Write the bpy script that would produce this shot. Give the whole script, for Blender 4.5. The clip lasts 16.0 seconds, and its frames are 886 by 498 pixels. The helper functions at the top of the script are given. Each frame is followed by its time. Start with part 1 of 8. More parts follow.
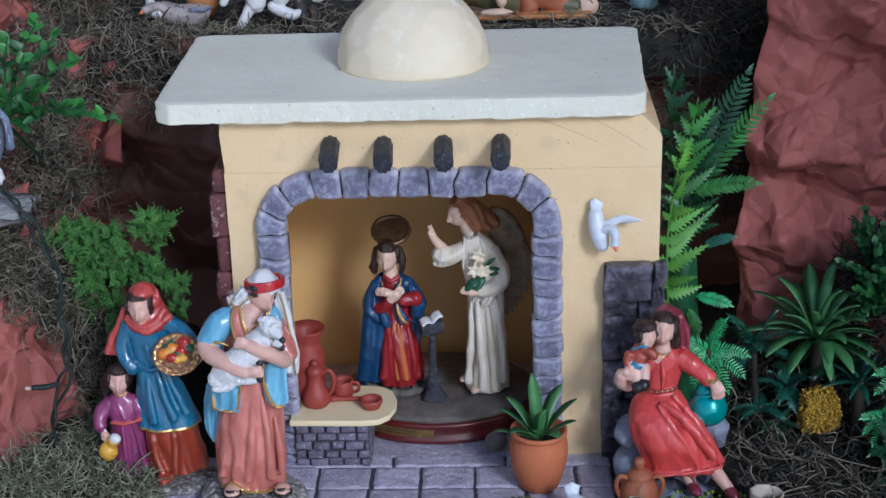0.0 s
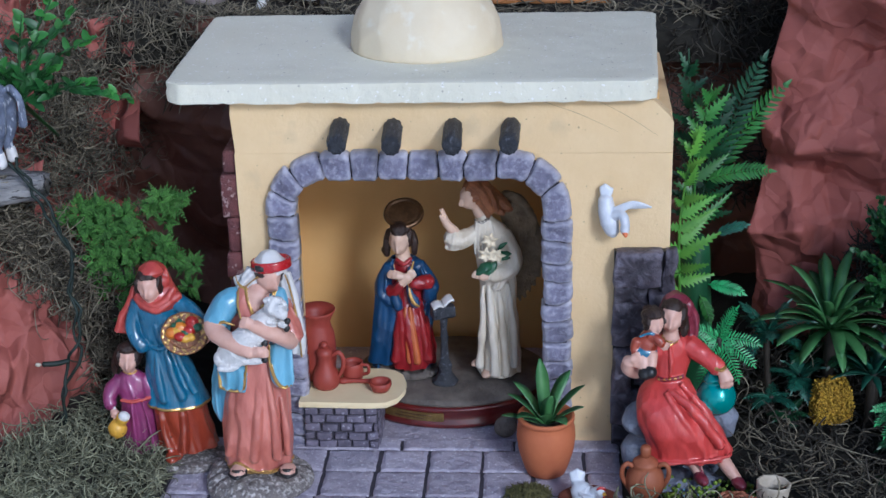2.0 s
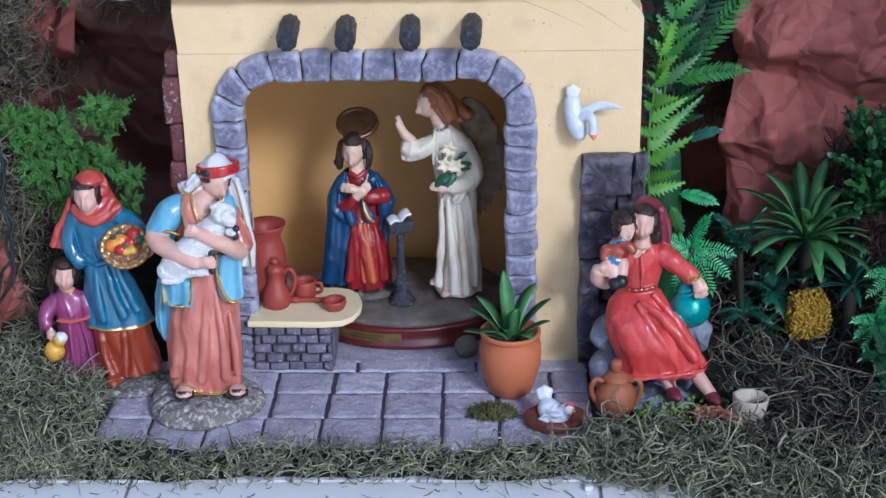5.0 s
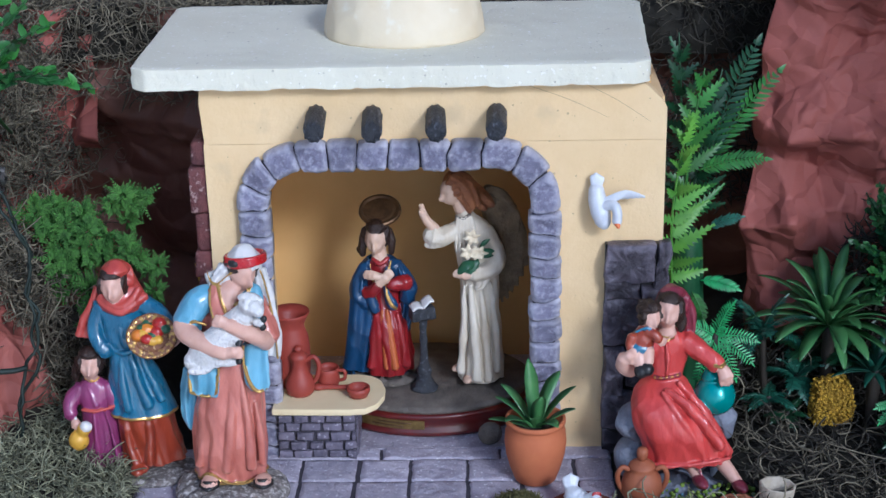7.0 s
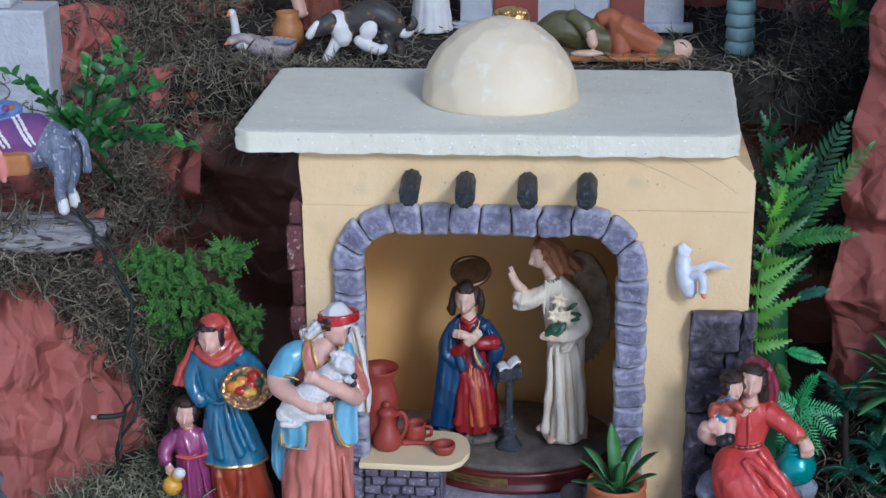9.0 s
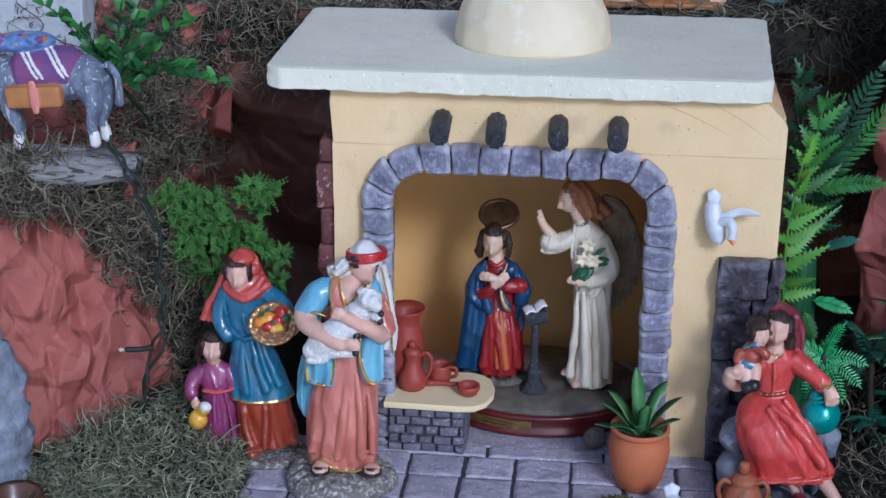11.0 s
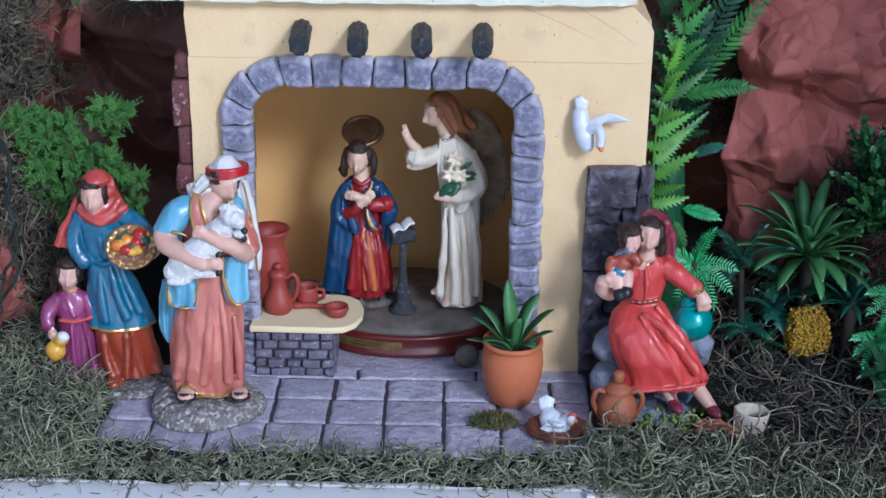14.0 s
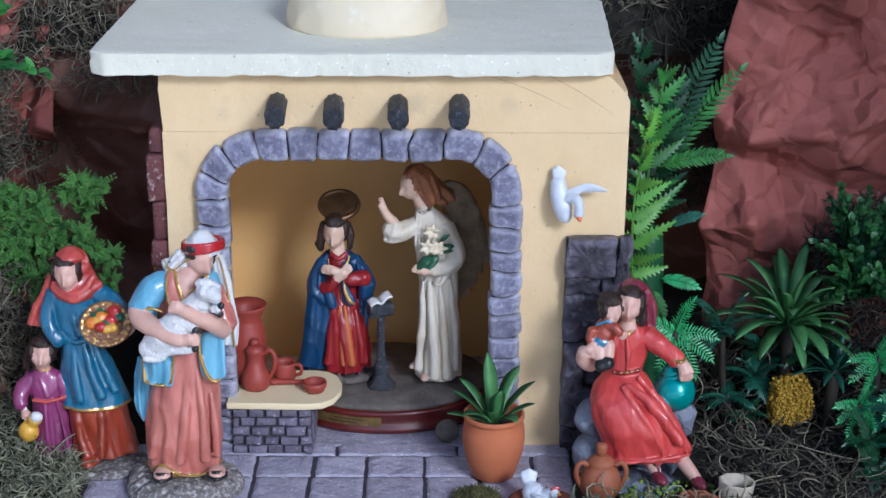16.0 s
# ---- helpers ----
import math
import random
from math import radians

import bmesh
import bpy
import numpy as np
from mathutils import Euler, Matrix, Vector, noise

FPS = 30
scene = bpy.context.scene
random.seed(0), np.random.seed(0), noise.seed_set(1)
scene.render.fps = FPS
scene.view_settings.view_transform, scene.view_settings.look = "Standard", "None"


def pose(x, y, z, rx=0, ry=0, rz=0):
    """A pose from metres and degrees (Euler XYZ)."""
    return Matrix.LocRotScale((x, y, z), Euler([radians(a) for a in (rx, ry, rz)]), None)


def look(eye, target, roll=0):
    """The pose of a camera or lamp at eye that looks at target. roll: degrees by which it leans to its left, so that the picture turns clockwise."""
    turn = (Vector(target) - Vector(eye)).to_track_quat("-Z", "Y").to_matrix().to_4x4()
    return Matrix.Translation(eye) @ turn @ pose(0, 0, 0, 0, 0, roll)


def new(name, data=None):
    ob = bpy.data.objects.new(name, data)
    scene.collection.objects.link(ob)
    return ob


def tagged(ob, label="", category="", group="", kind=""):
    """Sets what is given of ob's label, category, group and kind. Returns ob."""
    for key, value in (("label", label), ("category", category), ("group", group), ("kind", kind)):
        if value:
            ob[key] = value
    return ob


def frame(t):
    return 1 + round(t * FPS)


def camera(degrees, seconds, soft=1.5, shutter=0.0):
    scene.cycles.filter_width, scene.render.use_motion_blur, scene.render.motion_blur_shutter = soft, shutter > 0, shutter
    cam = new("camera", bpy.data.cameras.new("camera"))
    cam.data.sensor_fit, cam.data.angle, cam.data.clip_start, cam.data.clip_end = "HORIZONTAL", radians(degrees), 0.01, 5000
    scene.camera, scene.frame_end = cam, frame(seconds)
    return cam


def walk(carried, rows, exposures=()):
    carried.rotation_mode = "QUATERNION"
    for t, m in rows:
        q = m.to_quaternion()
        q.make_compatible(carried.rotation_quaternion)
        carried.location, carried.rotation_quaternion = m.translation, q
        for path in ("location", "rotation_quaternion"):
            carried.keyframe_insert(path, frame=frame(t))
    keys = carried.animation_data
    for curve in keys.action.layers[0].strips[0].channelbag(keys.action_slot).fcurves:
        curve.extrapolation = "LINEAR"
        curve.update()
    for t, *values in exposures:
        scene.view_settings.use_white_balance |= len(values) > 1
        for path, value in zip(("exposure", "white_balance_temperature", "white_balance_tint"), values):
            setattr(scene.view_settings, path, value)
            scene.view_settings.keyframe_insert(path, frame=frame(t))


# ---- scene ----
cam = camera(31.3, 16.0)
PATH = [
    (0, (0.047, -1.362, 0.782), (-0.018, 0.486, 0.019), -1.6),
    (0.5, (0.059, -1.362, 0.787), (-0.027, 0.483, 0.02), -1.5),
    (1, (0.067, -1.364, 0.784), (-0.032, 0.481, 0.019), -1.3),
    (1.5, (0.08, -1.361, 0.781), (-0.041, 0.48, 0.01), -1.5),
    (2, (0.091, -1.357, 0.777), (-0.046, 0.48, 0.0), -1.6),
    (2.5, (0.085, -1.345, 0.777), (-0.048, 0.473, -0.044), -1.9),
    (3, (0.084, -1.348, 0.74), (-0.034, 0.471, -0.083), -1.3),
    (3.5, (0.075, -1.337, 0.72), (-0.022, 0.48, -0.112), -0.8),
    (4, (0.069, -1.332, 0.706), (-0.011, 0.489, -0.117), -0.9),
    (4.2, (0.07, -1.326, 0.701), (-0.003, 0.494, -0.125), -1.0),
    (6.3, (0.062, -1.298, 0.684), (0.027, 0.55, -0.078), -1.0),
    (6.5, (0.041, -1.298, 0.705), (0.027, 0.547, -0.068), -0.7),
    (7, (0.043, -1.305, 0.708), (-0.01, 0.557, -0.019), -1.2),
    (7.5, (0.042, -1.31, 0.72), (-0.033, 0.566, 0.031), -1.3),
    (8, (0.042, -1.317, 0.73), (-0.05, 0.569, 0.071), -1.2),
    (8.5, (0.04, -1.327, 0.736), (-0.089, 0.554, 0.068), -0.9),
    (9, (0.045, -1.33, 0.74), (-0.122, 0.543, 0.061), -0.6),
    (9.2, (0.043, -1.329, 0.742), (-0.135, 0.54, 0.053), -0.6),
    (11.3, (0.044, -1.337, 0.725), (-0.152, 0.507, -0.024), 0.4),
    (11.5, (0.044, -1.332, 0.727), (-0.142, 0.504, -0.044), 0.6),
    (12, (0.047, -1.33, 0.721), (-0.106, 0.501, -0.069), 0.8),
    (12.5, (0.045, -1.325, 0.717), (-0.069, 0.505, -0.082), 0.7),
    (13, (0.043, -1.323, 0.706), (-0.03, 0.515, -0.079), 0.7),
    (13.5, (0.04, -1.321, 0.696), (-0.009, 0.52, -0.086), 0.8),
    (14, (0.038, -1.318, 0.675), (0.016, 0.526, -0.099), 0.7),
    (14.5, (0.041, -1.309, 0.664), (0.04, 0.536, -0.108), 0.4),
    (15, (0.038, -1.307, 0.655), (0.059, 0.552, -0.082), 0.3),
    (15.5, (0.037, -1.308, 0.657), (0.061, 0.566, -0.041), 0.6),
    (16, (0.032, -1.309, 0.664), (0.045, 0.572, -0.015), 0.3),
]
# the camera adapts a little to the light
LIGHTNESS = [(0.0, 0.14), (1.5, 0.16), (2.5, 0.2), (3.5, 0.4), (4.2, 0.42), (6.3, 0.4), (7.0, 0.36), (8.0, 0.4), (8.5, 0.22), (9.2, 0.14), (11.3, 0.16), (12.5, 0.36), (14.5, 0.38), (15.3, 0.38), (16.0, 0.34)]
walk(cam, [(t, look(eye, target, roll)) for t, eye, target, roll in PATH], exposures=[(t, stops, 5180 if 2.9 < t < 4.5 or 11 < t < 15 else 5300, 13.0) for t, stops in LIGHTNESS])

# ---- world and light: soft daylight from the front and above ----
world = bpy.data.worlds.new("World")
scene.world = world
world.use_nodes = True
wn = world.node_tree.nodes
sky = wn.new("ShaderNodeTexSky")
sky.sky_type, sky.sun_disc = "NISHITA", False
sky.sun_elevation, sky.sun_rotation = radians(30), radians(150)
sky.air_density, sky.dust_density, sky.ozone_density = 1.0, 1.0, 1.0
world.node_tree.links.new(sky.outputs[0], wn["Background"].inputs[0])
wn["Background"].inputs[1].default_value = 0.118
sun = new("sun", bpy.data.lights.new("sun", "SUN"))
sun.data.energy, sun.data.angle, sun.data.color = 1.5, radians(12), (1.0, 0.99, 0.97)
sun.matrix_world = look((0.93, -1.65, 1.07), (0, 0, 0))


# ---- materials ----
def material(name, c1, c2=None, scale=60.0, rough=0.5, bump=0.0, bscale=300.0, coat=0.0, metal=0.0,
             speck=None, speck_scale=400.0, speck_at=0.68, soft=0.06, vary=0.0, sheen=0.0, stretch=(1, 1, 1), island=False, trans=0.0, pits=0.0, pit=(0.2, 0.15, 0.1), drybrush_highlight=None, depth=0.001):
    """Two blended tones, optional specks of a third, fine relief, and a variation from piece to piece."""
    m = bpy.data.materials.new(name)
    m.use_nodes = True
    n, l = m.node_tree.nodes, m.node_tree.links
    b = n["Principled BSDF"]
    c2 = c2 or tuple(v * 0.8 for v in c1)
    tc, mp = n.new("ShaderNodeTexCoord"), n.new("ShaderNodeMapping")
    mp.inputs["Scale"].default_value = stretch
    l.new(tc.outputs["Object"], mp.inputs[0])
    t1 = n.new("ShaderNodeTexNoise")
    t1.inputs["Scale"].default_value, t1.inputs["Detail"].default_value, t1.inputs["Roughness"].default_value = scale, 5, 0.6
    l.new(mp.outputs[0], t1.inputs[0])
    ramp = n.new("ShaderNodeMapRange")
    ramp.inputs[1].default_value, ramp.inputs[2].default_value = 0.32, 0.68
    l.new(t1.outputs[0], ramp.inputs[0])
    mix = n.new("ShaderNodeMix")
    mix.data_type = "RGBA"
    mix.inputs[6].default_value, mix.inputs[7].default_value = (*c1, 1), (*c2, 1)
    l.new(ramp.outputs[0], mix.inputs[0])
    col = mix.outputs[2]
    t2 = n.new("ShaderNodeTexNoise")
    t2.inputs["Scale"].default_value, t2.inputs["Detail"].default_value, t2.inputs["Roughness"].default_value = bscale, 6, 0.62
    l.new(mp.outputs[0], t2.inputs[0])
    if speck:
        t3 = n.new("ShaderNodeTexNoise")
        t3.inputs["Scale"].default_value, t3.inputs["Detail"].default_value = speck_scale, 3
        l.new(mp.outputs[0], t3.inputs[0])
        r3 = n.new("ShaderNodeMapRange")
        r3.inputs[1].default_value, r3.inputs[2].default_value = speck_at, speck_at + soft
        l.new(t3.outputs[0], r3.inputs[0])
        m3 = n.new("ShaderNodeMix")
        m3.data_type = "RGBA"
        m3.inputs[7].default_value = (*speck, 1)
        l.new(r3.outputs[0], m3.inputs[0])
        l.new(col, m3.inputs[6])
        col = m3.outputs[2]
    height = t2.outputs[0]
    if pits:
        # scattered little holes of broken foam or plaster
        vo, wob = n.new("ShaderNodeTexVoronoi"), n.new("ShaderNodeTexNoise")
        vo.inputs["Scale"].default_value, wob.inputs["Scale"].default_value = pits, pits * 0.45
        l.new(mp.outputs[0], vo.inputs["Vector"])
        l.new(mp.outputs[0], wob.inputs["Vector"])
        gate = n.new("ShaderNodeMapRange")
        gate.inputs[1].default_value, gate.inputs[2].default_value = 0.53, 0.68
        gate.inputs[3].default_value, gate.inputs[4].default_value = -0.02, 0.30
        l.new(wob.outputs[0], gate.inputs[0])
        less = n.new("ShaderNodeMath")
        less.operation = "SUBTRACT"
        l.new(gate.outputs[0], less.inputs[0])
        l.new(vo.outputs["Distance"], less.inputs[1])
        hole = n.new("ShaderNodeMapRange")
        hole.inputs[1].default_value, hole.inputs[2].default_value = 0.0, 0.10
        l.new(less.outputs[0], hole.inputs[0])
        mh = n.new("ShaderNodeMix")
        mh.data_type = "RGBA"
        mh.inputs[7].default_value = (*pit, 1)
        l.new(hole.outputs[0], mh.inputs[0])
        l.new(col, mh.inputs[6])
        col = mh.outputs[2]
        dip = n.new("ShaderNodeMath")
        dip.operation = "MULTIPLY_ADD"
        l.new(hole.outputs[0], dip.inputs[0])
        dip.inputs[1].default_value = -1.6
        l.new(t2.outputs[0], dip.inputs[2])
        height = dip.outputs[0]
    if drybrush_highlight:
        # raised edges lightened: dry-brushed stone, and highlights painted onto cloth, hair and feathers
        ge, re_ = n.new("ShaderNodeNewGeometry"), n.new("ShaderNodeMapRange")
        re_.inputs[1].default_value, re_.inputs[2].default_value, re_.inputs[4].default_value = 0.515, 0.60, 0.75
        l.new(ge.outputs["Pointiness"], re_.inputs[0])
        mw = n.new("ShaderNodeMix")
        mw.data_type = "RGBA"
        mw.inputs[7].default_value = (*drybrush_highlight, 1)
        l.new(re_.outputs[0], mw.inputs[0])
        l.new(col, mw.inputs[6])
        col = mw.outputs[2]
    if vary:
        hs = n.new("ShaderNodeHueSaturation")
        src = n.new("ShaderNodeNewGeometry").outputs["Random Per Island"] if island else n.new("ShaderNodeObjectInfo").outputs["Random"]
        mr = n.new("ShaderNodeMapRange")
        mr.inputs[3].default_value, mr.inputs[4].default_value = 1 - vary, 1 + vary
        l.new(src, mr.inputs[0])
        l.new(mr.outputs[0], hs.inputs["Value"])
        l.new(col, hs.inputs["Color"])
        col = hs.outputs[0]
    l.new(col, b.inputs["Base Color"])
    rr = n.new("ShaderNodeMapRange")
    rr.inputs[3].default_value, rr.inputs[4].default_value = max(0.05, rough - 0.1), min(1, rough + 0.12)
    l.new(t2.outputs[0], rr.inputs[0])
    l.new(rr.outputs[0], b.inputs["Roughness"])
    b.inputs["Metallic"].default_value = metal
    b.inputs["Coat Weight"].default_value = coat
    b.inputs["Coat Roughness"].default_value = 0.14
    if trans:
        b.inputs["Subsurface Weight"].default_value = trans
        b.inputs["Subsurface Radius"].default_value = (0.004, 0.003, 0.002)
        b.inputs["Subsurface Scale"].default_value = 1.0
    if bump:
        bp = n.new("ShaderNodeBump")
        bp.inputs["Strength"].default_value, bp.inputs["Distance"].default_value = min(1, bump), depth
        l.new(height, bp.inputs["Height"])
        l.new(bp.outputs[0], b.inputs["Normal"])
    return m


M_PLASTER = material("cream_painted_foam", (0.80, 0.605, 0.345), (0.73, 0.53, 0.28), 18, 0.75, 0.45, 210, speck=(0.62, 0.47, 0.27), speck_scale=26, speck_at=0.60, soft=0.2, pits=210, pit=(0.52, 0.39, 0.22), depth=0.0016)
M_INNER = material("ochre_painted_board", (0.74, 0.47, 0.18), (0.66, 0.40, 0.14), 12, 0.7, 0.2, 300)
M_ROOF = material("white_painted_foam", (0.76, 0.745, 0.61), (0.70, 0.68, 0.545), 10, 0.7, 0.5, 350, speck=(0.86, 0.85, 0.79), speck_scale=240, speck_at=0.64, pits=230, pit=(0.50, 0.48, 0.40), depth=0.0016)
M_DOME = material("cream_dome_paint", (0.77, 0.68, 0.50), (0.72, 0.61, 0.42), 22, 0.6, 0.4, 200, speck=(0.82, 0.78, 0.66), speck_scale=60, speck_at=0.6, soft=0.2)
M_SCORE = material("scored_plaster", (0.50, 0.36, 0.20), (0.40, 0.29, 0.17), 60, 0.8)
M_STONE = material("grey_violet_stone_paint", (0.225, 0.22, 0.31), (0.14, 0.135, 0.195), 55, 0.65, 1.0, 150, speck=(0.42, 0.42, 0.51), speck_scale=230, speck_at=0.50, soft=0.35, vary=0.14, drybrush_highlight=(0.55, 0.55, 0.63), depth=0.0035)
M_PAVE = material("grey_violet_paving", (0.50, 0.465, 0.54), (0.33, 0.30, 0.375), 60, 0.5, 1.0, 110, speck=(0.74, 0.73, 0.78), speck_scale=330, speck_at=0.60, soft=0.10, vary=0.14, depth=0.004)
M_JOINT = material("dark_joint_paint", (0.055, 0.05, 0.065), (0.035, 0.03, 0.04), 80, 0.8, 0.5, 300)
M_BRICK = material("grey_brick_paint", (0.19, 0.17, 0.225), (0.10, 0.09, 0.125), 90, 0.6, 0.8, 400, speck=(0.35, 0.33, 0.40), speck_scale=240, speck_at=0.62, vary=0.2, depth=0.002)
M_REDBRICK = material("dusky_red_brick_paint", (0.19, 0.062, 0.058), (0.11, 0.04, 0.042), 80, 0.7, 0.8, 300, speck=(0.42, 0.28, 0.26), speck_scale=160, speck_at=0.60, vary=0.2, depth=0.003)
M_DARKSTONE = material("charcoal_stone_paint", (0.055, 0.045, 0.06), (0.03, 0.026, 0.035), 45, 0.5, 1.0, 120, speck=(0.20, 0.19, 0.23), speck_scale=90, speck_at=0.55, soft=0.2, vary=0.25, drybrush_highlight=(0.22, 0.20, 0.25), depth=0.005)
M_LOG = material("charcoal_log_paint", (0.05, 0.055, 0.066), (0.022, 0.024, 0.03), 120, 0.6, 1.0, 420, speck=(0.14, 0.15, 0.18), speck_scale=260, speck_at=0.58, soft=0.15, stretch=(1, 0.22, 1), depth=0.003)
M_PAPER = material("crumpled_red_brown_paper", (0.365, 0.108, 0.084), (0.275, 0.081, 0.063), 9, 0.72, 0.3, 130, speck=(0.10, 0.06, 0.05), speck_scale=16, speck_at=0.70)
# the same paper, browner and darker: shade of the gaps put into its colour
M_PAPER_SHADED = material("shade_dark_brown_paper", (0.19, 0.080, 0.055), (0.125, 0.052, 0.037), 9, 0.6, 0.35, 90)


def crease(m, rows):
    """Sharp paper folds: the difference of two cell fields gives flat facets that meet in creases."""
    n, l = m.node_tree.nodes, m.node_tree.links
    bp = next(x for x in n if x.type == "BUMP")
    tc, wob, add = n.new("ShaderNodeTexCoord"), n.new("ShaderNodeTexNoise"), n.new("ShaderNodeMix")
    wob.inputs["Scale"].default_value = 14
    add.data_type, add.blend_type, add.inputs[0].default_value = "RGBA", "ADD", 0.045
    l.new(tc.outputs["Object"], wob.inputs["Vector"])
    l.new(tc.outputs["Object"], add.inputs[6])
    l.new(wob.outputs["Color"], add.inputs[7])
    prev = None
    for scale, tilt in rows:
        sq = []
        for shift in (0.0, 3.3):
            mp, vo, pw = n.new("ShaderNodeMapping"), n.new("ShaderNodeTexVoronoi"), n.new("ShaderNodeMath")
            mp.inputs["Location"].default_value = (shift, shift * 1.7, shift * 0.6)
            vo.inputs["Scale"].default_value = scale
            pw.operation, pw.inputs[1].default_value = "POWER", 2.0
            l.new(add.outputs[2], mp.inputs[0])
            l.new(mp.outputs[0], vo.inputs["Vector"])
            l.new(vo.outputs["Distance"], pw.inputs[0])
            sq.append(pw.outputs[0])
        sub, b2 = n.new("ShaderNodeMath"), n.new("ShaderNodeBump")
        sub.operation = "SUBTRACT"
        l.new(sq[0], sub.inputs[0])
        l.new(sq[1], sub.inputs[1])
        l.new(sub.outputs[0], b2.inputs["Height"])
        b2.inputs["Strength"].default_value, b2.inputs["Distance"].default_value = 1.0, tilt / scale
        if prev:
            l.new(prev, b2.inputs["Normal"])
        prev = b2.outputs[0]
    l.new(prev, bp.inputs["Normal"])


crease(M_PAPER, ((13, 0.16), (34, 0.2)))
crease(M_PAPER_SHADED, ((13, 0.13), (34, 0.07)))
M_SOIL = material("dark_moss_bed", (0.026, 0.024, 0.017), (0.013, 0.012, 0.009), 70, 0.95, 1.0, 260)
M_MOSS = material("dried_grey_green_moss", (0.31, 0.315, 0.205), (0.13, 0.135, 0.08), 50, 0.85, 0.3, 400, vary=0.6, island=True)
M_MOSS_OLIVE = material("olive_moss", (0.17, 0.155, 0.055), (0.075, 0.075, 0.025), 60, 0.85, 0.4, 300, vary=0.4, island=True)
M_MOSS_BROWN = material("dried_brown_moss", (0.22, 0.195, 0.135), (0.085, 0.072, 0.05), 50, 0.9, 0.3, 400, vary=0.7, island=True)
# darkened copy of the dried moss, with the shade put into its colour
M_MOSS_SHADED = material("shade_dark_moss", (0.062, 0.055, 0.041), (0.030, 0.026, 0.020), 50, 0.9, 0.3, 400, vary=0.5, island=True)
M_TILE = material("pale_ceramic_tile", (0.80, 0.80, 0.80), (0.74, 0.74, 0.75), 7, 0.3, 0.05, 60, vary=0.02)
M_GROUT = material("grey_grout", (0.34, 0.33, 0.32), (0.25, 0.24, 0.23), 60, 0.9, 0.5, 300)
M_WALLPAINT = material("pale_wall_paint", (0.62, 0.60, 0.56), (0.58, 0.56, 0.52), 2, 0.8, 0.2, 80)
M_TERRA = material("terracotta", (0.50, 0.155, 0.06), (0.44, 0.125, 0.05), 35, 0.75, 0.25, 300)
M_JUG = material("brown_fired_clay", (0.36, 0.115, 0.05), (0.27, 0.08, 0.035), 50, 0.6, 0.3, 260)
M_CLAY = material("red_clay_paint", (0.33, 0.055, 0.036), (0.26, 0.04, 0.028), 60, 0.5, 0.25, 300)
M_COUNTER = material("cream_board", (0.84, 0.71, 0.44), (0.77, 0.63, 0.37), 30, 0.55, 0.15, 200)
M_LACQ = material("dark_red_lacquered_wood", (0.13, 0.012, 0.010), (0.07, 0.007, 0.006), 40, 0.3, 0.05, 100, coat=0.5)
M_BRASS = material("aged_brass", (0.30, 0.20, 0.07), (0.18, 0.12, 0.04), 150, 0.45, 0.2, 300, metal=0.7)
M_GROUNDGREY = material("grey_resin_ground", (0.17, 0.145, 0.122), (0.085, 0.073, 0.062), 60, 0.7, 0.6, 250, depth=0.004)
M_PEBBLE = material("grey_speckled_resin", (0.25, 0.225, 0.21), (0.13, 0.112, 0.105), 110, 0.75, 1.0, 170, speck=(0.62, 0.59, 0.56), speck_scale=280, speck_at=0.50, soft=0.20, depth=0.004)
# statue paints
M_SKIN = material("flesh_paint", (0.67, 0.42, 0.33), (0.60, 0.34, 0.26), 90, 0.5, 0, 200, coat=0.12)
M_PALE = material("pale_flesh_paint", (0.66, 0.47, 0.35), (0.60, 0.40, 0.29), 90, 0.45, 0, 200)
M_HAIR = material("dark_brown_hair_paint", (0.035, 0.018, 0.012), (0.02, 0.01, 0.007), 180, 0.4, 0.8, 500, depth=0.0016)
M_REDHAIR = material("auburn_hair_paint", (0.36, 0.14, 0.055), (0.20, 0.07, 0.028), 160, 0.45, 0.8, 450, drybrush_highlight=(0.45, 0.20, 0.09), depth=0.002)
# the last colour of the robe paints is a painted-in fold highlight
M_SALMON = material("salmon_robe_paint", (0.63, 0.225, 0.17), (0.40, 0.108, 0.078), 60, 0.34, 0.55, 110, stretch=(1, 1, 0.32), depth=0.0022, coat=0.60, drybrush_highlight=(0.74, 0.40, 0.33))
M_SKY = material("light_blue_robe_paint", (0.17, 0.44, 0.60), (0.0984, 0.295, 0.426), 60, 0.34, 0.55, 110, stretch=(1, 1, 0.32), depth=0.0022, coat=0.60, drybrush_highlight=(0.42, 0.66, 0.78))
M_TEALBLUE = material("deep_teal_blue_paint", (0.018, 0.165, 0.29), (0.00902, 0.0902, 0.172), 60, 0.28, 0.55, 110, stretch=(1, 1, 0.32), depth=0.0022, coat=0.75, drybrush_highlight=(0.06, 0.30, 0.45))
M_ORANGE = material("rust_orange_paint", (0.36, 0.055, 0.022), (0.213, 0.0287, 0.0123), 60, 0.32, 0.55, 110, stretch=(1, 1, 0.32), depth=0.0022, coat=0.65, drybrush_highlight=(0.55, 0.20, 0.14))
M_CORALV = material("coral_veil_paint", (0.55, 0.075, 0.055), (0.361, 0.041, 0.0328), 60, 0.36, 0.55, 110, stretch=(1, 1, 0.32), depth=0.0022, coat=0.55, drybrush_highlight=(0.68, 0.18, 0.14))
M_CORAL = material("coral_red_dress_paint", (0.66, 0.075, 0.065), (0.459, 0.041, 0.0369), 60, 0.42, 0.55, 110, stretch=(1, 1, 0.32), depth=0.0022, coat=0.35, drybrush_highlight=(0.78, 0.22, 0.19))
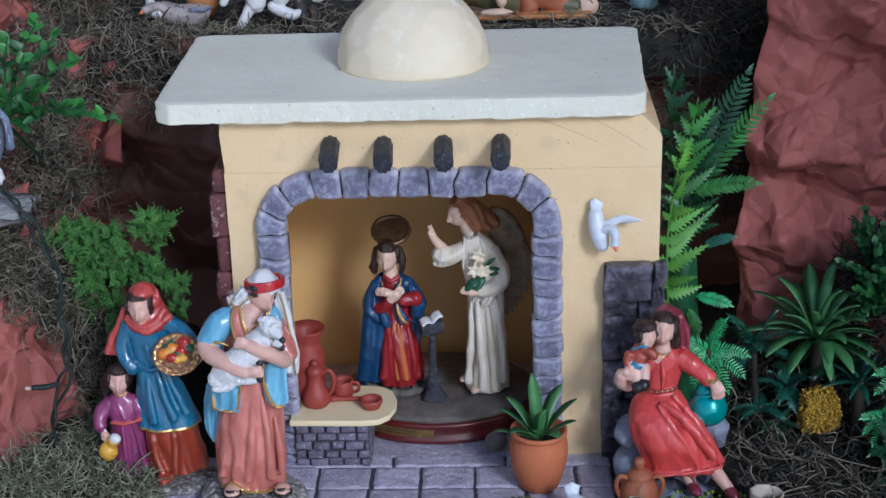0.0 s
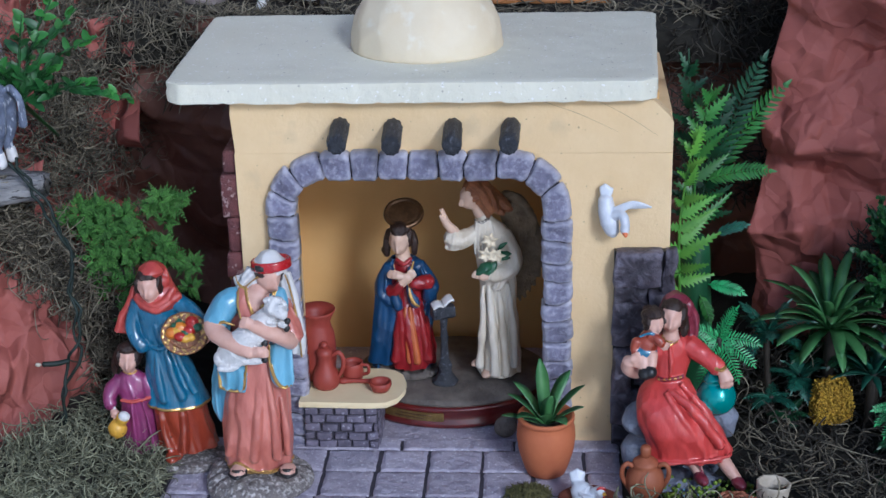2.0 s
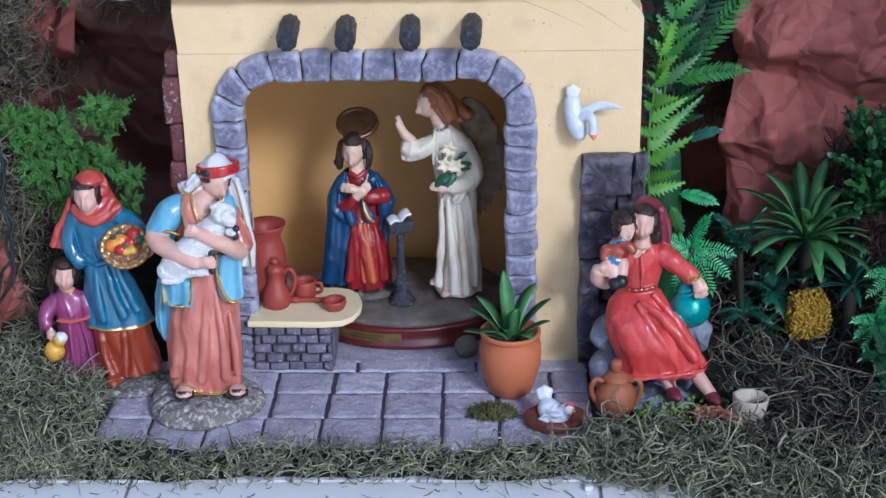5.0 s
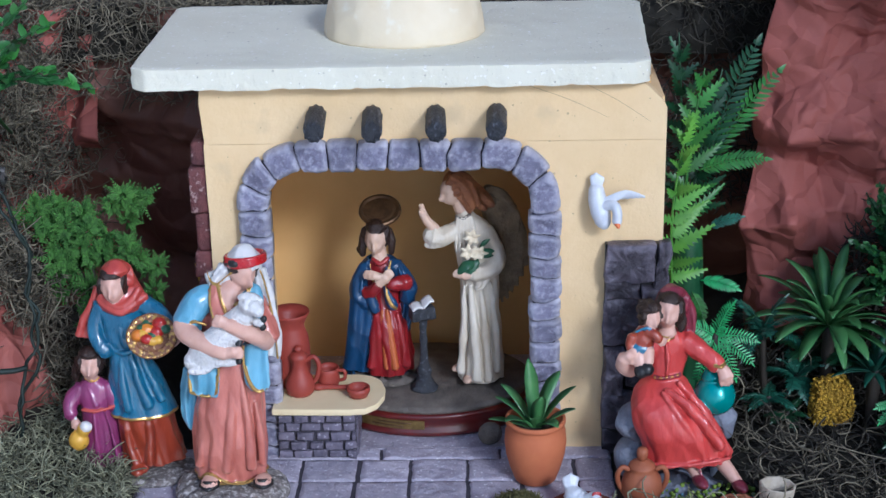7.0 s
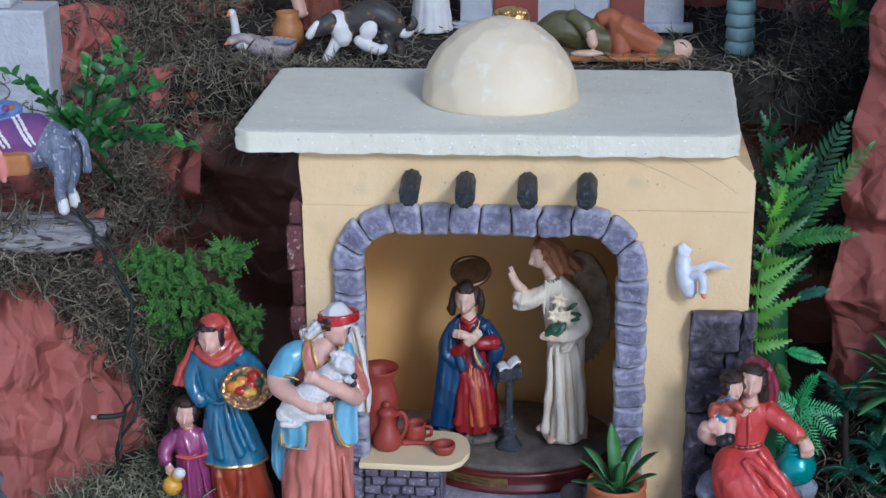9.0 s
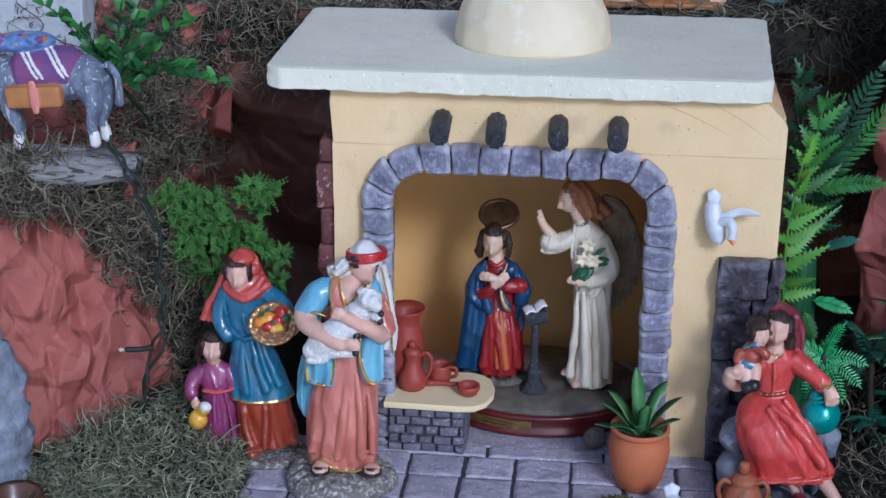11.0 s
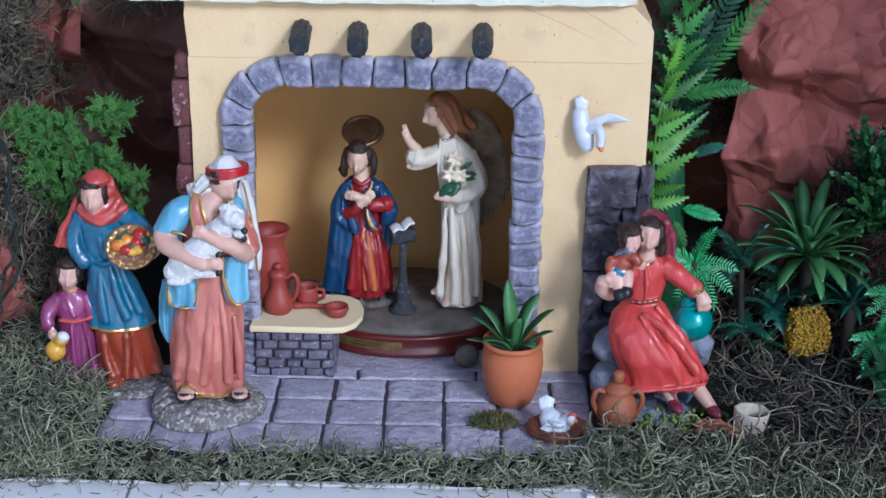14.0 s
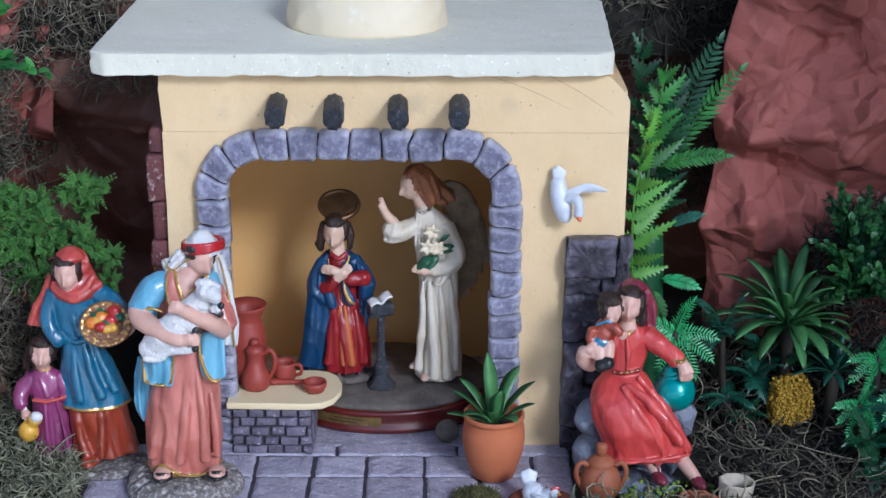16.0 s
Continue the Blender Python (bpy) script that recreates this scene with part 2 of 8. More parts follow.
M_MAROON = material("maroon_veil_paint", (0.26, 0.035, 0.06), (0.148, 0.018, 0.0328), 60, 0.36, 0.55, 110, stretch=(1, 1, 0.32), depth=0.0022, coat=0.55, drybrush_highlight=(0.40, 0.10, 0.14))
M_PURPLE = material("magenta_purple_paint", (0.29, 0.050, 0.16), (0.17, 0.026, 0.095), 60, 0.33, 0.55, 110, stretch=(1, 1, 0.32), depth=0.0022, coat=0.65, drybrush_highlight=(0.40, 0.12, 0.28))
M_WHITE = material("white_statue_paint", (0.74, 0.73, 0.71), (0.64, 0.63, 0.61), 80, 0.42, 0.5, 320)
M_WOOL = material("white_wool_paint", (0.86, 0.85, 0.83), (0.74, 0.73, 0.71), 200, 0.55, 1.0, 420, depth=0.003)
M_ROBEWHITE = material("ivory_robe_paint", (0.76, 0.71, 0.60), (0.54, 0.46, 0.34), 60, 0.5, 0.55, 120, stretch=(1, 1, 0.25), depth=0.0024, drybrush_highlight=(0.80, 0.78, 0.72))
M_GOLD = material("gold_trim_paint", (0.62, 0.40, 0.13), (0.45, 0.27, 0.08), 200, 0.3, 0.1, 300, metal=0.75)
M_REDBAND = material("red_band_paint", (0.50, 0.015, 0.02), (0.35, 0.01, 0.012), 100, 0.25, 0, 200, coat=0.6)
M_BLACK = material("black_paint", (0.012, 0.012, 0.013), (0.02, 0.02, 0.02), 100, 0.4, 0.1, 200)
M_CRIMSON = material("crimson_dress_paint", (0.34, 0.018, 0.022), (0.197, 0.00984, 0.0131), 60, 0.3, 0.55, 110, stretch=(1, 1, 0.32), depth=0.0022, coat=0.15, drybrush_highlight=(0.52, 0.08, 0.08))
M_MANTLE = material("cobalt_mantle_paint", (0.0144, 0.068, 0.168), (0.00656, 0.0328, 0.0856), 60, 0.35, 0.55, 110, stretch=(1, 1, 0.32), depth=0.0022, coat=0.15, drybrush_highlight=(0.07, 0.20, 0.38))
M_SASH = material("orange_sash_paint", (0.50, 0.13, 0.04), (0.42, 0.10, 0.03), 60, 0.4, 0, 150)
M_BRONZE = material("dark_bronze", (0.17, 0.095, 0.045), (0.09, 0.05, 0.025), 120, 0.35, 0.3, 260, metal=0.6)
M_WING = material("umber_feather_paint", (0.26, 0.19, 0.11), (0.15, 0.10, 0.055), 90, 0.6, 0.8, 300, drybrush_highlight=(0.42, 0.34, 0.22), depth=0.003)
M_TURQ = material("metallic_turquoise_glaze", (0.01, 0.33, 0.31), (0.008, 0.26, 0.25), 60, 0.22, 0, 200, metal=0.35, coat=0.5)
M_YELLOW = material("golden_yellow_paint", (0.72, 0.42, 0.05), (0.62, 0.33, 0.04), 60, 0.4, 0, 200)
M_FRUITRED = material("red_fruit_paint", (0.45, 0.02, 0.015), (0.35, 0.012, 0.01), 90, 0.3, 0, 200, coat=0.4)
M_FRUITORANGE = material("orange_fruit_paint", (0.70, 0.25, 0.02), (0.62, 0.18, 0.015), 90, 0.3, 0, 200, coat=0.4)
M_LEAFPAINT = material("green_leaf_paint", (0.03, 0.12, 0.06), (0.02, 0.08, 0.04), 90, 0.4, 0, 200)
M_WICKER = material("brown_wicker_paint", (0.30, 0.13, 0.06), (0.15, 0.06, 0.03), 250, 0.5, 1.0, 500, speck=(0.62, 0.42, 0.2), speck_scale=500, speck_at=0.6)
M_BEAK = material("orange_beak_paint", (0.75, 0.20, 0.06), (0.7, 0.17, 0.05), 90, 0.4)
M_DOVE = material("white_dove_paint", (0.66, 0.69, 0.74), (0.58, 0.61, 0.66), 120, 0.35, 0.3, 300, coat=0.2, depth=0.0025)
# plants
M_FERN = material("plastic_fern_green", (0.05, 0.20, 0.033), (0.025, 0.12, 0.022), 40, 0.42, 0.2, 250, vary=0.35, island=True)
M_FERNLIGHT = material("plastic_light_green", (0.14, 0.36, 0.044), (0.065, 0.21, 0.030), 40, 0.45, 0.2, 250, vary=0.3, island=True)
M_FERNDARK = material("plastic_dark_green", (0.014, 0.075, 0.026), (0.008, 0.045, 0.018), 40, 0.42, 0.2, 250, vary=0.3, island=True)
M_BOXWOOD = material("plastic_boxwood_green", (0.030, 0.125, 0.028), (0.016, 0.075, 0.018), 40, 0.42, 0.2, 250, vary=0.4, island=True)
M_TEALLEAF = material("plastic_blue_green", (0.020, 0.115, 0.070), (0.011, 0.068, 0.045), 40, 0.45, 0.2, 250, vary=0.3, island=True)
M_PALM = material("plastic_bright_palm_green", (0.055, 0.40, 0.12), (0.03, 0.27, 0.08), 40, 0.38, 0.2, 250, vary=0.25, island=True)
M_ALOE = material("plastic_agave_green", (0.10, 0.27, 0.085), (0.05, 0.17, 0.055), 30, 0.36, 0.2, 120, vary=0.3, island=True)
M_BUSH = material("foam_bush_green", (0.070, 0.19, 0.028), (0.03, 0.105, 0.015), 60, 0.8, 0.4, 300, vary=0.4, island=True)
M_LICHEN = material("mustard_lichen", (0.46, 0.29, 0.022), (0.32, 0.18, 0.012), 90, 0.85, 0.8, 300, vary=0.35, island=True)
M_CABLE = material("dark_green_cable", (0.008, 0.020, 0.014), (0.005, 0.012, 0.009), 100, 0.65)
M_DONKEY = material("blue_grey_donkey_paint", (0.20, 0.235, 0.32), (0.05, 0.06, 0.095), 150, 0.45, 0.8, 300, speck=(0.50, 0.54, 0.60), speck_scale=300, speck_at=0.57, soft=0.12, stretch=(1, 1, 0.35))
M_TRUNK = material("dark_brown_plastic_stem", (0.035, 0.028, 0.02), (0.02, 0.016, 0.012), 60, 0.6, 0.6, 300)
M_FLOWERBLUE = material("light_blue_flower_paint", (0.16, 0.30, 0.52), (0.08, 0.12, 0.34), 160, 0.5, 0.5, 300, speck=(0.55, 0.30, 0.12), speck_scale=140, speck_at=0.64)
M_BARK = material("grey_weathered_bark", (0.36, 0.355, 0.35), (0.20, 0.195, 0.19), 120, 0.9, 1.0, 190, speck=(0.055, 0.05, 0.048), speck_scale=190, speck_at=0.56, soft=0.05, stretch=(0.16, 1, 1), depth=0.004)
M_STRIPE = material("magenta_purple_blanket", (0.22, 0.06, 0.15), (0.10, 0.055, 0.20), 60, 0.7, 0.4, 300)
M_FARWALL = material("bluish_white_wall", (0.52, 0.54, 0.57), (0.43, 0.45, 0.48), 25, 0.7, 1.0, 70, depth=0.004)
M_FARDOOR = material("brick_red_door", (0.28, 0.075, 0.05), (0.20, 0.05, 0.035), 40, 0.6, 0.3, 120)
M_POST = material("pale_teal_post", (0.22, 0.34, 0.36), (0.14, 0.24, 0.26), 60, 0.6, 0.4, 200)
M_OLIVE = material("olive_green_paint", (0.12, 0.115, 0.05), (0.065, 0.065, 0.03), 60, 0.5, 0.3, 200)
M_TAN = material("tan_orange_paint", (0.42, 0.18, 0.055), (0.32, 0.13, 0.04), 60, 0.5, 0.3, 200)
M_GOOSE = material("grey_goose_paint", (0.42, 0.36, 0.34), (0.22, 0.18, 0.17), 80, 0.5, 0.6, 200, speck=(0.10, 0.09, 0.10), speck_scale=120, speck_at=0.58)
M_DOGBLACK = material("black_and_tan_dog_paint", (0.02, 0.022, 0.024), (0.07, 0.06, 0.05), 90, 0.5, 0.5, 240, speck=(0.26, 0.15, 0.09), speck_scale=70, speck_at=0.60)
M_CONE = material("pale_wood_cup", (0.56, 0.50, 0.40), (0.42, 0.36, 0.27), 90, 0.7, 0.5, 260, depth=0.002)
M_ROPE = material("copper_rope", (0.42, 0.16, 0.085), (0.28, 0.10, 0.05), 120, 0.6, 0.6, 400)
M_ROCKBLUE = material("blue_grey_rock_paint", (0.27, 0.30, 0.37), (0.13, 0.145, 0.19), 70, 0.6, 0.7, 220, depth=0.004)
M_NEST = material("brown_red_nest_paint", (0.20, 0.055, 0.03), (0.13, 0.035, 0.02), 90, 0.6, 0.7, 350, depth=0.003)


# ---- mesh helpers ----
def finish(bm, name, mats, smooth=True, parent=None, label=""):
    mats = mats if isinstance(mats, (list, tuple)) else [mats]
    me = bpy.data.meshes.new(name)
    bmesh.ops.recalc_face_normals(bm, faces=bm.faces[:])
    for f in bm.faces:
        f.smooth = smooth
    bm.to_mesh(me)
    bm.free()
    for m in mats:
        me.materials.append(m)
    ob = new(name, me)
    if parent:
        ob.parent = parent
    if label:
        ob["label"] = label
    return ob


def part(name, bm, mats, parent, label="", smooth=True):
    return finish(bm, name, mats, smooth, parent, label)


def thing(name, label, category, m=None, group="", kind=""):
    ob = new(name)
    ob.empty_display_size = 0.01
    if m is not None:
        ob.matrix_basis = m
    return tagged(ob, label, category, group, kind)


def loft(bm, rings, mat=0, cap=True):
    """Joins rings of equal length into a skin."""
    vs = [[bm.verts.new(p) for p in r] for r in rings]
    n = len(vs[0])
    for a, b in zip(vs, vs[1:]):
        for i in range(n):
            f = bm.faces.new((a[i], a[(i + 1) % n], b[(i + 1) % n], b[i]))
            f.material_index = mat
    if cap:
        for r in (vs[0], vs[-1]):
            f = bm.faces.new(r)
            f.material_index = mat
    return vs


def ring(x, y, z, rx, ry, n=28, fold=0.0, waves=9, phase=0.0, turn=0.0, skew=0.0):
    """An oval ring with cloth folds; skew lifts its front edge."""
    pts = []
    for i in range(n):
        a = math.tau * i / n
        w = abs(math.sin(waves * a / 2 + phase)) ** 0.8 - 0.55 + 0.35 * math.sin(3 * a + phase * 2)
        k = 1 + fold * w
        u, v = math.cos(a) * rx * k, math.sin(a) * ry * k
        c, s = math.cos(turn), math.sin(turn)
        pts.append((x + u * c - v * s, y + u * s + v * c, z + skew * math.sin(a)))
    return pts


def robe(bm, rows, mat=0, n=56, waves=13, cap=True, phase=0.0):
    """rows: (x, y, z, rx, ry, fold). Interpolated smoothly between."""
    out = []
    for k, (a, b) in enumerate(zip(rows, rows[1:])):
        steps = 4
        for s in range(steps):
            t = s / steps
            r = [p + (q - p) * t for p, q in zip(a, b)]
            out.append(ring(*r[:5], n=n, fold=r[5], waves=waves, phase=phase + 6 * r[2]))
    r = rows[-1]
    out.append(ring(*r[:5], n=n, fold=r[5], waves=waves, phase=phase + 6 * r[2]))
    return loft(bm, out, mat, cap)


def ball(bm, c, r, mat=0, turn=(0, 0, 0), u=16, v=10):
    r = (r, r, r) if isinstance(r, (int, float)) else r
    e = Euler([radians(a) for a in turn]).to_matrix()
    rings = []
    for j in range(v + 1):
        t = -math.pi / 2 + math.pi * (0.02 + 0.96 * j / v)
        rings.append([Vector(c) + e @ Vector((math.cos(t) * math.cos(math.tau * i / u) * r[0], math.cos(t) * math.sin(math.tau * i / u) * r[1], math.sin(t) * r[2])) for i in range(u)])
    loft(bm, rings, mat)


def tube(bm, pts, radii, mat=0, n=10, flat=1.0, steps=5, fold=0.0):
    """A round-ended tube along a smooth line through the points; flat squeezes it in depth."""
    pts = [Vector(p) for p in pts]
    radii = radii if isinstance(radii, (list, tuple)) else [radii] * len(pts)
    line, rad = [], []
    for i in range(len(pts) - 1):
        p0, p1, p2, p3 = pts[max(i - 1, 0)], pts[i], pts[i + 1], pts[min(i + 2, len(pts) - 1)]
        for s in range(steps):
            t = s / steps
            line.append(0.5 * (2 * p1 + (p2 - p0) * t + (2 * p0 - 5 * p1 + 4 * p2 - p3) * t * t + (3 * p1 - 3 * p2 + p3 - p0) * t ** 3))
            rad.append(radii[i] + (radii[i + 1] - radii[i]) * t)
    line.append(pts[-1])
    rad.append(radii[-1])
    d0, d1 = (line[1] - line[0]).normalized(), (line[-1] - line[-2]).normalized()
    line = [line[0] - d0 * rad[0] * 0.6] + line + [line[-1] + d1 * rad[-1] * 0.6]
    rad = [rad[0] * 0.45] + rad + [rad[-1] * 0.45]
    rings, side = [], Vector((1, 0, 0))
    for i, p in enumerate(line):
        d = (line[min(i + 1, len(line) - 1)] - line[max(i - 1, 0)]).normalized()
        side = side - d * side.dot(d)
        if side.length < 1e-4:
            side = d.orthogonal()
        side.normalize()
        up = d.cross(side)
        rings.append([p + (side * math.cos(math.tau * k / n) + up * math.sin(math.tau * k / n) * flat) * rad[i] * (1 + fold * math.sin(5 * math.tau * k / n + i * 0.3)) for k in range(n)])
    loft(bm, rings, mat)


def lathe(bm, profile, mat=0, n=32, c=(0, 0, 0), wobble=0.0):
    """A turned form. profile: (radius, height) from the bottom outside, over the rim, into the inside."""
    rings = [[(c[0] + r * math.cos(math.tau * i / n) * (1 + wobble * math.sin(3 * math.tau * i / n + 40 * z)), c[1] + r * math.sin(math.tau * i / n), c[2] + z) for i in range(n)] for r, z in profile]
    loft(bm, rings, mat)


def block(bm, lo, hi, bevel=0.0, mat=0, rough=0.0, cuts=0, seed=0, segs=2):
    """A box with rounded and uneven edges."""
    before = set(bm.faces)
    g = bmesh.ops.create_cube(bm, size=1)
    vs = g["verts"]
    for v in vs:
        v.co = Vector([lo[k] + (v.co[k] + 0.5) * (hi[k] - lo[k]) for k in range(3)])
    faces = list({f for v in vs for f in v.link_faces})
    if bevel:
        bmesh.ops.bevel(bm, geom=list({e for v in vs for e in v.link_edges}), offset=bevel, segments=segs, affect="EDGES", profile=0.6)
        faces = [f for f in bm.faces if f not in before]
    for f in faces:
        f.material_index = mat
    if rough:
        seen = {v for f in faces for v in f.verts}
        for v in seen:
            q = v.co * 90 + Vector((seed * 7.3, seed * 3.1, seed))
            v.co += Vector(noise.noise_vector(q)) * rough
    return faces


def grid_sheet(bm, nu, nv, at, mat=0):
    vs = [[bm.verts.new(at(i / nu, j / nv)) for i in range(nu + 1)] for j in range(nv + 1)]
    for j in range(nv):
        for i in range(nu):
            bm.faces.new((vs[j][i], vs[j][i + 1], vs[j + 1][i + 1], vs[j + 1][i])).material_index = mat
    return vs


def thick(ob, d):
    """Gives a sheet its thickness."""
    s = ob.modifiers.new("thickness", "SOLIDIFY")
    s.thickness, s.offset = d, -1
    return ob


# ---- setting: patio floor and added, unseen walls round the display ----
FLOOR_Z = -0.012
bm = bmesh.new()
block(bm, (-3.5, -4.2, FLOOR_Z - 0.06), (3.5, 1.3, FLOOR_Z - 0.0025))
floor = tagged(finish(bm, "floor", M_GROUT, False), "pale ceramic tile floor with grey grout joints", "floor", kind="structure")
# the right-hand wall is added close by, out of view, to shade the cliff
for wname, lo, hi in (("wall_back", (-3.5, 1.2, FLOOR_Z), (3.5, 1.3, 2.6)), ("wall_left", (-2.0, -4.2, FLOOR_Z), (-1.9, 1.2, 2.6)), ("wall_right", (0.80, -0.62, FLOOR_Z), (0.92, 1.2, 2.6))):
    bm = bmesh.new()
    block(bm, lo, hi)
    tagged(finish(bm, wname, M_WALLPAINT, False), "plain pale painted wall, unseen, added round the patio", "wall", kind="structure")
bm = bmesh.new()
block(bm, (-40, -60, -0.5), (40, 40, -0.1))
tagged(finish(bm, "ground", M_GROUT, False), "plain grey ground round the patio", "ground", kind="structure")


# ---- moss ----
def strands(name, label, sampler, count, length, mats, seed, rad=0.0006, lift=0.35, curl=0.9, segs=7):
    """Curly dried strands lying over a bed, all in one mesh."""
    rng = np.random.default_rng(seed)
    k, sides = segs, 3
    p = np.array([sampler(rng) for _ in range(count)])
    h = rng.normal(size=(count, 3))
    h[:, 2] *= lift
    h /= np.linalg.norm(h, axis=1)[:, None]
    axis = rng.normal(size=(count, 3))
    axis[:, 2] *= 2.2
    axis /= np.linalg.norm(axis, axis=1)[:, None]
    axis2 = rng.normal(size=(count, 3))
    axis2 /= np.linalg.norm(axis2, axis=1)[:, None]
    step = (length * rng.uniform(0.5, 1.3, count) / k)[:, None]
    ang = rng.normal(size=count) * curl * 0.45
    r = rad * rng.uniform(0.6, 1.3, count)
    verts = np.zeros((count, k, sides, 3))
    q = p - h * step * k / 2 * 0.7
    for i in range(k):
        side = np.cross(h, axis2)
        side /= np.linalg.norm(side, axis=1)[:, None] + 1e-9
        up = np.cross(h, side)
        taper = 1.0 if 0 < i < k - 1 else 0.4
        for s in range(sides):
            a = math.tau * s / sides
            verts[:, i, s] = q + (side * math.cos(a) + up * math.sin(a)) * (r * taper)[:, None]
        q = q + h * step
        c, sn = np.cos(ang)[:, None], np.sin(ang)[:, None]
        h = h * c + np.cross(axis, h) * sn + axis * ((axis * h).sum(1)[:, None]) * (1 - c)
        ang = ang + rng.normal(size=count) * 0.16
    idx = np.arange(count * k * sides).reshape(count, k, sides)
    faces = []
    for s in range(sides):
        a, b = idx[:, :-1, s], idx[:, :-1, (s + 1) % sides]
        c, d = idx[:, 1:, (s + 1) % sides], idx[:, 1:, s]
        faces.append(np.stack([a, b, c, d], -1).reshape(-1, 4))
    me = bpy.data.meshes.new(name)
    me.from_pydata(verts.reshape(-1, 3).tolist(), [], np.concatenate(faces).tolist())
    me.polygons.foreach_set("use_smooth", [True] * len(me.polygons))
    me.materials.append(mats)
    ob = new(name, me)
    return tagged(ob, label, "moss", kind="stuff")


def n2(x, y, s=1.0):
    return noise.noise(Vector((x * s, y * s, 3.7)))


def bed(x, y):
    """Height of the moss bed round the paved pad."""
    z = 0.004 + 0.010 * n2(x, y, 14) + 0.006 * n2(x, y, 40)
    if x < -0.26:
        z += 0.028 * min(1, (-0.26 - x) / 0.10) * max(0.0, min(1, (y + 0.20) / 0.10)) * max(0.0, min(1, (x + 0.47) / 0.09))
    if x > 0.2:
        k = max(0.0, min(1, (x - 0.2) / 0.12))
        z += k * (0.004 + 0.17 * max(0.0, y + 0.075)) * max(0.0, min(1, (y + 0.22 + 0.1 * k) / 0.10))
    if 0.15 < x < 0.315 and -0.152 < y < -0.06 and (x < 0.27 or y < -0.095):
        z = min(z, 0.0015)
    return z


def front_edge(x):
    """How far the moss reaches over the floor tiles."""
    e = -0.186 + 0.012 * n2(x, 0.0, 9) + 0.006 * n2(x, 2.0, 35)
    if x > 0.16:
        e -= 0.40 * min(0.22, x - 0.16) * min(1, (x - 0.16) / 0.12)
    if x < -0.345:
        e += 0.034 * min(1, (-0.345 - x) / 0.03) + 0.06 * min(1, max(0.0, -0.43 - x) / 0.10)
    return e


def bed_at(u, v):
    x = -0.62 + 1.24 * u
    y0 = front_edge(x)
    y = y0 + (0.34 - y0) * v
    inner = -0.275 < x < 0.160 and y > -0.155
    z = -0.010 if inner else bed(x, y) * min(1, v * 14) + FLOOR_Z * (1 - min(1, v * 14)) + 0.0006
    return (x, y, z)


bm = bmesh.new()
grid_sheet(bm, 130, 80, bed_at)
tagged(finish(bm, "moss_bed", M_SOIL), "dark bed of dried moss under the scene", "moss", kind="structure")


def on_bed(x0, x1, depth=None, far=0.05, near=-0.01, up=0.006):
    def sample(rng):
        while True:
            x = rng.uniform(x0, x1)
            e = front_edge(x)
            y = e + near + (rng.random() ** 1.3) * ((depth if depth else far - e) - near)
            if x < -0.365 and y > -0.118 + max(0.0, x + 0.46):
                continue
            if (-0.268 < x < 0.152 and y > -0.156) or (0.15 < x < 0.272 and y > -0.142) or (0.232 < x < 0.308 and y > -0.160 and y < -0.1) or (0.26 < x < 0.308 and -0.146 < y < -0.100):
                continue
            return (x, y, max(bed(x, y) * min(1, max(0, (y - e) / 0.02)), FLOOR_Z + 0.001) + rng.random() ** 2 * up + 0.001)
    return sample


strands("moss_fringe", "dried grey-green moss along the edge of the paving", on_bed(-0.40, 0.30, 0.030, near=-0.013, up=0.004), 2000, 0.030, M_MOSS, 3, 0.00066, 0.25, 2.1, 9)
strands("moss_mound", "dried grey-green moss mound beside the small figurines", on_bed(-0.56, -0.272, None, 0.03, up=0.018), 3400, 0.040, M_MOSS, 4, 0.0006, 0.45, 2.6, 9)
strands("moss_bank", "tangled dried moss bank under the plastic plants", on_bed(0.15, 0.56, 0.085, up=0.014), 3200, 0.060, M_MOSS, 5, 0.0008, 0.25, 2.1, 10)
# strands here carry the shade under the plants in their colour
strands("dark_moss_tangle", "tangled moss under the plastic plants, its colour darkened for shade", on_bed(0.22, 0.56, None, 0.05, near=0.045, up=0.022), 1500, 0.045, M_MOSS_SHADED, 25, 0.0008, 0.4, 2.1, 9)
strands("moss_tangle", "sparse curls of dried moss under the plastic plants", on_bed(0.20, 0.56, None, 0.05, near=0.05, up=0.026), 850, 0.060, M_MOSS_BROWN, 15, 0.0008, 0.4, 2.1, 9)


strands("moss_crumbs", "loose dark bits of moss scattered on the tiles", lambda rng: (rng.uniform(-0.45, 0.34), front_edge(0) - 0.006 - 0.05 * rng.random() ** 2, FLOOR_Z + 0.0008), 150, 0.014, M_MOSS, 18, 0.0004, 0.05)


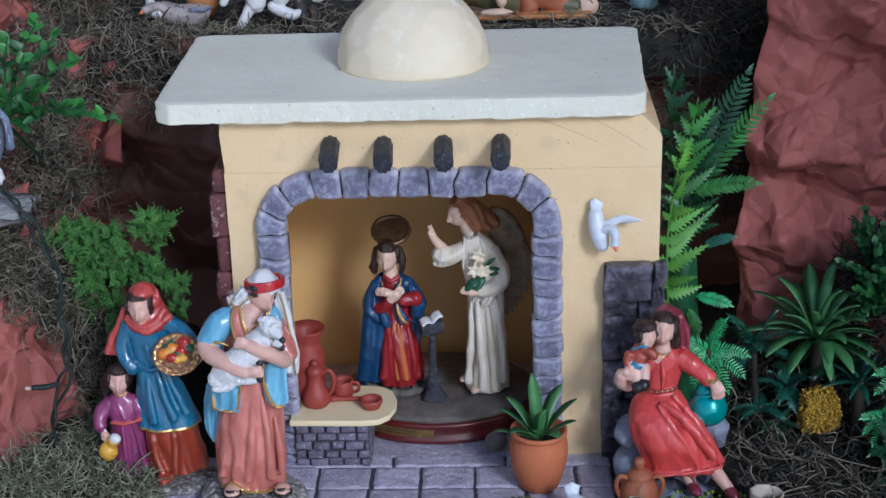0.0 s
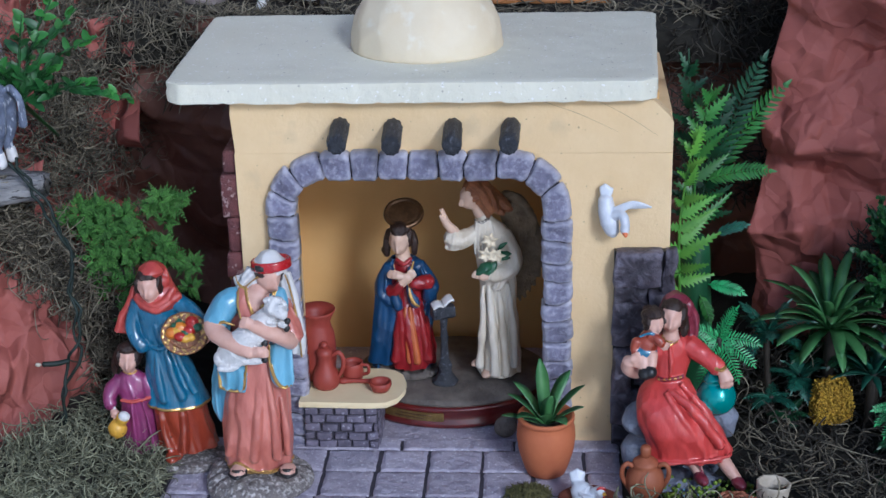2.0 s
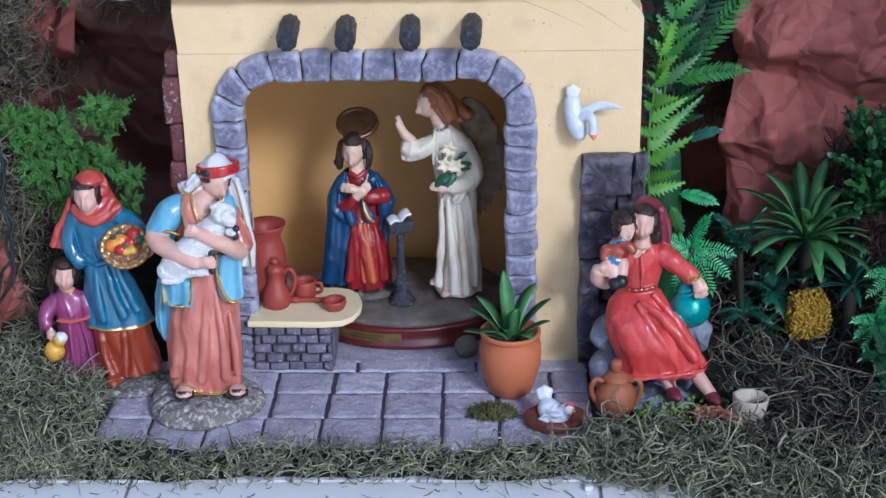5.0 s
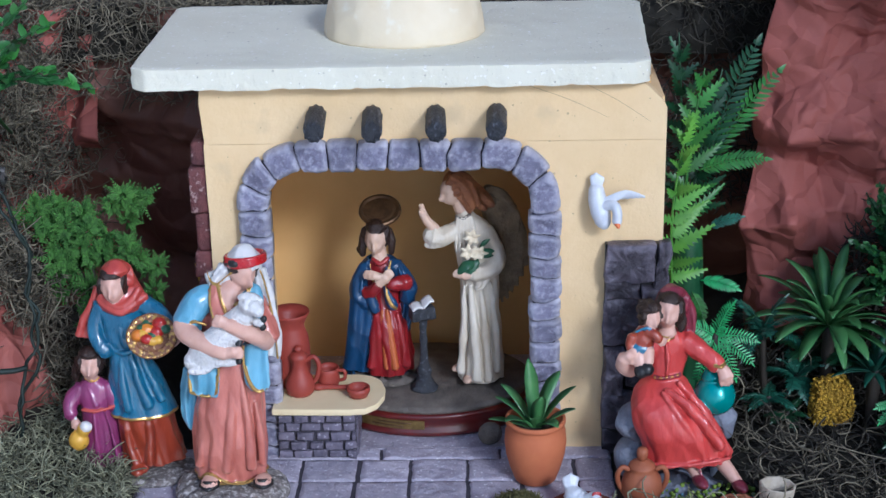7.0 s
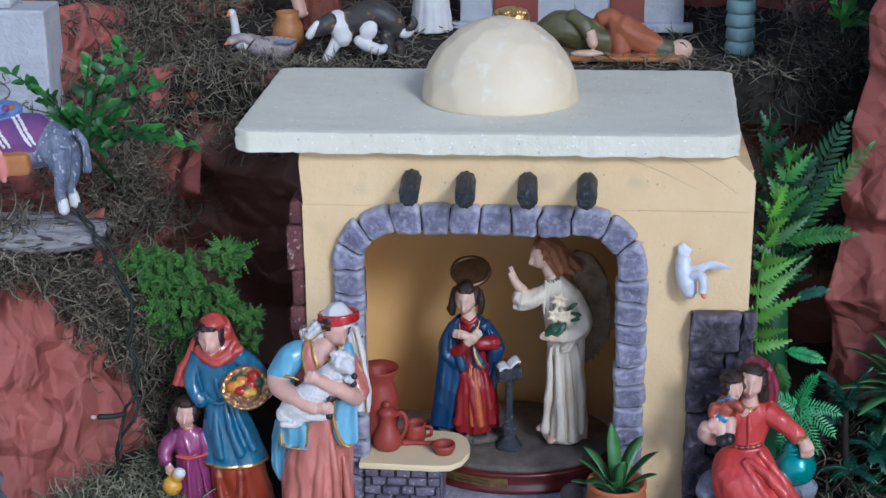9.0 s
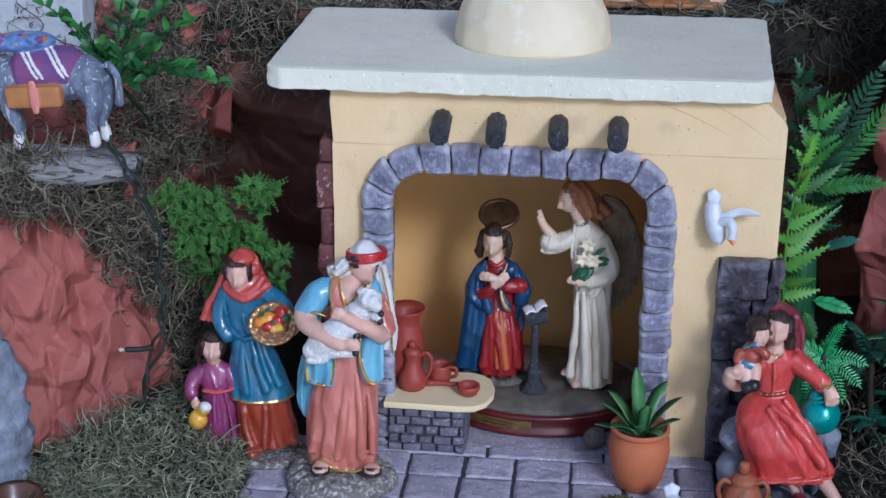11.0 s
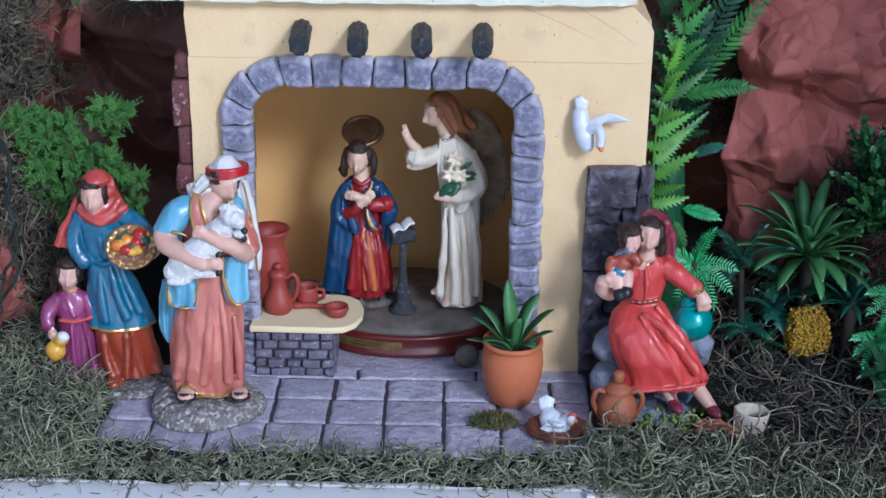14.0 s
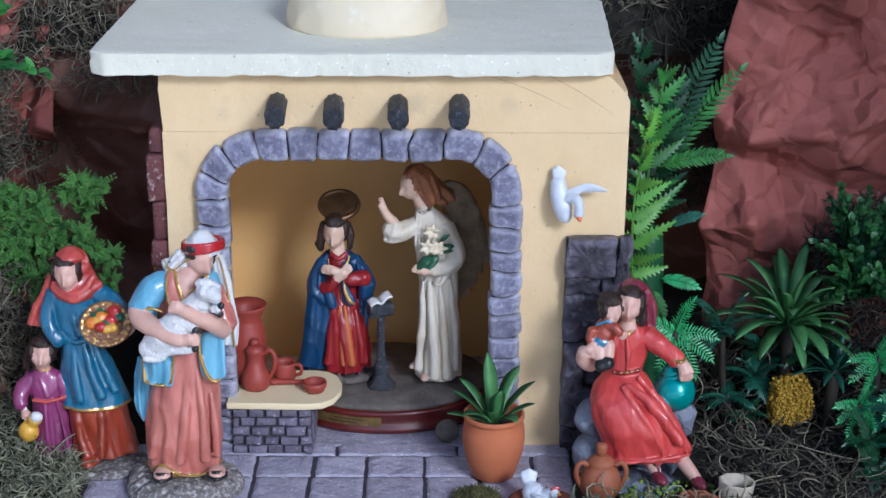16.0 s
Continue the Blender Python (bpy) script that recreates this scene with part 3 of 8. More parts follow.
# ---- crumpled paper rocks ----
def crumple(nu, nv, size, big, seed, steep=0.8, slant=0.0):
    """Heights of crumpled paper: flat facets between sharp creases, at three sizes, over a sheet of the given size."""
    rng = np.random.default_rng(seed)
    w, h = size
    x, y = np.meshgrid(np.linspace(0, w, nu + 1), np.linspace(0, h, nv + 1))
    p = rng.uniform(0, math.tau, 8)
    for k, f in enumerate((0.9, 2.1)):
        x = x + 0.10 * big / f * np.sin(f * y / big * 2.2 + p[k]) + 0.07 * big / f * np.sin(f * x / big * 2.6 + p[k + 2])
        y = y + 0.10 * big / f * np.sin(f * x / big * 2.2 + p[k + 4]) + 0.07 * big / f * np.sin(f * y / big * 2.6 + p[k + 6])
    gx, gy = x + slant * y, y
    out = np.zeros_like(x)
    gate = 0.5 + 0.5 * np.sin(x / big * 1.3 + p[1]) * np.sin(y / big * 1.1 + p[3])
    for level, (s, t) in enumerate(((big, steep), (big * 0.5, steep * 0.45), (big * 0.25, steep * 0.22))):
        both = []
        for _ in range(2):
            n = int((w + slant * h + 2 * s) * (h + 2 * s) / (s * s)) + 3
            a, b = rng.uniform(-s, w + slant * h + s, n), rng.uniform(-s, h + s, n)
            d = np.empty_like(x)
            for j in range(nv + 1):
                d[j] = ((gx[j][:, None] - a) ** 2 + (gy[j][:, None] - b) ** 2).min(1)
            both.append(d)
        out += t / s * (both[0] - both[1]) * (1 if level == 0 else 0.35 + 0.9 * gate ** 2)
    for _ in range(int(46 * w * h / (big * big) / 30)):
        cx, cy, a = rng.uniform(0, w), rng.uniform(0, h), rng.normal(0.35, 0.75)
        ln, bow, wide, high = big * rng.uniform(0.35, 1.5), rng.normal(0, 0.3), big * rng.uniform(0.035, 0.09), big * rng.uniform(0.02, 0.070) * rng.choice((-1, 1, 1))
        u = (x - cx) * math.cos(a) + (y - cy) * math.sin(a)
        v = -(x - cx) * math.sin(a) + (y - cy) * math.cos(a) - bow * u * u / ln
        out += high * np.exp(-np.abs(v) / wide) * np.clip(1 - (u / ln) ** 2, 0, 1)
    return out


def paper(name, label, at, nu, nv, seed, size, big=0.05, steep=0.8, mats=M_PAPER, slant=0.0):
    h = crumple(nu, nv, size, big, seed, steep, slant)
    bm = bmesh.new()
    rows = []
    e = 0.004
    for j in range(nv + 1):
        row = []
        for i in range(nu + 1):
            u, v = i / nu, j / nv
            p = Vector(at(u, v))
            n = (Vector(at(u + e, v)) - Vector(at(u - e, v))).cross(Vector(at(u, v + e)) - Vector(at(u, v - e)))
            if n.length > 0:
                n.normalize()
            row.append(bm.verts.new(p + n * h[j][i]))
        rows.append(row)
    for j in range(nv):
        for i in range(nu):
            bm.faces.new((rows[j][i], rows[j][i + 1], rows[j + 1][i + 1], rows[j + 1][i]))
    ob = thick(finish(bm, name, mats, True), 0.0010)
    return tagged(ob, label, "paper rock")


def rock_left(u, v):
    # a bulging boulder, its side turning back into the gap beside the house
    a = -0.55 + 1.75 * u
    x = -0.495 + 0.147 * math.sin(min(a, 1.75)) * (1 - 0.26 * v * v) - 0.035 * v
    c = math.cos(min(a, 1.75))
    y = 0.058 - 0.155 * (c ** 1.5 if c > 0 else c) * (0.97 - 0.42 * v * v) + 0.05 * v
    return (x - (0.18 * (0.25 - u) / 0.25 if u < 0.25 else 0), y, -0.012 + 0.262 * v)


paper("paper_rock", "crumpled red-brown paper boulder standing on the moss", rock_left, 190, 130, 11, (0.46, 0.30), 0.066, 0.36)


def rock_right(u, v):
    a = -0.9 + 2.1 * u
    x = 0.440 + 0.21 * math.sin(a) * (1 - 0.05 * v) + 0.05 * v + 0.024 * max(0.0, 0.4 - v) / 0.4 + (0.35 * (u - 0.8) if u > 0.8 else 0)
    y = 0.215 - 0.135 * math.cos(a * 0.9) + 0.05 * v
    return (x, y, -0.012 + 0.66 * v)


paper("paper_cliff", "tall crumpled red-brown paper cliff behind the plants", rock_right, 185, 265, 29, (0.40, 0.78), 0.078, 0.46, M_PAPER, 0.12)


def gap_left(u, v):
    return (-0.46 + 0.28 * u, 0.285 + 0.03 * math.sin(5 * u) - 0.035 * v * v - 0.02 * u, -0.012 + 0.378 * v)


# its dark tone carries the gap's shade
paper("paper_backing", "crumpled brown paper in the gap beside the house, coloured dark for shade", gap_left, 110, 140, 31, (0.30, 0.38), 0.085, 0.42, M_PAPER_SHADED, 0.5)


def slope_left(u, v):
    # the higher slope that carries the shelf with the donkey, its edge turning back into the gap
    x = -0.66 + 0.295 * u + 0.02 * v
    y = 0.02 + 0.07 * u + 0.22 * v + 0.02 * math.sin(7 * u + 2) + 1.6 * max(0.0, u - 0.86)
    return (x, y, 0.08 + 0.34 * v)


paper("paper_slope", "crumpled red-brown paper slope under dried moss", slope_left, 130, 120, 41, (0.40, 0.42), 0.05, 0.5)


def gap_right(u, v):
    return (0.205 + 0.26 * u, 0.27 + 0.03 * v, -0.012 + 0.36 * v)


# shade behind the fern is in this sheet's colour too
paper("paper_backing", "crumpled brown paper behind the tall fern, coloured dark for shade", gap_right, 70, 90, 37, (0.26, 0.36), 0.06, 0.5, M_PAPER_SHADED)


def far_back(u, v):
    return (-0.9 + 1.9 * u, 0.62 + 0.10 * math.sin(9 * u), 0.20 + 0.75 * v)


paper("paper_backdrop", "crumpled red-brown paper backdrop behind the upper terrace", far_back, 140, 60, 51, (1.9, 0.75), 0.09, 0.9)


def terrace_z(x, y):
    return 0.362 + 0.010 * n2(x, y, 9) + 0.05 * max(0.0, y - 0.36)


bm = bmesh.new()
grid_sheet(bm, 80, 30, lambda u, v: (-0.62 + 1.2 * u, 0.245 + 0.40 * v + 0.012 * n2(u * 5, 0, 3), terrace_z(-0.62 + 1.2 * u, 0.245 + 0.4 * v) - (0.05 if v == 0 else 0)))
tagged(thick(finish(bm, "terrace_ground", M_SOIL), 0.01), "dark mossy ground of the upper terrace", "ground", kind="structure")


def on_terrace(rng):
    x, y = rng.uniform(-0.60, 0.5), 0.245 + 0.30 * rng.random() ** 1.8
    return (x, y, terrace_z(x, y) + 0.008 * rng.random() ** 2)


def on_ledge(rng):
    x, z = rng.uniform(-0.60, -0.17), 0.372 - 0.10 * rng.random() ** 1.5
    return (x, 0.236 - 0.01 * rng.random() + 0.02 * n2(x, z, 12), z)


def ledge(u, v):
    return (-0.62 + 0.27 * u, 0.244 - 0.05 * (1 - v) * u * (1 - u), 0.22 + 0.145 * v)


paper("paper_ledge", "crumpled red-brown paper under the edge of the terrace", ledge, 80, 50, 61, (0.27, 0.15), 0.04, 0.7)
strands("ledge_moss", "dried brown moss hanging over the terrace edge", on_ledge, 1500, 0.034, M_MOSS_BROWN, 16, 0.0007, 1.0)
strands("terrace_moss", "dried brown-grey moss on the upper terrace", on_terrace, 2600, 0.036, M_MOSS_BROWN, 6, 0.0008, 0.35, 1.5)


def on_left_slope(rng):
    while True:
        u, v = rng.random(), rng.random()
        if rng.random() < 0.40:
            u, v = rng.uniform(0.74, 0.99), rng.uniform(0.35, 1.0)
        p = Vector(slope_left(u, v))
        if n2(p.x, p.z, 13) + 0.35 * n2(p.x, p.z, 30) > -0.50 + (0.5 if p.x < -0.5 else 0):
            return (p.x + rng.normal() * 0.004, p.y - 0.012 * rng.random() - 0.004, p.z + 0.006)


strands("slope_moss", "dried brown moss clinging to the paper slope", on_left_slope, 4500, 0.066, M_MOSS_BROWN, 7, 0.00062, 1.0, 2.3, 12)


def on_drape(rng):
    # a thick moss ridge that runs down from the shelf to the foot of the boulder
    t = rng.random()
    x = -0.53 + 0.185 * t + rng.normal() * 0.014
    z = 0.262 - 0.012 * t - 0.17 * max(0.0, t - 0.45) / 0.55 + rng.normal() * 0.010
    if t > 0.85:
        z -= rng.random() * 0.10
    return (x, (-0.035 if t > 0.45 else -0.055) + 0.09 * t + rng.normal() * 0.010, z)


strands("ridge_moss", "dried moss ridge over the paper boulder", on_drape, 2800, 0.062, M_MOSS_BROWN, 8, 0.00068, 0.9, 2.3, 12)


def on_right_gap(rng):
    z = 0.15 + 0.47 * rng.random()
    x = rng.uniform(0.21 if z < 0.35 else 0.245, 0.37)
    return (x, 0.255 + 0.30 * max(0.0, z - 0.36) - 0.02 * rng.random(), z)


# moss coloured dark to deepen the shaded gap behind the fern
strands("hanging_moss", "dried moss hanging behind the tall fern, its colour darkened for shade", on_right_gap, 2000, 0.034, M_MOSS_SHADED, 9, 0.0008, 1.0)

# ---- the little house ----
WL, WR, WT, WALL = -0.200, 0.200, 0.350, 0.020
OL, OR, OT, RAD = -0.147, 0.084, 0.276, 0.034     # the arched opening
SEAM = 0.2975
house = thing("stable_house", "cream foam toy house with stone arch and domed white roof", "model house", pose(0, 0, FLOOR_Z))


def local(z):
    return z - FLOOR_Z


def arch_path(off, n=10):
    """Points round the opening from the lower left to the lower right, set outwards by off."""
    pts = [(OL - off, 0.0 + FLOOR_Z), (OL - off, 0.09), (OL - off, 0.17), (OL - off, OT - RAD)]
    for c, a0 in (((OL + RAD, OT - RAD), 180), ((OR - RAD, OT - RAD), 90)):
        for k in range(1, n):
            a = radians(a0 - 90 * k / n)
            pts.append((c[0] + (RAD + off) * math.cos(a), c[1] + (RAD + off) * math.sin(a)))
        if a0 == 180:
            pts += [(OL + RAD, OT + off), (OL + 0.08, OT + off), (OR - 0.08, OT + off), (OR - RAD, OT + off)]
    pts += [(OR + off, OT - RAD), (OR + off, 0.17), (OR + off, 0.09), (OR + off, FLOOR_Z)]
    return pts


def solid_strip(bm, inner, outer, y0, y1, mat=0):
    """A closed wall between two lines of equal length in the front plane."""
    ring_v = [[bm.verts.new((p[0], y, local(p[1]))) for p in line] for line, y in ((inner, y0), (outer, y0), (outer, y1), (inner, y1))]
    for a in range(4):
        b = (a + 1) % 4
        for i in range(len(inner) - 1):
            bm.faces.new((ring_v[a][i], ring_v[a][i + 1], ring_v[b][i + 1], ring_v[b][i]))
    for i in (0, len(inner) - 1):
        bm.faces.new([ring_v[a][i] for a in range(4)])


inner = arch_path(0)
outer = []
for i, (x, z) in enumerate(inner):
    t = i / (len(inner) - 1)
    if i < 4:
        outer.append((WL + 0.0012 * math.sin(i * 3), z if i < 3 else 0.235))
    elif i > len(inner) - 5:
        outer.append((WR, z if i > len(inner) - 4 else 0.235))
    elif i < 8:
        outer.append((WL, 0.235 + (SEAM - 0.235) * (i - 3) / 5))
    elif i > len(inner) - 9:
        outer.append((WR, 0.235 + (SEAM - 0.235) * (len(inner) - 4 - i) / 5))
    else:
        k = (i - 8) / (len(inner) - 17)
        outer.append((WL + (WR - WL) * k, SEAM))
bm = bmesh.new()
solid_strip(bm, inner, outer, 0.0, WALL)
front = part("wall_front", bm, M_PLASTER, house, smooth=False)
bm = bmesh.new()
top = [(WL + 0.001, SEAM + 0.0004), (WR, SEAM + 0.0004), (WR, 0.326), (WR - 0.004, 0.333), (WR - 0.018, 0.347), (WR - 0.024, WT), (WL, WT), (WL - 0.0015, 0.335)]
a = [bm.verts.new((x, -0.0004, local(z))) for x, z in top]
b = [bm.verts.new((x, WALL, local(z))) for x, z in top]
bm.faces.new(a), bm.faces.new(b)
for i in range(len(top)):
    bm.faces.new((a[i], a[(i + 1) % len(top)], b[(i + 1) % len(top)], b[i]))
upper = part("wall_top_panel", bm, M_PLASTER, house, smooth=False)
# two scratches across the upper corner
for p0, p1 in (((0.082, 0.347), (0.150, 0.318)), ((0.128, 0.349), (0.186, 0.314))):
    bm = bmesh.new()
    tube(bm, [(p0[0], -0.0003, local(p0[1])), ((p0[0] + p1[0]) / 2, -0.0004, local((p0[1] + p1[1]) / 2 + 0.002)), (p1[0], -0.0003, local(p1[1]))], [0.00025, 0.0003, 0.00015], n=6)
    part("scratch", bm, M_SCORE, upper, "thin scored line in the plaster")
for wname, lo, hi, m in (("wall_side", (WL, WALL, 0), (WL + 0.012, 0.215, local(WT)), M_PLASTER), ("wall_side", (WR - 0.012, WALL, 0), (WR, 0.215, local(0.33)), M_PLASTER),
                         ("wall_rear", (WL + 0.012, 0.203, 0), (WR - 0.012, 0.215, local(WT)), M_INNER)):
    bm = bmesh.new()
    block(bm, lo, hi)
    part(wname, bm, m, house, smooth=False)
for lo, hi in (((WL + 0.0125, WALL + 0.0005, 0.002), (WL + 0.0150, 0.2025, local(WT) - 0.002)), ((WR - 0.0150, WALL + 0.0005, 0.002), (WR - 0.0125, 0.2025, local(WT) - 0.002))):
    bm = bmesh.new()
    block(bm, lo, hi)
    part("inner_lining", bm, M_INNER, house, smooth=False)
bm = bmesh.new()
block(bm, (WL + 0.001, 0.001, 0.0), (WR - 0.001, 0.203, local(-0.0005)))
part("house_floor", bm, M_PAVE, house, "grey-violet painted floor board", smooth=False)

# roof slab with chipped edges
bm = bmesh.new()
bmesh.ops.create_grid(bm, x_segments=150, y_segments=60, size=0.5)
for v in bm.verts:
    u, w = v.co.x + 0.5, v.co.y + 0.5
    front_y, back_y = -0.017 + 0.004 * u, 0.226 + 0.004 * u
    x = -0.256 + (0.440 + 0.012 * w) * u
    y = front_y + (back_y - front_y) * w
    edge = min(u, 1 - u, w, 1 - w)
    corner = 0.010 * (max(0, 0.03 - u) / 0.03 + max(0, 0.03 - (1 - u)) / 0.03) * (max(0, 0.05 - w) / 0.05 + max(0, 0.05 - (1 - w)) / 0.05)
    y += corner * (1 if w < 0.5 else -1)
    v.co = Vector((x, y, local(0.370) + 0.0006 * n2(x, y, 60) + (-0.0012 if edge == 0 else 0)))
    if edge == 0:
        v.co.x += 0.0007 * n2(x * 170, y * 170) + 0.0006 * n2(x * 60, y * 60)
        v.co.y += 0.0007 * n2(y * 170 + 7, x * 170) + 0.0006 * n2(y * 60 + 3, x * 60)
top_faces = bm.faces[:]
ext = bmesh.ops.extrude_face_region(bm, geom=top_faces)
for g in ext["geom"]:
    if isinstance(g, bmesh.types.BMVert):
        g.co.z = local(0.3505) + 0.0012 * n2(g.co.x, g.co.y, 55) + 0.0030 * max(0.0, n2(g.co.x, 1.0, 38) - 0.15) + 0.004 * max(0.0, n2(g.co.x, g.co.y, 90) - 0.38)
side = [e for e in bm.edges if abs(e.verts[0].co.z - e.verts[1].co.z) > 0.012]
res = bmesh.ops.subdivide_edges(bm, edges=side, cuts=5)
for g in res["geom_inner"]:
    if isinstance(g, bmesh.types.BMVert):
        q = g.co * 230
        g.co += Vector((noise.noise(q), noise.noise(q + Vector((9, 0, 0))), 0)) * 0.0012
roof = part("roof_slab", bm, M_ROOF, house, "white painted foam roof slab with chipped edge")
roof.data.set_sharp_from_angle(angle=radians(40))

# dome with whittled flats
rng = random.Random(3)
cuts = []
for k in range(120):
    z = 1 - 1.25 * (k + 0.5) / 120
    a = k * 2.39996
    d = Vector((math.sqrt(max(0, 1 - z * z)) * math.cos(a), math.sqrt(max(0, 1 - z * z)) * math.sin(a), z)) + Vector((rng.uniform(-0.09, 0.09), rng.uniform(-0.09, 0.09), rng.uniform(-0.09, 0.09)))
    cuts.append((d.normalized(), rng.uniform(0.985, 1.004)))
bm = bmesh.new()
nu, nv = 96, 34
rings = []
for j in range(nv + 1):
    t = math.pi / 2 * j / nv * 0.995
    row = []
    for i in range(nu):
        a = math.tau * i / nu
        d = Vector((math.cos(a) * math.cos(t), math.sin(a) * math.cos(t), math.sin(t)))
        k = min(1.02, min(r / d.dot(c) for c, r in cuts if d.dot(c) > 0.6))
        row.append((-0.028 + 0.0730 * d.x * k, 0.108 + 0.0675 * d.y * k, local(0.3695) + 0.077 * d.z * k))
    rings.append(row)
loft(bm, rings)
part("dome", bm, M_DOME, house, "cream carved dome")
bm = bmesh.new()
lathe(bm, [(0.0725, -0.0004), (0.0735, 0.0012), (0.0700, 0.0016)], n=44)
for v in bm.verts:
    v.co = Vector((-0.028 + v.co.x, 0.108 + v.co.y * 0.925, local(0.3705) + v.co.z))
part("dome_joint", bm, M_DOME, house, "line of glue round the dome")

# roof logs
for k, (x, z, lean) in enumerate(((-0.1005, 0.3245, 1.0), (-0.0525, 0.3235, 1.2), (0.002, 0.3235, 0.8), (0.0545, 0.324, -0.6))):
    bm = bmesh.new()
    rows = []
    for j, (y, r) in enumerate(((0.004, 0.0082), (-0.010, 0.0085), (-0.022, 0.0083), (-0.034, 0.0086), (-0.043, 0.0086), (-0.0475, 0.0080), (-0.0480, 0.0045))):
        rows.append([(x + math.cos(math.tau * i / 36) * r * (1 + 0.07 * math.sin(9 * math.tau * i / 36 + k * 2)) + lean * 0.0004 * j,
                      y + 0.0012 * math.sin(i * 2.3 + k) * (1 if j > 3 else 0),
                      local(z) - 0.0016 * j * 0.4 + math.sin(math.tau * i / 36) * r * (1 + 0.07 * math.sin(9 * math.tau * i / 36 + k))) for i in range(36)])
    loft(bm, rows)
    part("roof_log", bm, M_LOG, house, "charcoal wooden roof log")


# arch stones, one after another round the opening
def arch_stone(s0, s1, line_in, line_out, depth, seed, j0, j1):
    """One hand-cut stone; j0 and j1 are the slant and bow of its two joints."""
    bm = bmesh.new()
    rng = random.Random(seed)
    n, rows = 13, []
    w0, w1 = rng.uniform(-0.0012, 0.0012), rng.uniform(-0.0008, 0.0016)
    dep = depth * rng.uniform(0.88, 1.15)
    tilt = rng.uniform(-0.0010, 0.0010)
    for k in range(n):
        t = k / (n - 1)
        s = s0 + (s1 - s0) * t
        pi, po = line_in(s), line_out(s)
        e = 1 - abs(2 * t - 1) ** 14
        pi = pi + (pi - po).normalized() * (w0 - 0.0018 * (1 - e))
        po = po + (po - pi).normalized() * (w1 - 0.0018 * (1 - e))
        d = -dep * (0.82 + 0.18 * e) + tilt * (t - 0.5)
        row = [(pi.x, 0.006, pi.y)]
        for m in range(10):
            c = m / 9
            sk = (j0[0] * (1 - t) + j1[0] * t) * (c - 0.5) + (j0[1] * (1 - t) + j1[1] * t) * math.sin(math.pi * c)
            q = pi.lerp(po, c) + (line_in(s + sk) - line_in(s)).lerp(line_out(s + sk) - line_out(s), c)
            edge = 1 - abs(2 * c - 1) ** 13
            y = d * (0.62 + 0.38 * edge)
            w = Vector(noise.noise_vector(Vector((q.x * 90, seed * 3.0, q.y * 90)))) * 0.0020 + Vector(noise.noise_vector(Vector((q.x * 260, seed * 3.0, q.y * 260)))) * 0.0011
            row.append((q.x + w.x * 0.6, y + w.y, q.y + w.z * 0.6))
        row.append((po.x, 0.003, po.y))
        rows.append(row)
    loft(bm, rows)
    return bm


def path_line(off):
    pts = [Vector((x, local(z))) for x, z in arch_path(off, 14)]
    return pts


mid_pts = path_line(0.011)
lens = [0.0]
for p, q_ in zip(mid_pts, mid_pts[1:]):
    lens.append(lens[-1] + (q_ - p).length)


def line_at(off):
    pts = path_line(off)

    def at(s):
        s = min(max(s, 0), lens[-1] - 1e-6)
        i = max(k for k in range(len(lens) - 1) if lens[k] <= s)
        t = (s - lens[i]) / (lens[i + 1] - lens[i])
        return pts[i].lerp(pts[i + 1], t)
    return at


li, lo_ = line_at(-0.0015), line_at(0.0258)
rng = random.Random(5)
s, k, last = 0.0, 0, (0.0, 0.0)
while s < lens[-1] - 0.006:
    side = s < 0.27 or s > lens[-1] - 0.27
    ln = rng.uniform(0.0185, 0.0225) if side else rng.uniform(0.0255, 0.0305)
    e = min(s + ln, lens[-1])
    joint = (rng.uniform(-0.005, 0.005), rng.uniform(-0.0022, 0.0022))
    bm = arch_stone(s + 0.0009, e - 0.0009, li, lo_, 0.0125, 100 + k, last, joint)
    last = joint
    part("arch_stone", bm, M_STONE, front)
    s, k = e, k + 1
bm = bmesh.new()
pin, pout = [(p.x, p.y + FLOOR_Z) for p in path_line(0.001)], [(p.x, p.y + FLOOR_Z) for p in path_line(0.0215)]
solid_strip(bm, pin, pout, -0.0065, -0.0005)
part("arch_mortar", bm, M_JOINT, front, "dark recessed mortar", smooth=False)

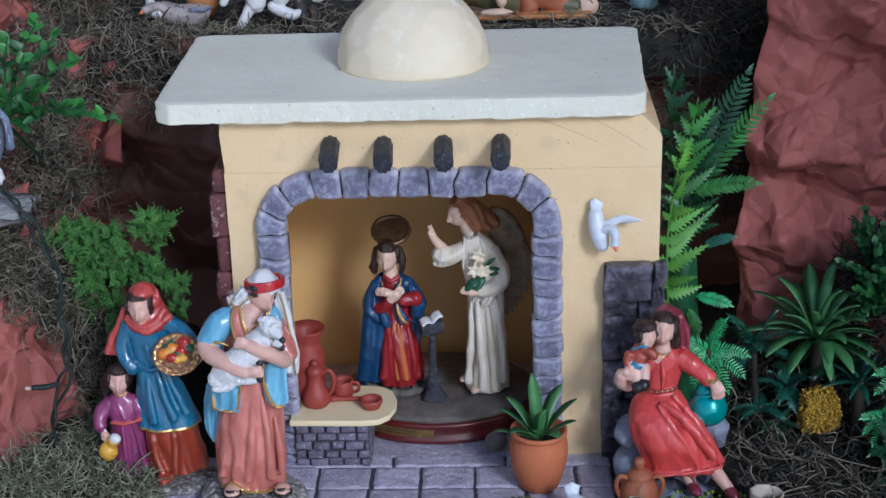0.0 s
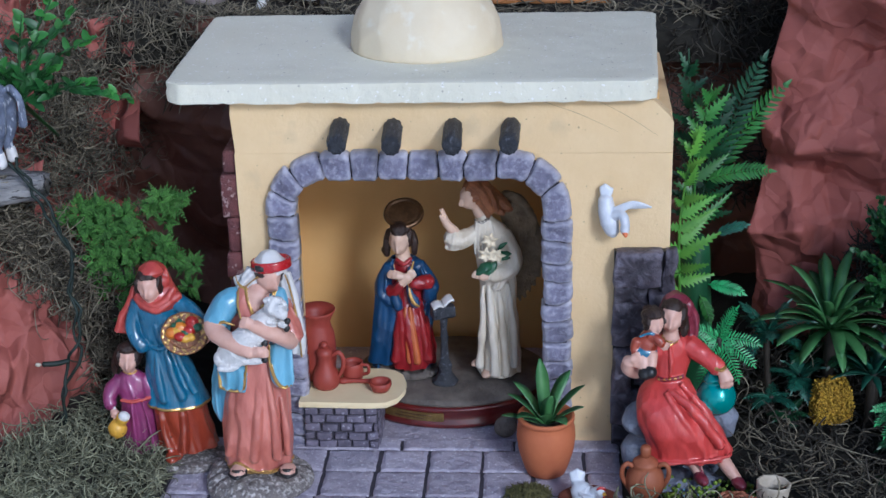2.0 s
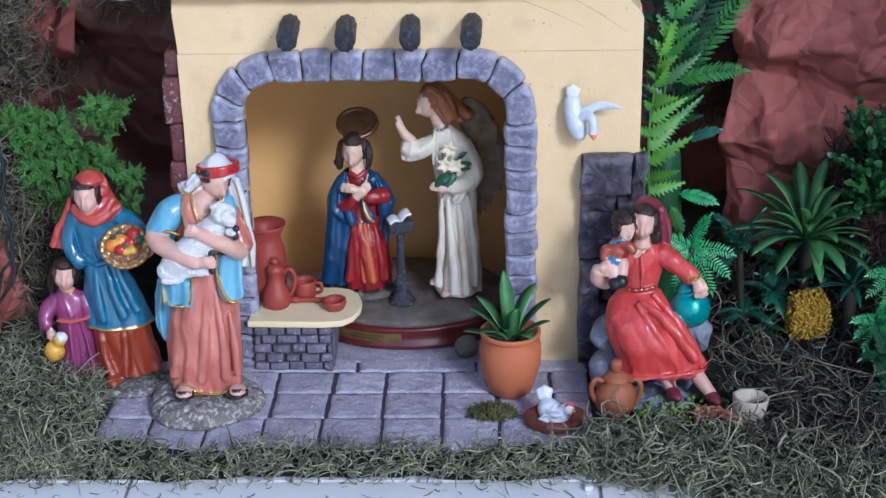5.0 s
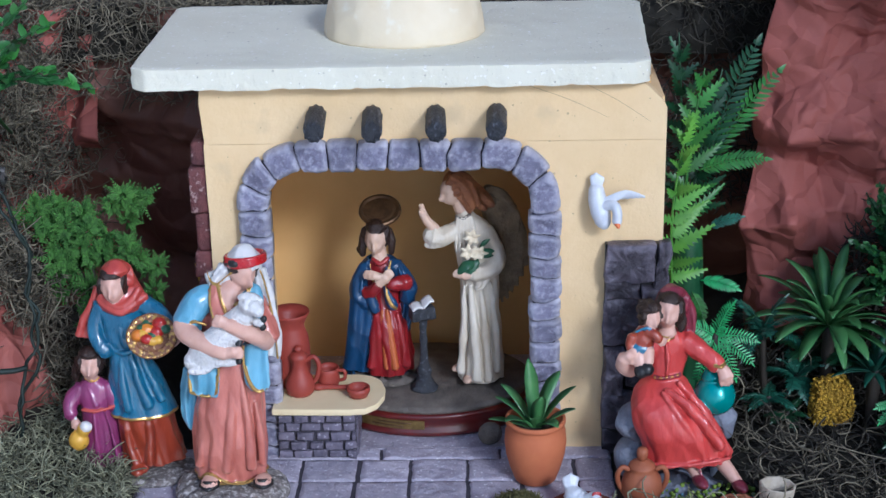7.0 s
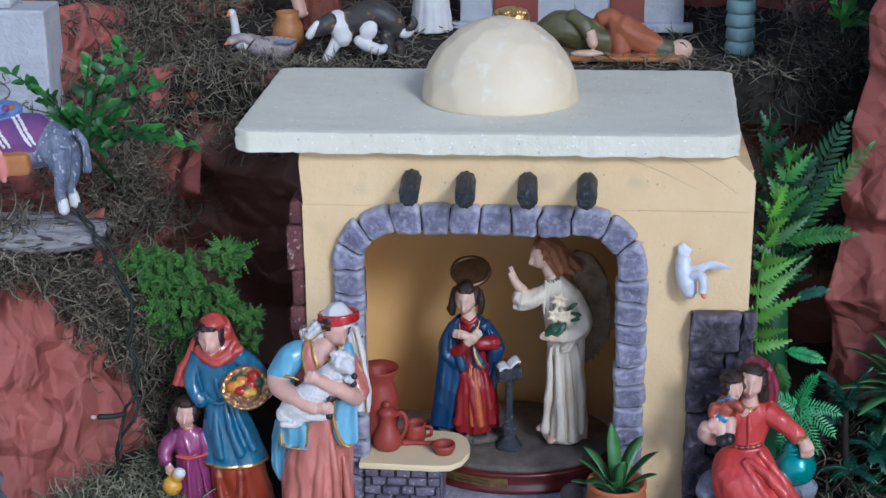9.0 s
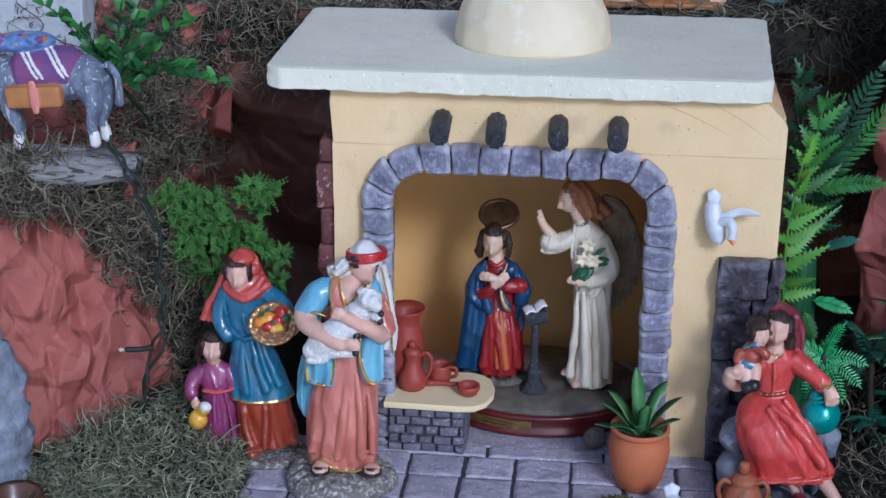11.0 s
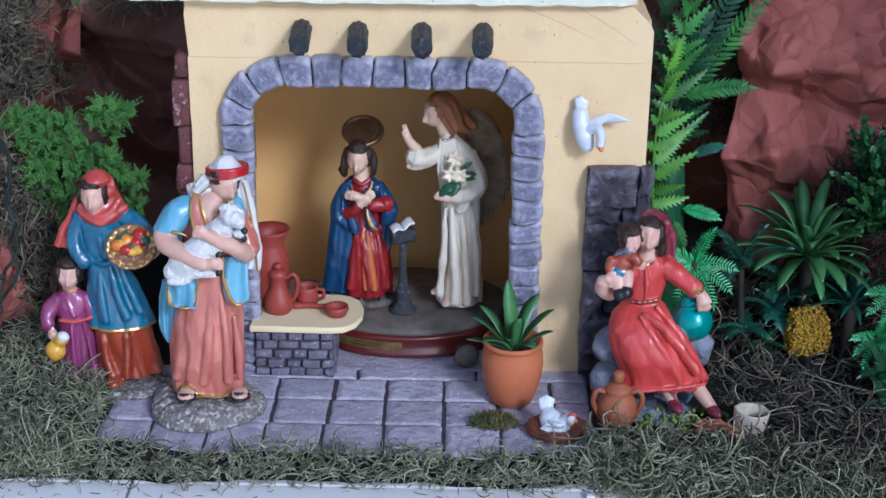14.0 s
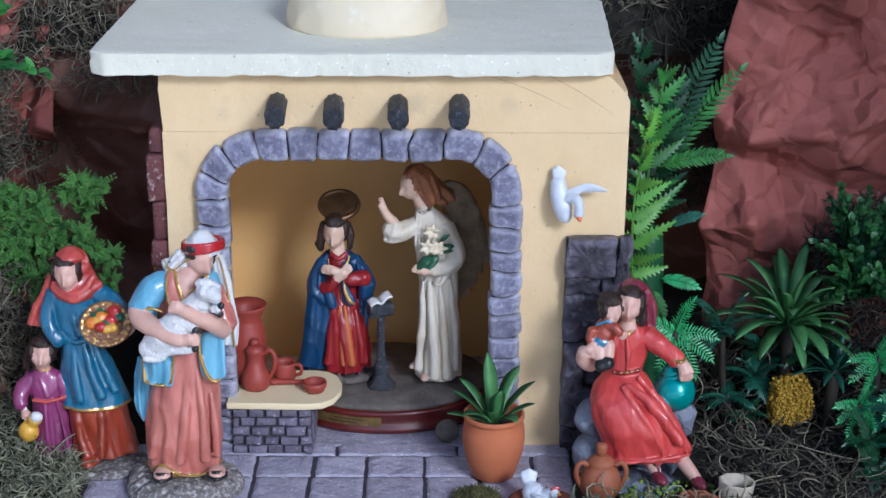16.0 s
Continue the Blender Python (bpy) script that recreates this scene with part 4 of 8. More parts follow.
# dark stone pillar at the right of the front
rng = random.Random(9)
pillar = [(0.1475, 0.194, 0.168, 0.206, 2), (0.193, 0.2065, 0.160, 0.207, 4), (0.1480, 0.181, 0.152, 0.172, -3), (0.180, 0.2058, 0.146, 0.166, 1), (0.1465, 0.183, 0.106, 0.153, 0), (0.182, 0.2055, 0.098, 0.147, -2),
          (0.1475, 0.168, 0.060, 0.107, 3), (0.167, 0.2065, 0.064, 0.101, -1), (0.1465, 0.185, 0.024, 0.063, 1), (0.184, 0.2060, 0.020, 0.0655, -2), (0.1475, 0.2055, -0.011, 0.024, 0)]
for k, (x0, x1, z0, z1, lean) in enumerate(pillar):
    bm = bmesh.new()
    cx, cz, hx, hz = (x0 + x1) / 2, (z0 + z1) / 2, (x1 - x0) / 2 - 0.0007, (z1 - z0) / 2 - 0.0007
    dep = 0.0165 + rng.uniform(-0.0065, 0.0055)
    rings = []
    for y, sc in ((0.002, 0.97), (-0.5 * dep, 1.0), (-0.88 * dep, 0.99), (-dep, 0.90), (-1.02 * dep, 0.55), (-1.0 * dep, 0.2)):
        row = []
        for i in range(32):
            a = math.tau * i / 32
            c, sn = math.cos(a), math.sin(a)
            sq = 1 / max(abs(c), abs(sn))
            rr = 0.92 * sq + 0.08
            rr = min(rr, 1.36)
            x, z = cx + hx * c * rr * sc, cz + hz * sn * rr * sc
            x, z = min(max(x, x0 + 0.0013), x1 - 0.0013), min(max(z, z0 + 0.0013), z1 - 0.0013)
            w = Vector(noise.noise_vector(Vector((x * 75, y * 75, z * 75 + k))))
            row.append((x + lean * 0.02 * (z - cz) + w.x * 0.0024, y + (w.y * 0.0058 + 0.0030 * noise.noise(Vector((x * 190, k, z * 190)))) * (1 if y < 0 else 0), local(z) + w.z * 0.0024))
        rings.append(row)
    loft(bm, rings)
    part("pillar_stone", bm, M_DARKSTONE, house, smooth=True)
bm = bmesh.new()
block(bm, (0.1490, -0.0070, 0.001), (0.2045, 0.0008, local(0.204)))
part("pillar_mortar", bm, M_BLACK, house, smooth=False)

# red bricks up the outer left side
z, k = 0.30, 0
rng = random.Random(21)
for h in (0.024, 0.044, 0.036, 0.024, 0.038, 0.030, 0.042, 0.034, 0.036):
    if z <= 0:
        break
    bm = bmesh.new()
    block(bm, (WL - rng.uniform(0.012, 0.018), rng.uniform(0.002, 0.006), local(max(z - h, -0.011)) + 0.0008), (WL + 0.003, 0.045, local(z) - 0.0008), 0.003, 0, 0.003, seed=30 + k, segs=2)
    part("side_brick", bm, M_REDBRICK, house)
    z -= h
    k += 1
bm = bmesh.new()
ball(bm, (WL - 0.012, 0.022, local(0.178)), (0.007, 0.012, 0.022), u=14, v=10)
for v in bm.verts:
    v.co += Vector(noise.noise_vector(v.co * 110)) * 0.0025
part("side_stone", bm, M_LICHEN, house, "mustard painted rounded stone on the side wall")

# ---- paving pad ----
def paving_stone(x0, x1, y0, y1, z0, z1, seed):
    """A hand-cut stone: uneven outline, dished top, rounded and chipped edge."""
    bm = bmesh.new()
    n = 9
    off = Vector((seed * 3.7, seed * 1.9, 0))
    rows = []
    for j in range(n + 1):
        row = []
        for i in range(n + 1):
            u, v = i / n, j / n
            # closer lines near the edge
            u, v = 0.5 - 0.5 * math.cos(math.pi * u), 0.5 - 0.5 * math.cos(math.pi * v)
            p = Vector((x0 + (x1 - x0) * u, y0 + (y1 - y0) * v, 0))
            w = Vector(noise.noise_vector(p * 120 + off))
            edge = min(p.x - x0, x1 - p.x, (p.y - y0) * 2.2, (y1 - p.y) * 2.2)
            r = max(0.0, 1 - edge / 0.0030)
            z = z1 + 0.0007 * noise.noise(p * 60 + off) + 0.0007 * noise.noise(p * 170 + off) - 0.0022 * r * r
            row.append(bm.verts.new((p.x + w.x * 0.0011 * r, p.y + w.y * 0.0009 * r, z)))
        rows.append(row)
    for j in range(n):
        for i in range(n):
            bm.faces.new((rows[j][i], rows[j][i + 1], rows[j + 1][i + 1], rows[j + 1][i]))
    rim = rows[0] + [r[-1] for r in rows[1:]] + rows[-1][-2::-1] + [r[0] for r in rows[-2:0:-1]]
    low = [bm.verts.new((v.co.x, v.co.y, z0)) for v in rim]
    for k in range(len(rim)):
        m = (k + 1) % len(rim)
        bm.faces.new((rim[k], low[k], low[m], rim[m]))
    bm.faces.new(low)
    return bm


pad = thing("paving_pad", "grey-violet painted stone paving slab before the house", "paving", pose(0, 0, FLOOR_Z))
bm = bmesh.new()
block(bm, (-0.272, -0.160, 0.0006), (0.157, 0.0002, local(-0.0022)), 0.001)
part("pad_base", bm, M_JOINT, pad, smooth=False)
rng = random.Random(33)
rows_y = [(-0.020, 0.001), (-0.060, -0.0205), (-0.105, -0.0605), (-0.1595, -0.1055)]
for r, (y0, y1) in enumerate(rows_y):
    shift = (0.0, 0.0, 0.004, -0.002)[r]
    x = -0.275 + shift
    k = 0
    while x < 0.156:
        w = 0.0497 + rng.uniform(-0.003, 0.003) if r else 0.11
        x1 = min(x + w, 0.1575)
        if 0.1575 - x1 < 0.012:
            x1 = 0.1575
        drift = 0.004 * r
        xs = max(x, -0.2735)
        bm = paving_stone(xs + rng.uniform(0.0008, 0.0018), x1 - rng.uniform(0.0008, 0.0018), y0 + 0.0002, y1 - 0.0002, local(-0.007) if r < 3 else 0.0008, local(rng.uniform(-0.0009, 0.0005)), r * 20 + k)
        part("paving_stone", bm, M_PAVE, pad)
        x, k = x1, k + 1


from mathutils.bvhtree import BVHTree


# ---- painted figurines, each one plain mesh (lengths in millimetres) ----
def cloth(bm, rows, mat=0, n=64, waves=15, phase=0.0, twist=0.014, a0=0.0, a1=math.tau, wall=None, steps=5):
    """A draped skin. rows: (x, y, z, rx, ry, fold). With wall it is an open cape that spans only a0 to a1."""
    def fold_at(a, z):
        u = waves * a / 2 + phase + twist * z + 1.3 * noise.noise(Vector((math.cos(a) * 1.6 + phase, math.sin(a) * 1.6, z * 0.022)))
        return abs(math.sin(u)) ** 0.7 - 0.6 + 0.4 * math.sin(3 * a + phase * 2 + 0.01 * z)

    def span(r, shrink):
        x, y, z, rx, ry, f = r
        pts = []
        for i in range(n if wall is None else n + 1):
            a = a0 + (a1 - a0) * i / n
            k = 1 + f * fold_at(a, z)
            pts.append((x + math.cos(a) * (rx - shrink) * k, y + math.sin(a) * (ry - shrink) * k, z))
        return pts
    out = []
    for k in range(len(rows) - 1):
        r0, r1, r2, r3 = rows[max(k - 1, 0)], rows[k], rows[k + 1], rows[min(k + 2, len(rows) - 1)]
        for s in range(steps):
            t = s / steps
            r = [0.5 * (2 * b + (c - a) * t + (2 * a - 5 * b + 4 * c - d) * t * t + (3 * b - 3 * c + d - a) * t ** 3) for a, b, c, d in zip(r0, r1, r2, r3)]
            out.append(r)
    out.append(rows[-1])
    rings = [span(r, 0) if wall is None else span(r, 0) + span(r, wall)[::-1] for r in out]
    loft(bm, rings, mat)


def ring_at(p, rx, ry, n=40):
    return [Vector(p) + Vector((math.cos(math.tau * i / n) * rx, math.sin(math.tau * i / n) * ry, 0)) for i in range(n)]


def hem(bm, row, mat, r=1.2, waves=15, phase=0.0, twist=0.014, n=64):
    x, y, z, rx, ry, f = row
    pts = []
    for i in range(n + 1):
        a = math.tau * i / n
        u = waves * a / 2 + phase + twist * z + 1.3 * noise.noise(Vector((math.cos(a) * 1.6 + phase, math.sin(a) * 1.6, z * 0.022)))
        k = 1 + f * (abs(math.sin(u)) ** 0.7 - 0.6 + 0.4 * math.sin(3 * a + phase * 2 + 0.01 * z) * 1.0)
        pts.append((x + math.cos(a) * rx * k, y + math.sin(a) * ry * k, z))
    tube(bm, pts, r, mat, n=6, steps=1)


def face(bm, c, r, yaw, pitch, mat, lean=0):
    """A plain sculpted head: skull, narrowing jaw, brow, sockets, nose and lips in low relief, and the neck root."""
    turn = Euler((radians(pitch), radians(lean), radians(yaw))).to_matrix()
    marks = [((0.36, -0.86, 0.14), -0.10, 26), ((-0.36, -0.86, 0.14), -0.10, 26), ((0, -0.98, 0.12), 0.05, 60), ((0, -1, -0.04), 0.13, 75), ((0, -0.98, -0.18), 0.20, 80),
             ((0, -0.90, -0.44), 0.07, 60), ((0, -0.82, -0.55), -0.03, 90), ((0, -0.76, -0.70), 0.07, 40), ((0.46, -0.80, -0.22), 0.05, 16), ((-0.46, -0.80, -0.22), 0.05, 16), ((0, -0.85, 0.42), 0.03, 12)]
    marks = [(Vector(d).normalized(), a, k) for d, a, k in marks]
    rings = []
    for j in range(33):
        t = -math.pi / 2 + math.pi * (0.01 + 0.98 * j / 32)
        row = []
        for i in range(44):
            d = Vector((math.cos(t) * math.cos(math.tau * i / 44), math.cos(t) * math.sin(math.tau * i / 44), math.sin(t)))
            k = 1 + 1.5 * sum(a * math.exp(s * (d.dot(m) - 1)) for m, a, s in marks)
            jaw = 1 - 0.24 * max(0.0, -d.z) ** 1.5
            row.append(Vector(c) + turn @ Vector((d.x * 0.75 * jaw, d.y * 0.93 * (1 - 0.10 * max(0.0, -d.z)), d.z * 1.10)) * (r * k))
        rings.append(row)
    loft(bm, rings, mat)


def cap(bm, c, r, yaw, pitch, mat, k=1.12, wide=0.62, top=0.42, back=0.12, low=-1.0, lean=0, wave=0.05, strands=9, tall=1.0):
    """Hair or a veil round a head, left open over the face; low cuts it off towards the neck."""
    turn = Euler((radians(pitch), radians(lean), radians(yaw))).to_matrix()
    rings = []
    for j in range(41):
        t = -math.pi / 2 + math.pi * (0.01 + 0.98 * j / 40)
        row = []
        for i in range(60):
            a = math.tau * i / 60
            d = Vector((math.cos(t) * math.cos(a), math.cos(t) * math.sin(a), math.sin(t)))
            s = k * (1 + wave * math.sin(strands * math.atan2(d.x, d.z + 0.3) + 3 * d.y) * max(0.0, 1 - d.z ** 4))
            if d.y < 0:
                e = max(abs(d.x) / wide, (d.z / top if d.z > 0 else 0))
                e = 1 - min(1, max(0, (e - 0.90) / 0.16)) if e < 1.1 else 0
                s = s * (1 - e) + 0.60 * e
            if d.z < low:
                s *= 0.75
            row.append(Vector(c) + turn @ Vector((d.x * 0.86, d.y * 0.94 + back, d.z * 1.08 * tall)) * (r * s))
        rings.append(row)
    loft(bm, rings, mat)


def fist(bm, wrist, tip, r, mat, thumb=1.0):
    """A hand: palm and four fingers from the wrist towards the tip."""
    wrist, tip = Vector(wrist), Vector(tip)
    d = (tip - wrist).normalized()
    side = d.cross(Vector((0, -1, 0.15))).normalized()
    knuckle = wrist.lerp(tip, 0.5)
    tube(bm, [wrist, knuckle], [r * 0.85, r * 1.05], mat, n=12, flat=0.75)
    for k in range(4):
        o = side * (k - 1.5) * r * 0.52
        tube(bm, [knuckle + o * 0.9, knuckle.lerp(tip, 0.6) + o, tip + o * 0.8 - d * abs(k - 1.2) * r * 0.2 + Vector((0, r * 0.3, -r * 0.2))], [r * 0.34, r * 0.32, r * 0.24], mat, n=8)
    tube(bm, [wrist + side * r * 0.7 * thumb, knuckle + side * r * 1.1 * thumb + Vector((0, -r * 0.3, 0))], [r * 0.36, r * 0.28], mat, n=8)


def ribbon(bm, pts, widths, mat, thick_=1.6, n=14, waves=2.0, amp=0.18):
    """A hanging panel of cloth with soft pleats across its width."""
    pts = [Vector(p) for p in pts]
    line, wid = [], []
    for i in range(len(pts) - 1):
        p0, p1, p2, p3 = pts[max(i - 1, 0)], pts[i], pts[i + 1], pts[min(i + 2, len(pts) - 1)]
        for s in range(6):
            t = s / 6
            line.append(0.5 * (2 * p1 + (p2 - p0) * t + (2 * p0 - 5 * p1 + 4 * p2 - p3) * t * t + (3 * p1 - 3 * p2 + p3 - p0) * t ** 3))
            wid.append(widths[i] + (widths[i + 1] - widths[i]) * t)
    line.append(pts[-1])
    wid.append(widths[-1])
    rings = []
    for i, p in enumerate(line):
        d = (line[min(i + 1, len(line) - 1)] - line[max(i - 1, 0)]).normalized()
        side = d.cross(Vector((0, 1, 0.0)))
        side = side.normalized() if side.length > 0.1 else Vector((1, 0, 0))
        out = side.cross(d)
        front_, rear_ = [], []
        for k in range(n + 1):
            u = 2 * k / n - 1
            q = p + side * wid[i] * u + out * (wid[i] * amp * math.sin(waves * math.pi * u + 0.35 * i * 0.2) + wid[i] * 0.22 * u * u)
            front_.append(q + out * -thick_)
            rear_.append(q + out * thick_)
        rings.append(front_ + rear_[::-1])
    loft(bm, rings, mat)


def ridge(bm, a, b, g, mat, bow=(0, 0, 0), sink=1.8):
    """One soft fold of cloth from a to b, half sunk in the skin below."""
    a, b = Vector(a) + Vector((0, sink, 0)), Vector(b) + Vector((0, sink, 0))
    tube(bm, [a, a.lerp(b, 0.5) + Vector(bow), b], [g * 0.6, g * 1.35, g * 1.6], mat, n=14)


def sculpt(ob, voxel, soft, folds):
    """Fuses the overlapping forms of a figurine into one skin, keeps its paints, and adds fine drapery relief."""
    src = ob.data
    tree = BVHTree.FromPolygons([v.co for v in src.vertices], [p.vertices[:] for p in src.polygons])
    kinds = [p.material_index for p in src.polygons]
    mod = ob.modifiers.new("fuse", "REMESH")
    mod.mode, mod.voxel_size = "VOXEL", voxel
    me = bpy.data.meshes.new_from_object(ob.evaluated_get(bpy.context.evaluated_depsgraph_get()))
    ob.modifiers.clear()
    me.materials.clear()
    for m in src.materials:
        me.materials.append(m)
    bm = bmesh.new()
    bm.from_mesh(me)
    for _ in range(soft):
        bmesh.ops.smooth_vert(bm, verts=bm.verts, factor=0.5, use_axis_x=True, use_axis_y=True, use_axis_z=True)
    bm.normal_update()
    for f in bm.faces:
        f.material_index = kinds[tree.find_nearest(f.calc_center_median())[2]]
        f.smooth = True
    for v in bm.verts:
        k = sum(f.material_index in folds for f in v.link_faces) / max(1, len(v.link_faces))
        if k:
            q = v.co
            s = 22 * noise.noise(Vector((q.x * 18, q.y * 18, q.z * 14)))
            w = noise.noise(Vector((q.x * 62 + s * 0.05, q.y * 62, q.z * 20 + s * 0.02))) + 0.12 * noise.noise(Vector((q.x * 200 + 7, q.y * 200, q.z * 60)))
            v.co += v.normal * (0.0026 * k * (0.30 - abs(w)))
    bm.to_mesh(me)
    bm.free()
    ob.data = me
    bpy.data.meshes.remove(src)


def figurine(name, label, bm, mats, m, category="figurine", voxel=0.0011, soft=2, folds=(), shape=None):
    for v in bm.verts:
        if shape:
            v.co = Vector(shape(*v.co))
        v.co = v.co * 0.001 + Vector(noise.noise_vector(v.co * 0.12)) * 0.0004
    ob = finish(bm, name, mats)
    sculpt(ob, voxel, soft, folds)
    ob.name = name
    ob.matrix_basis = m
    return tagged(ob, label, category)


# the shepherd with a lamb
bm = bmesh.new()
PEB, SAL, SKY_, SKIN, WHI, RED, GOL, BLK, HAI, WOO = range(10)
rows = [[(math.cos(math.tau * i / 60) * rx * (1 + 0.05 * math.sin(3 * math.tau * i / 60 + 1)), math.sin(math.tau * i / 60) * ry * (1 + 0.04 * math.sin(2 * math.tau * i / 60)), z + (1.2 * math.sin(i * 1.7) if 2 < z < 19 else 0)) for i in range(60)]
        for rx, ry, z in ((49, 43, 0), (51, 45, 4), (50, 44, 9), (45, 39, 14), (37, 31, 17), (24, 20, 19), (8, 6, 20))]
loft(bm, rows, PEB)
r0 = (2, 2, 24.5, 31, 22, 0.10)
cloth(bm, [r0, (2, 2, 52.5, 31.5, 22, 0.10), (4, 2, 86.5, 29.5, 20, 0.09), (9, 2, 116.5, 25, 18, 0.06), (9, 2, 145.5, 25, 17, 0.04), (11, 2, 172.5, 25, 16, 0.02), (12, 2, 187.5, 21, 14, 0.0), (16, 1, 199.5, 11, 10, 0), (20, 0, 208.5, 7, 7, 0)], SAL, waves=9, n=110, twist=0.004)
hem(bm, r0, GOL, 1.2, waves=9, n=110, twist=0.004)
tube(bm, [(-23, -14, 25.5), (-15, -20, 34.5), (-6, -22, 30.5), (4, -24, 26.5), (19, -24, 26.5), (29, -22, 31.5), (37, -14, 29.5)], 1.2, GOL, n=6)
for a, b, g in (((-3, -14, 110.5), (-10, -19, 38.5), 2.8), ((10, -15, 118.5), (3, -21, 37.5), 3.4), ((19, -15, 119.5), (24, -20, 39.5), 2.8), ((-16, -11, 86.5), (-22, -14, 38.5), 2.6), ((29, -11, 96.5), (32, -14, 39.5), 2.6)):
    ridge(bm, a, b, g, SAL, (1.5, -1.5, 0))
# blue shawl over the shoulders, hanging in two panels
cloth(bm, [(5, 4, 150.5, 31, 20, 0.05), (5, 4, 165.5, 32, 20, 0.05), (7, 3, 179.5, 31, 19, 0.04), (10, 2, 190.5, 25, 16, 0.02), (14, 1, 198.5, 15, 12, 0)], SKY_, a0=radians(-40), a1=radians(236), wall=3, n=60)
tube(bm, [(1, -4, 197.5), (-12, -8, 191.5), (-21, -12, 179.5), (-27, -14, 172.5)], [8, 12, 12, 10], SKY_, n=16, flat=0.8)
ribbon(bm, [(-16, -14, 138.5), (-12, -18, 127.5), (-13, -17, 107.5)], [9, 12.5, 13], SKY_, 1.6)
tube(bm, [(-23, -18, 110.5), (-12, -20, 108.5), (-3, -18, 110.5), (2, -20, 134.5)], 1.3, GOL, n=6)
tube(bm, [(-24, -12, 140.5), (-25, -14, 125.5), (-24, -17, 110.5)], 1.5, GOL, n=6)
ribbon(bm, [(-28, 12, 118.5), (-32, 12, 91.5), (-32, 10, 72.5), (-30, 8, 61.5)], [7, 8, 7, 3], SKY_, 2)
ribbon(bm, [(33, -14, 154.5), (33, -18, 134.5), (34, -19, 119.5), (34, -19, 113.5)], [10, 11, 10, 6], SKY_, 1.6, waves=1.2)
tube(bm, [(24, -20, 155.5), (24, -22, 135.5), (29, -22, 118.5), (35, -21, 112.5), (41, -19, 115.5)], 1.4, GOL, n=6)
# open collar
tube(bm, [(20, -7, 207.5), (14, -13, 201.5), (12, -17, 191.5)], [7, 9, 7], SKIN, flat=0.7, n=14)
tube(bm, [(3, -10, 203.5), (5, -15, 194.5), (6, -19, 183.5)], [6.5, 7.5, 7], SAL, n=12, flat=0.6)
tube(bm, [(-1, -11, 205.5), (-2, -17, 195.5), (1, -22, 181.5)], 1.3, GOL, n=6)
tube(bm, [(6, -13, 207.5), (8, -19, 198.5), (12, -23, 187.5)], 1.3, GOL, n=6)
tube(bm, [(31, -10, 204.5), (28, -14, 198.5), (20, -20, 192.5)], 1.3, GOL, n=6)
tube(bm, [(33, -6, 201.5), (35, -10, 193.5), (33, -13, 178.5)], [6, 8, 8], SKY_, n=12, flat=0.6)
# lamb across the chest
tube(bm, [(-15, -24, 146.5), (-3, -28, 156.5), (11, -29, 168.5), (22, -28, 180.5), (30, -27, 189.5)], [10, 14, 13.5, 12, 9], WOO, n=20)
for k in range(120):
    t, a = (k * 0.618) % 1, k * 2.4
    x, z = -20 + 48 * t, 142 + 44 * t
    ball(bm, (x + 3 + 2 * math.sin(a * 1.3), -40.0 + 3.5 * abs(math.sin(a)) + 2 * t, z + 11.0 * math.sin(a)), (3.0, 2.2, 2.8), WOO, (0, 0, 0), 7, 5)
for p, rr in (((-17, -28, 145.5), 8.5), ((-13, -30, 141.5), 6.5), ((3, -32, 148.5), 7.0), ((13, -33, 149.5), 6.0)):
    ball(bm, p, rr, WOO, u=12, v=8)
tube(bm, [(4, -34, 148.5), (13, -35, 147.5), (20, -36, 148.5)], [5.5, 4.2, 3.4], WOO, n=10)
ball(bm, (35, -33, 198.5), (10.5, 9, 10), WOO, (0, 20, 0), 18, 14)
tube(bm, [(38, -39, 199.5), (43, -43, 195.5)], [7.0, 5.2], WOO, n=14)
tube(bm, [(33, -40, 205.5), (32, -43, 200.5), (34, -43, 196.5)], [2.6, 3.4, 2.0], WOO, n=10, flat=0.6)
for k in range(12):
    ball(bm, Vector((35, -36, 204.5)) + Vector((-8 + 1.5 * k, 1.5 * math.sin(k * 2.0), 3.5 - 0.10 * (k - 4) ** 2)), (2.6, 2.4, 2.6), WOO, u=8, v=6)
for p in ((23, -38, 149.5), (24, -38, 165.5), (45, -36, 186.5), (44, -36, 179.5)):
    ball(bm, p, (3.0, 2.6, 3.4), BLK, (0, 25, 0), 10, 8)
tube(bm, [(38, -34, 183.5), (43, -36, 183.5)], [4.0, 3.2], WOO)
# arms
tube(bm, [(-26, -13, 172.5), (-21, -22, 167.5), (-2, -36, 162.5), (13, -42, 157.5)], [9.5, 9.0, 7.4, 5.0], SKIN, n=16)
fist(bm, (13, -42, 157.5), (28, -44, 160.5), 5.0, SKIN, -1)
tube(bm, [(-29, -12, 176.5), (-27, -16, 171.5), (-16, -22, 178.5), (-5, -22, 175.5)], 1.3, GOL, n=6)
tube(bm, [(34, -4, 188.5), (43, -8, 171.5), (46, -12, 159.5)], [8.5, 9, 8.5], SAL, n=14, fold=0.04)
tube(bm, [(43, -14, 156.5), (37, -28, 167.5), (22, -38, 179.5), (14, -42, 185.5)], [8, 7.6, 6.0, 4.8], SKIN, n=16)
fist(bm, (14, -42, 185.5), (4, -43, 189.5), 5.2, SKIN, 1)
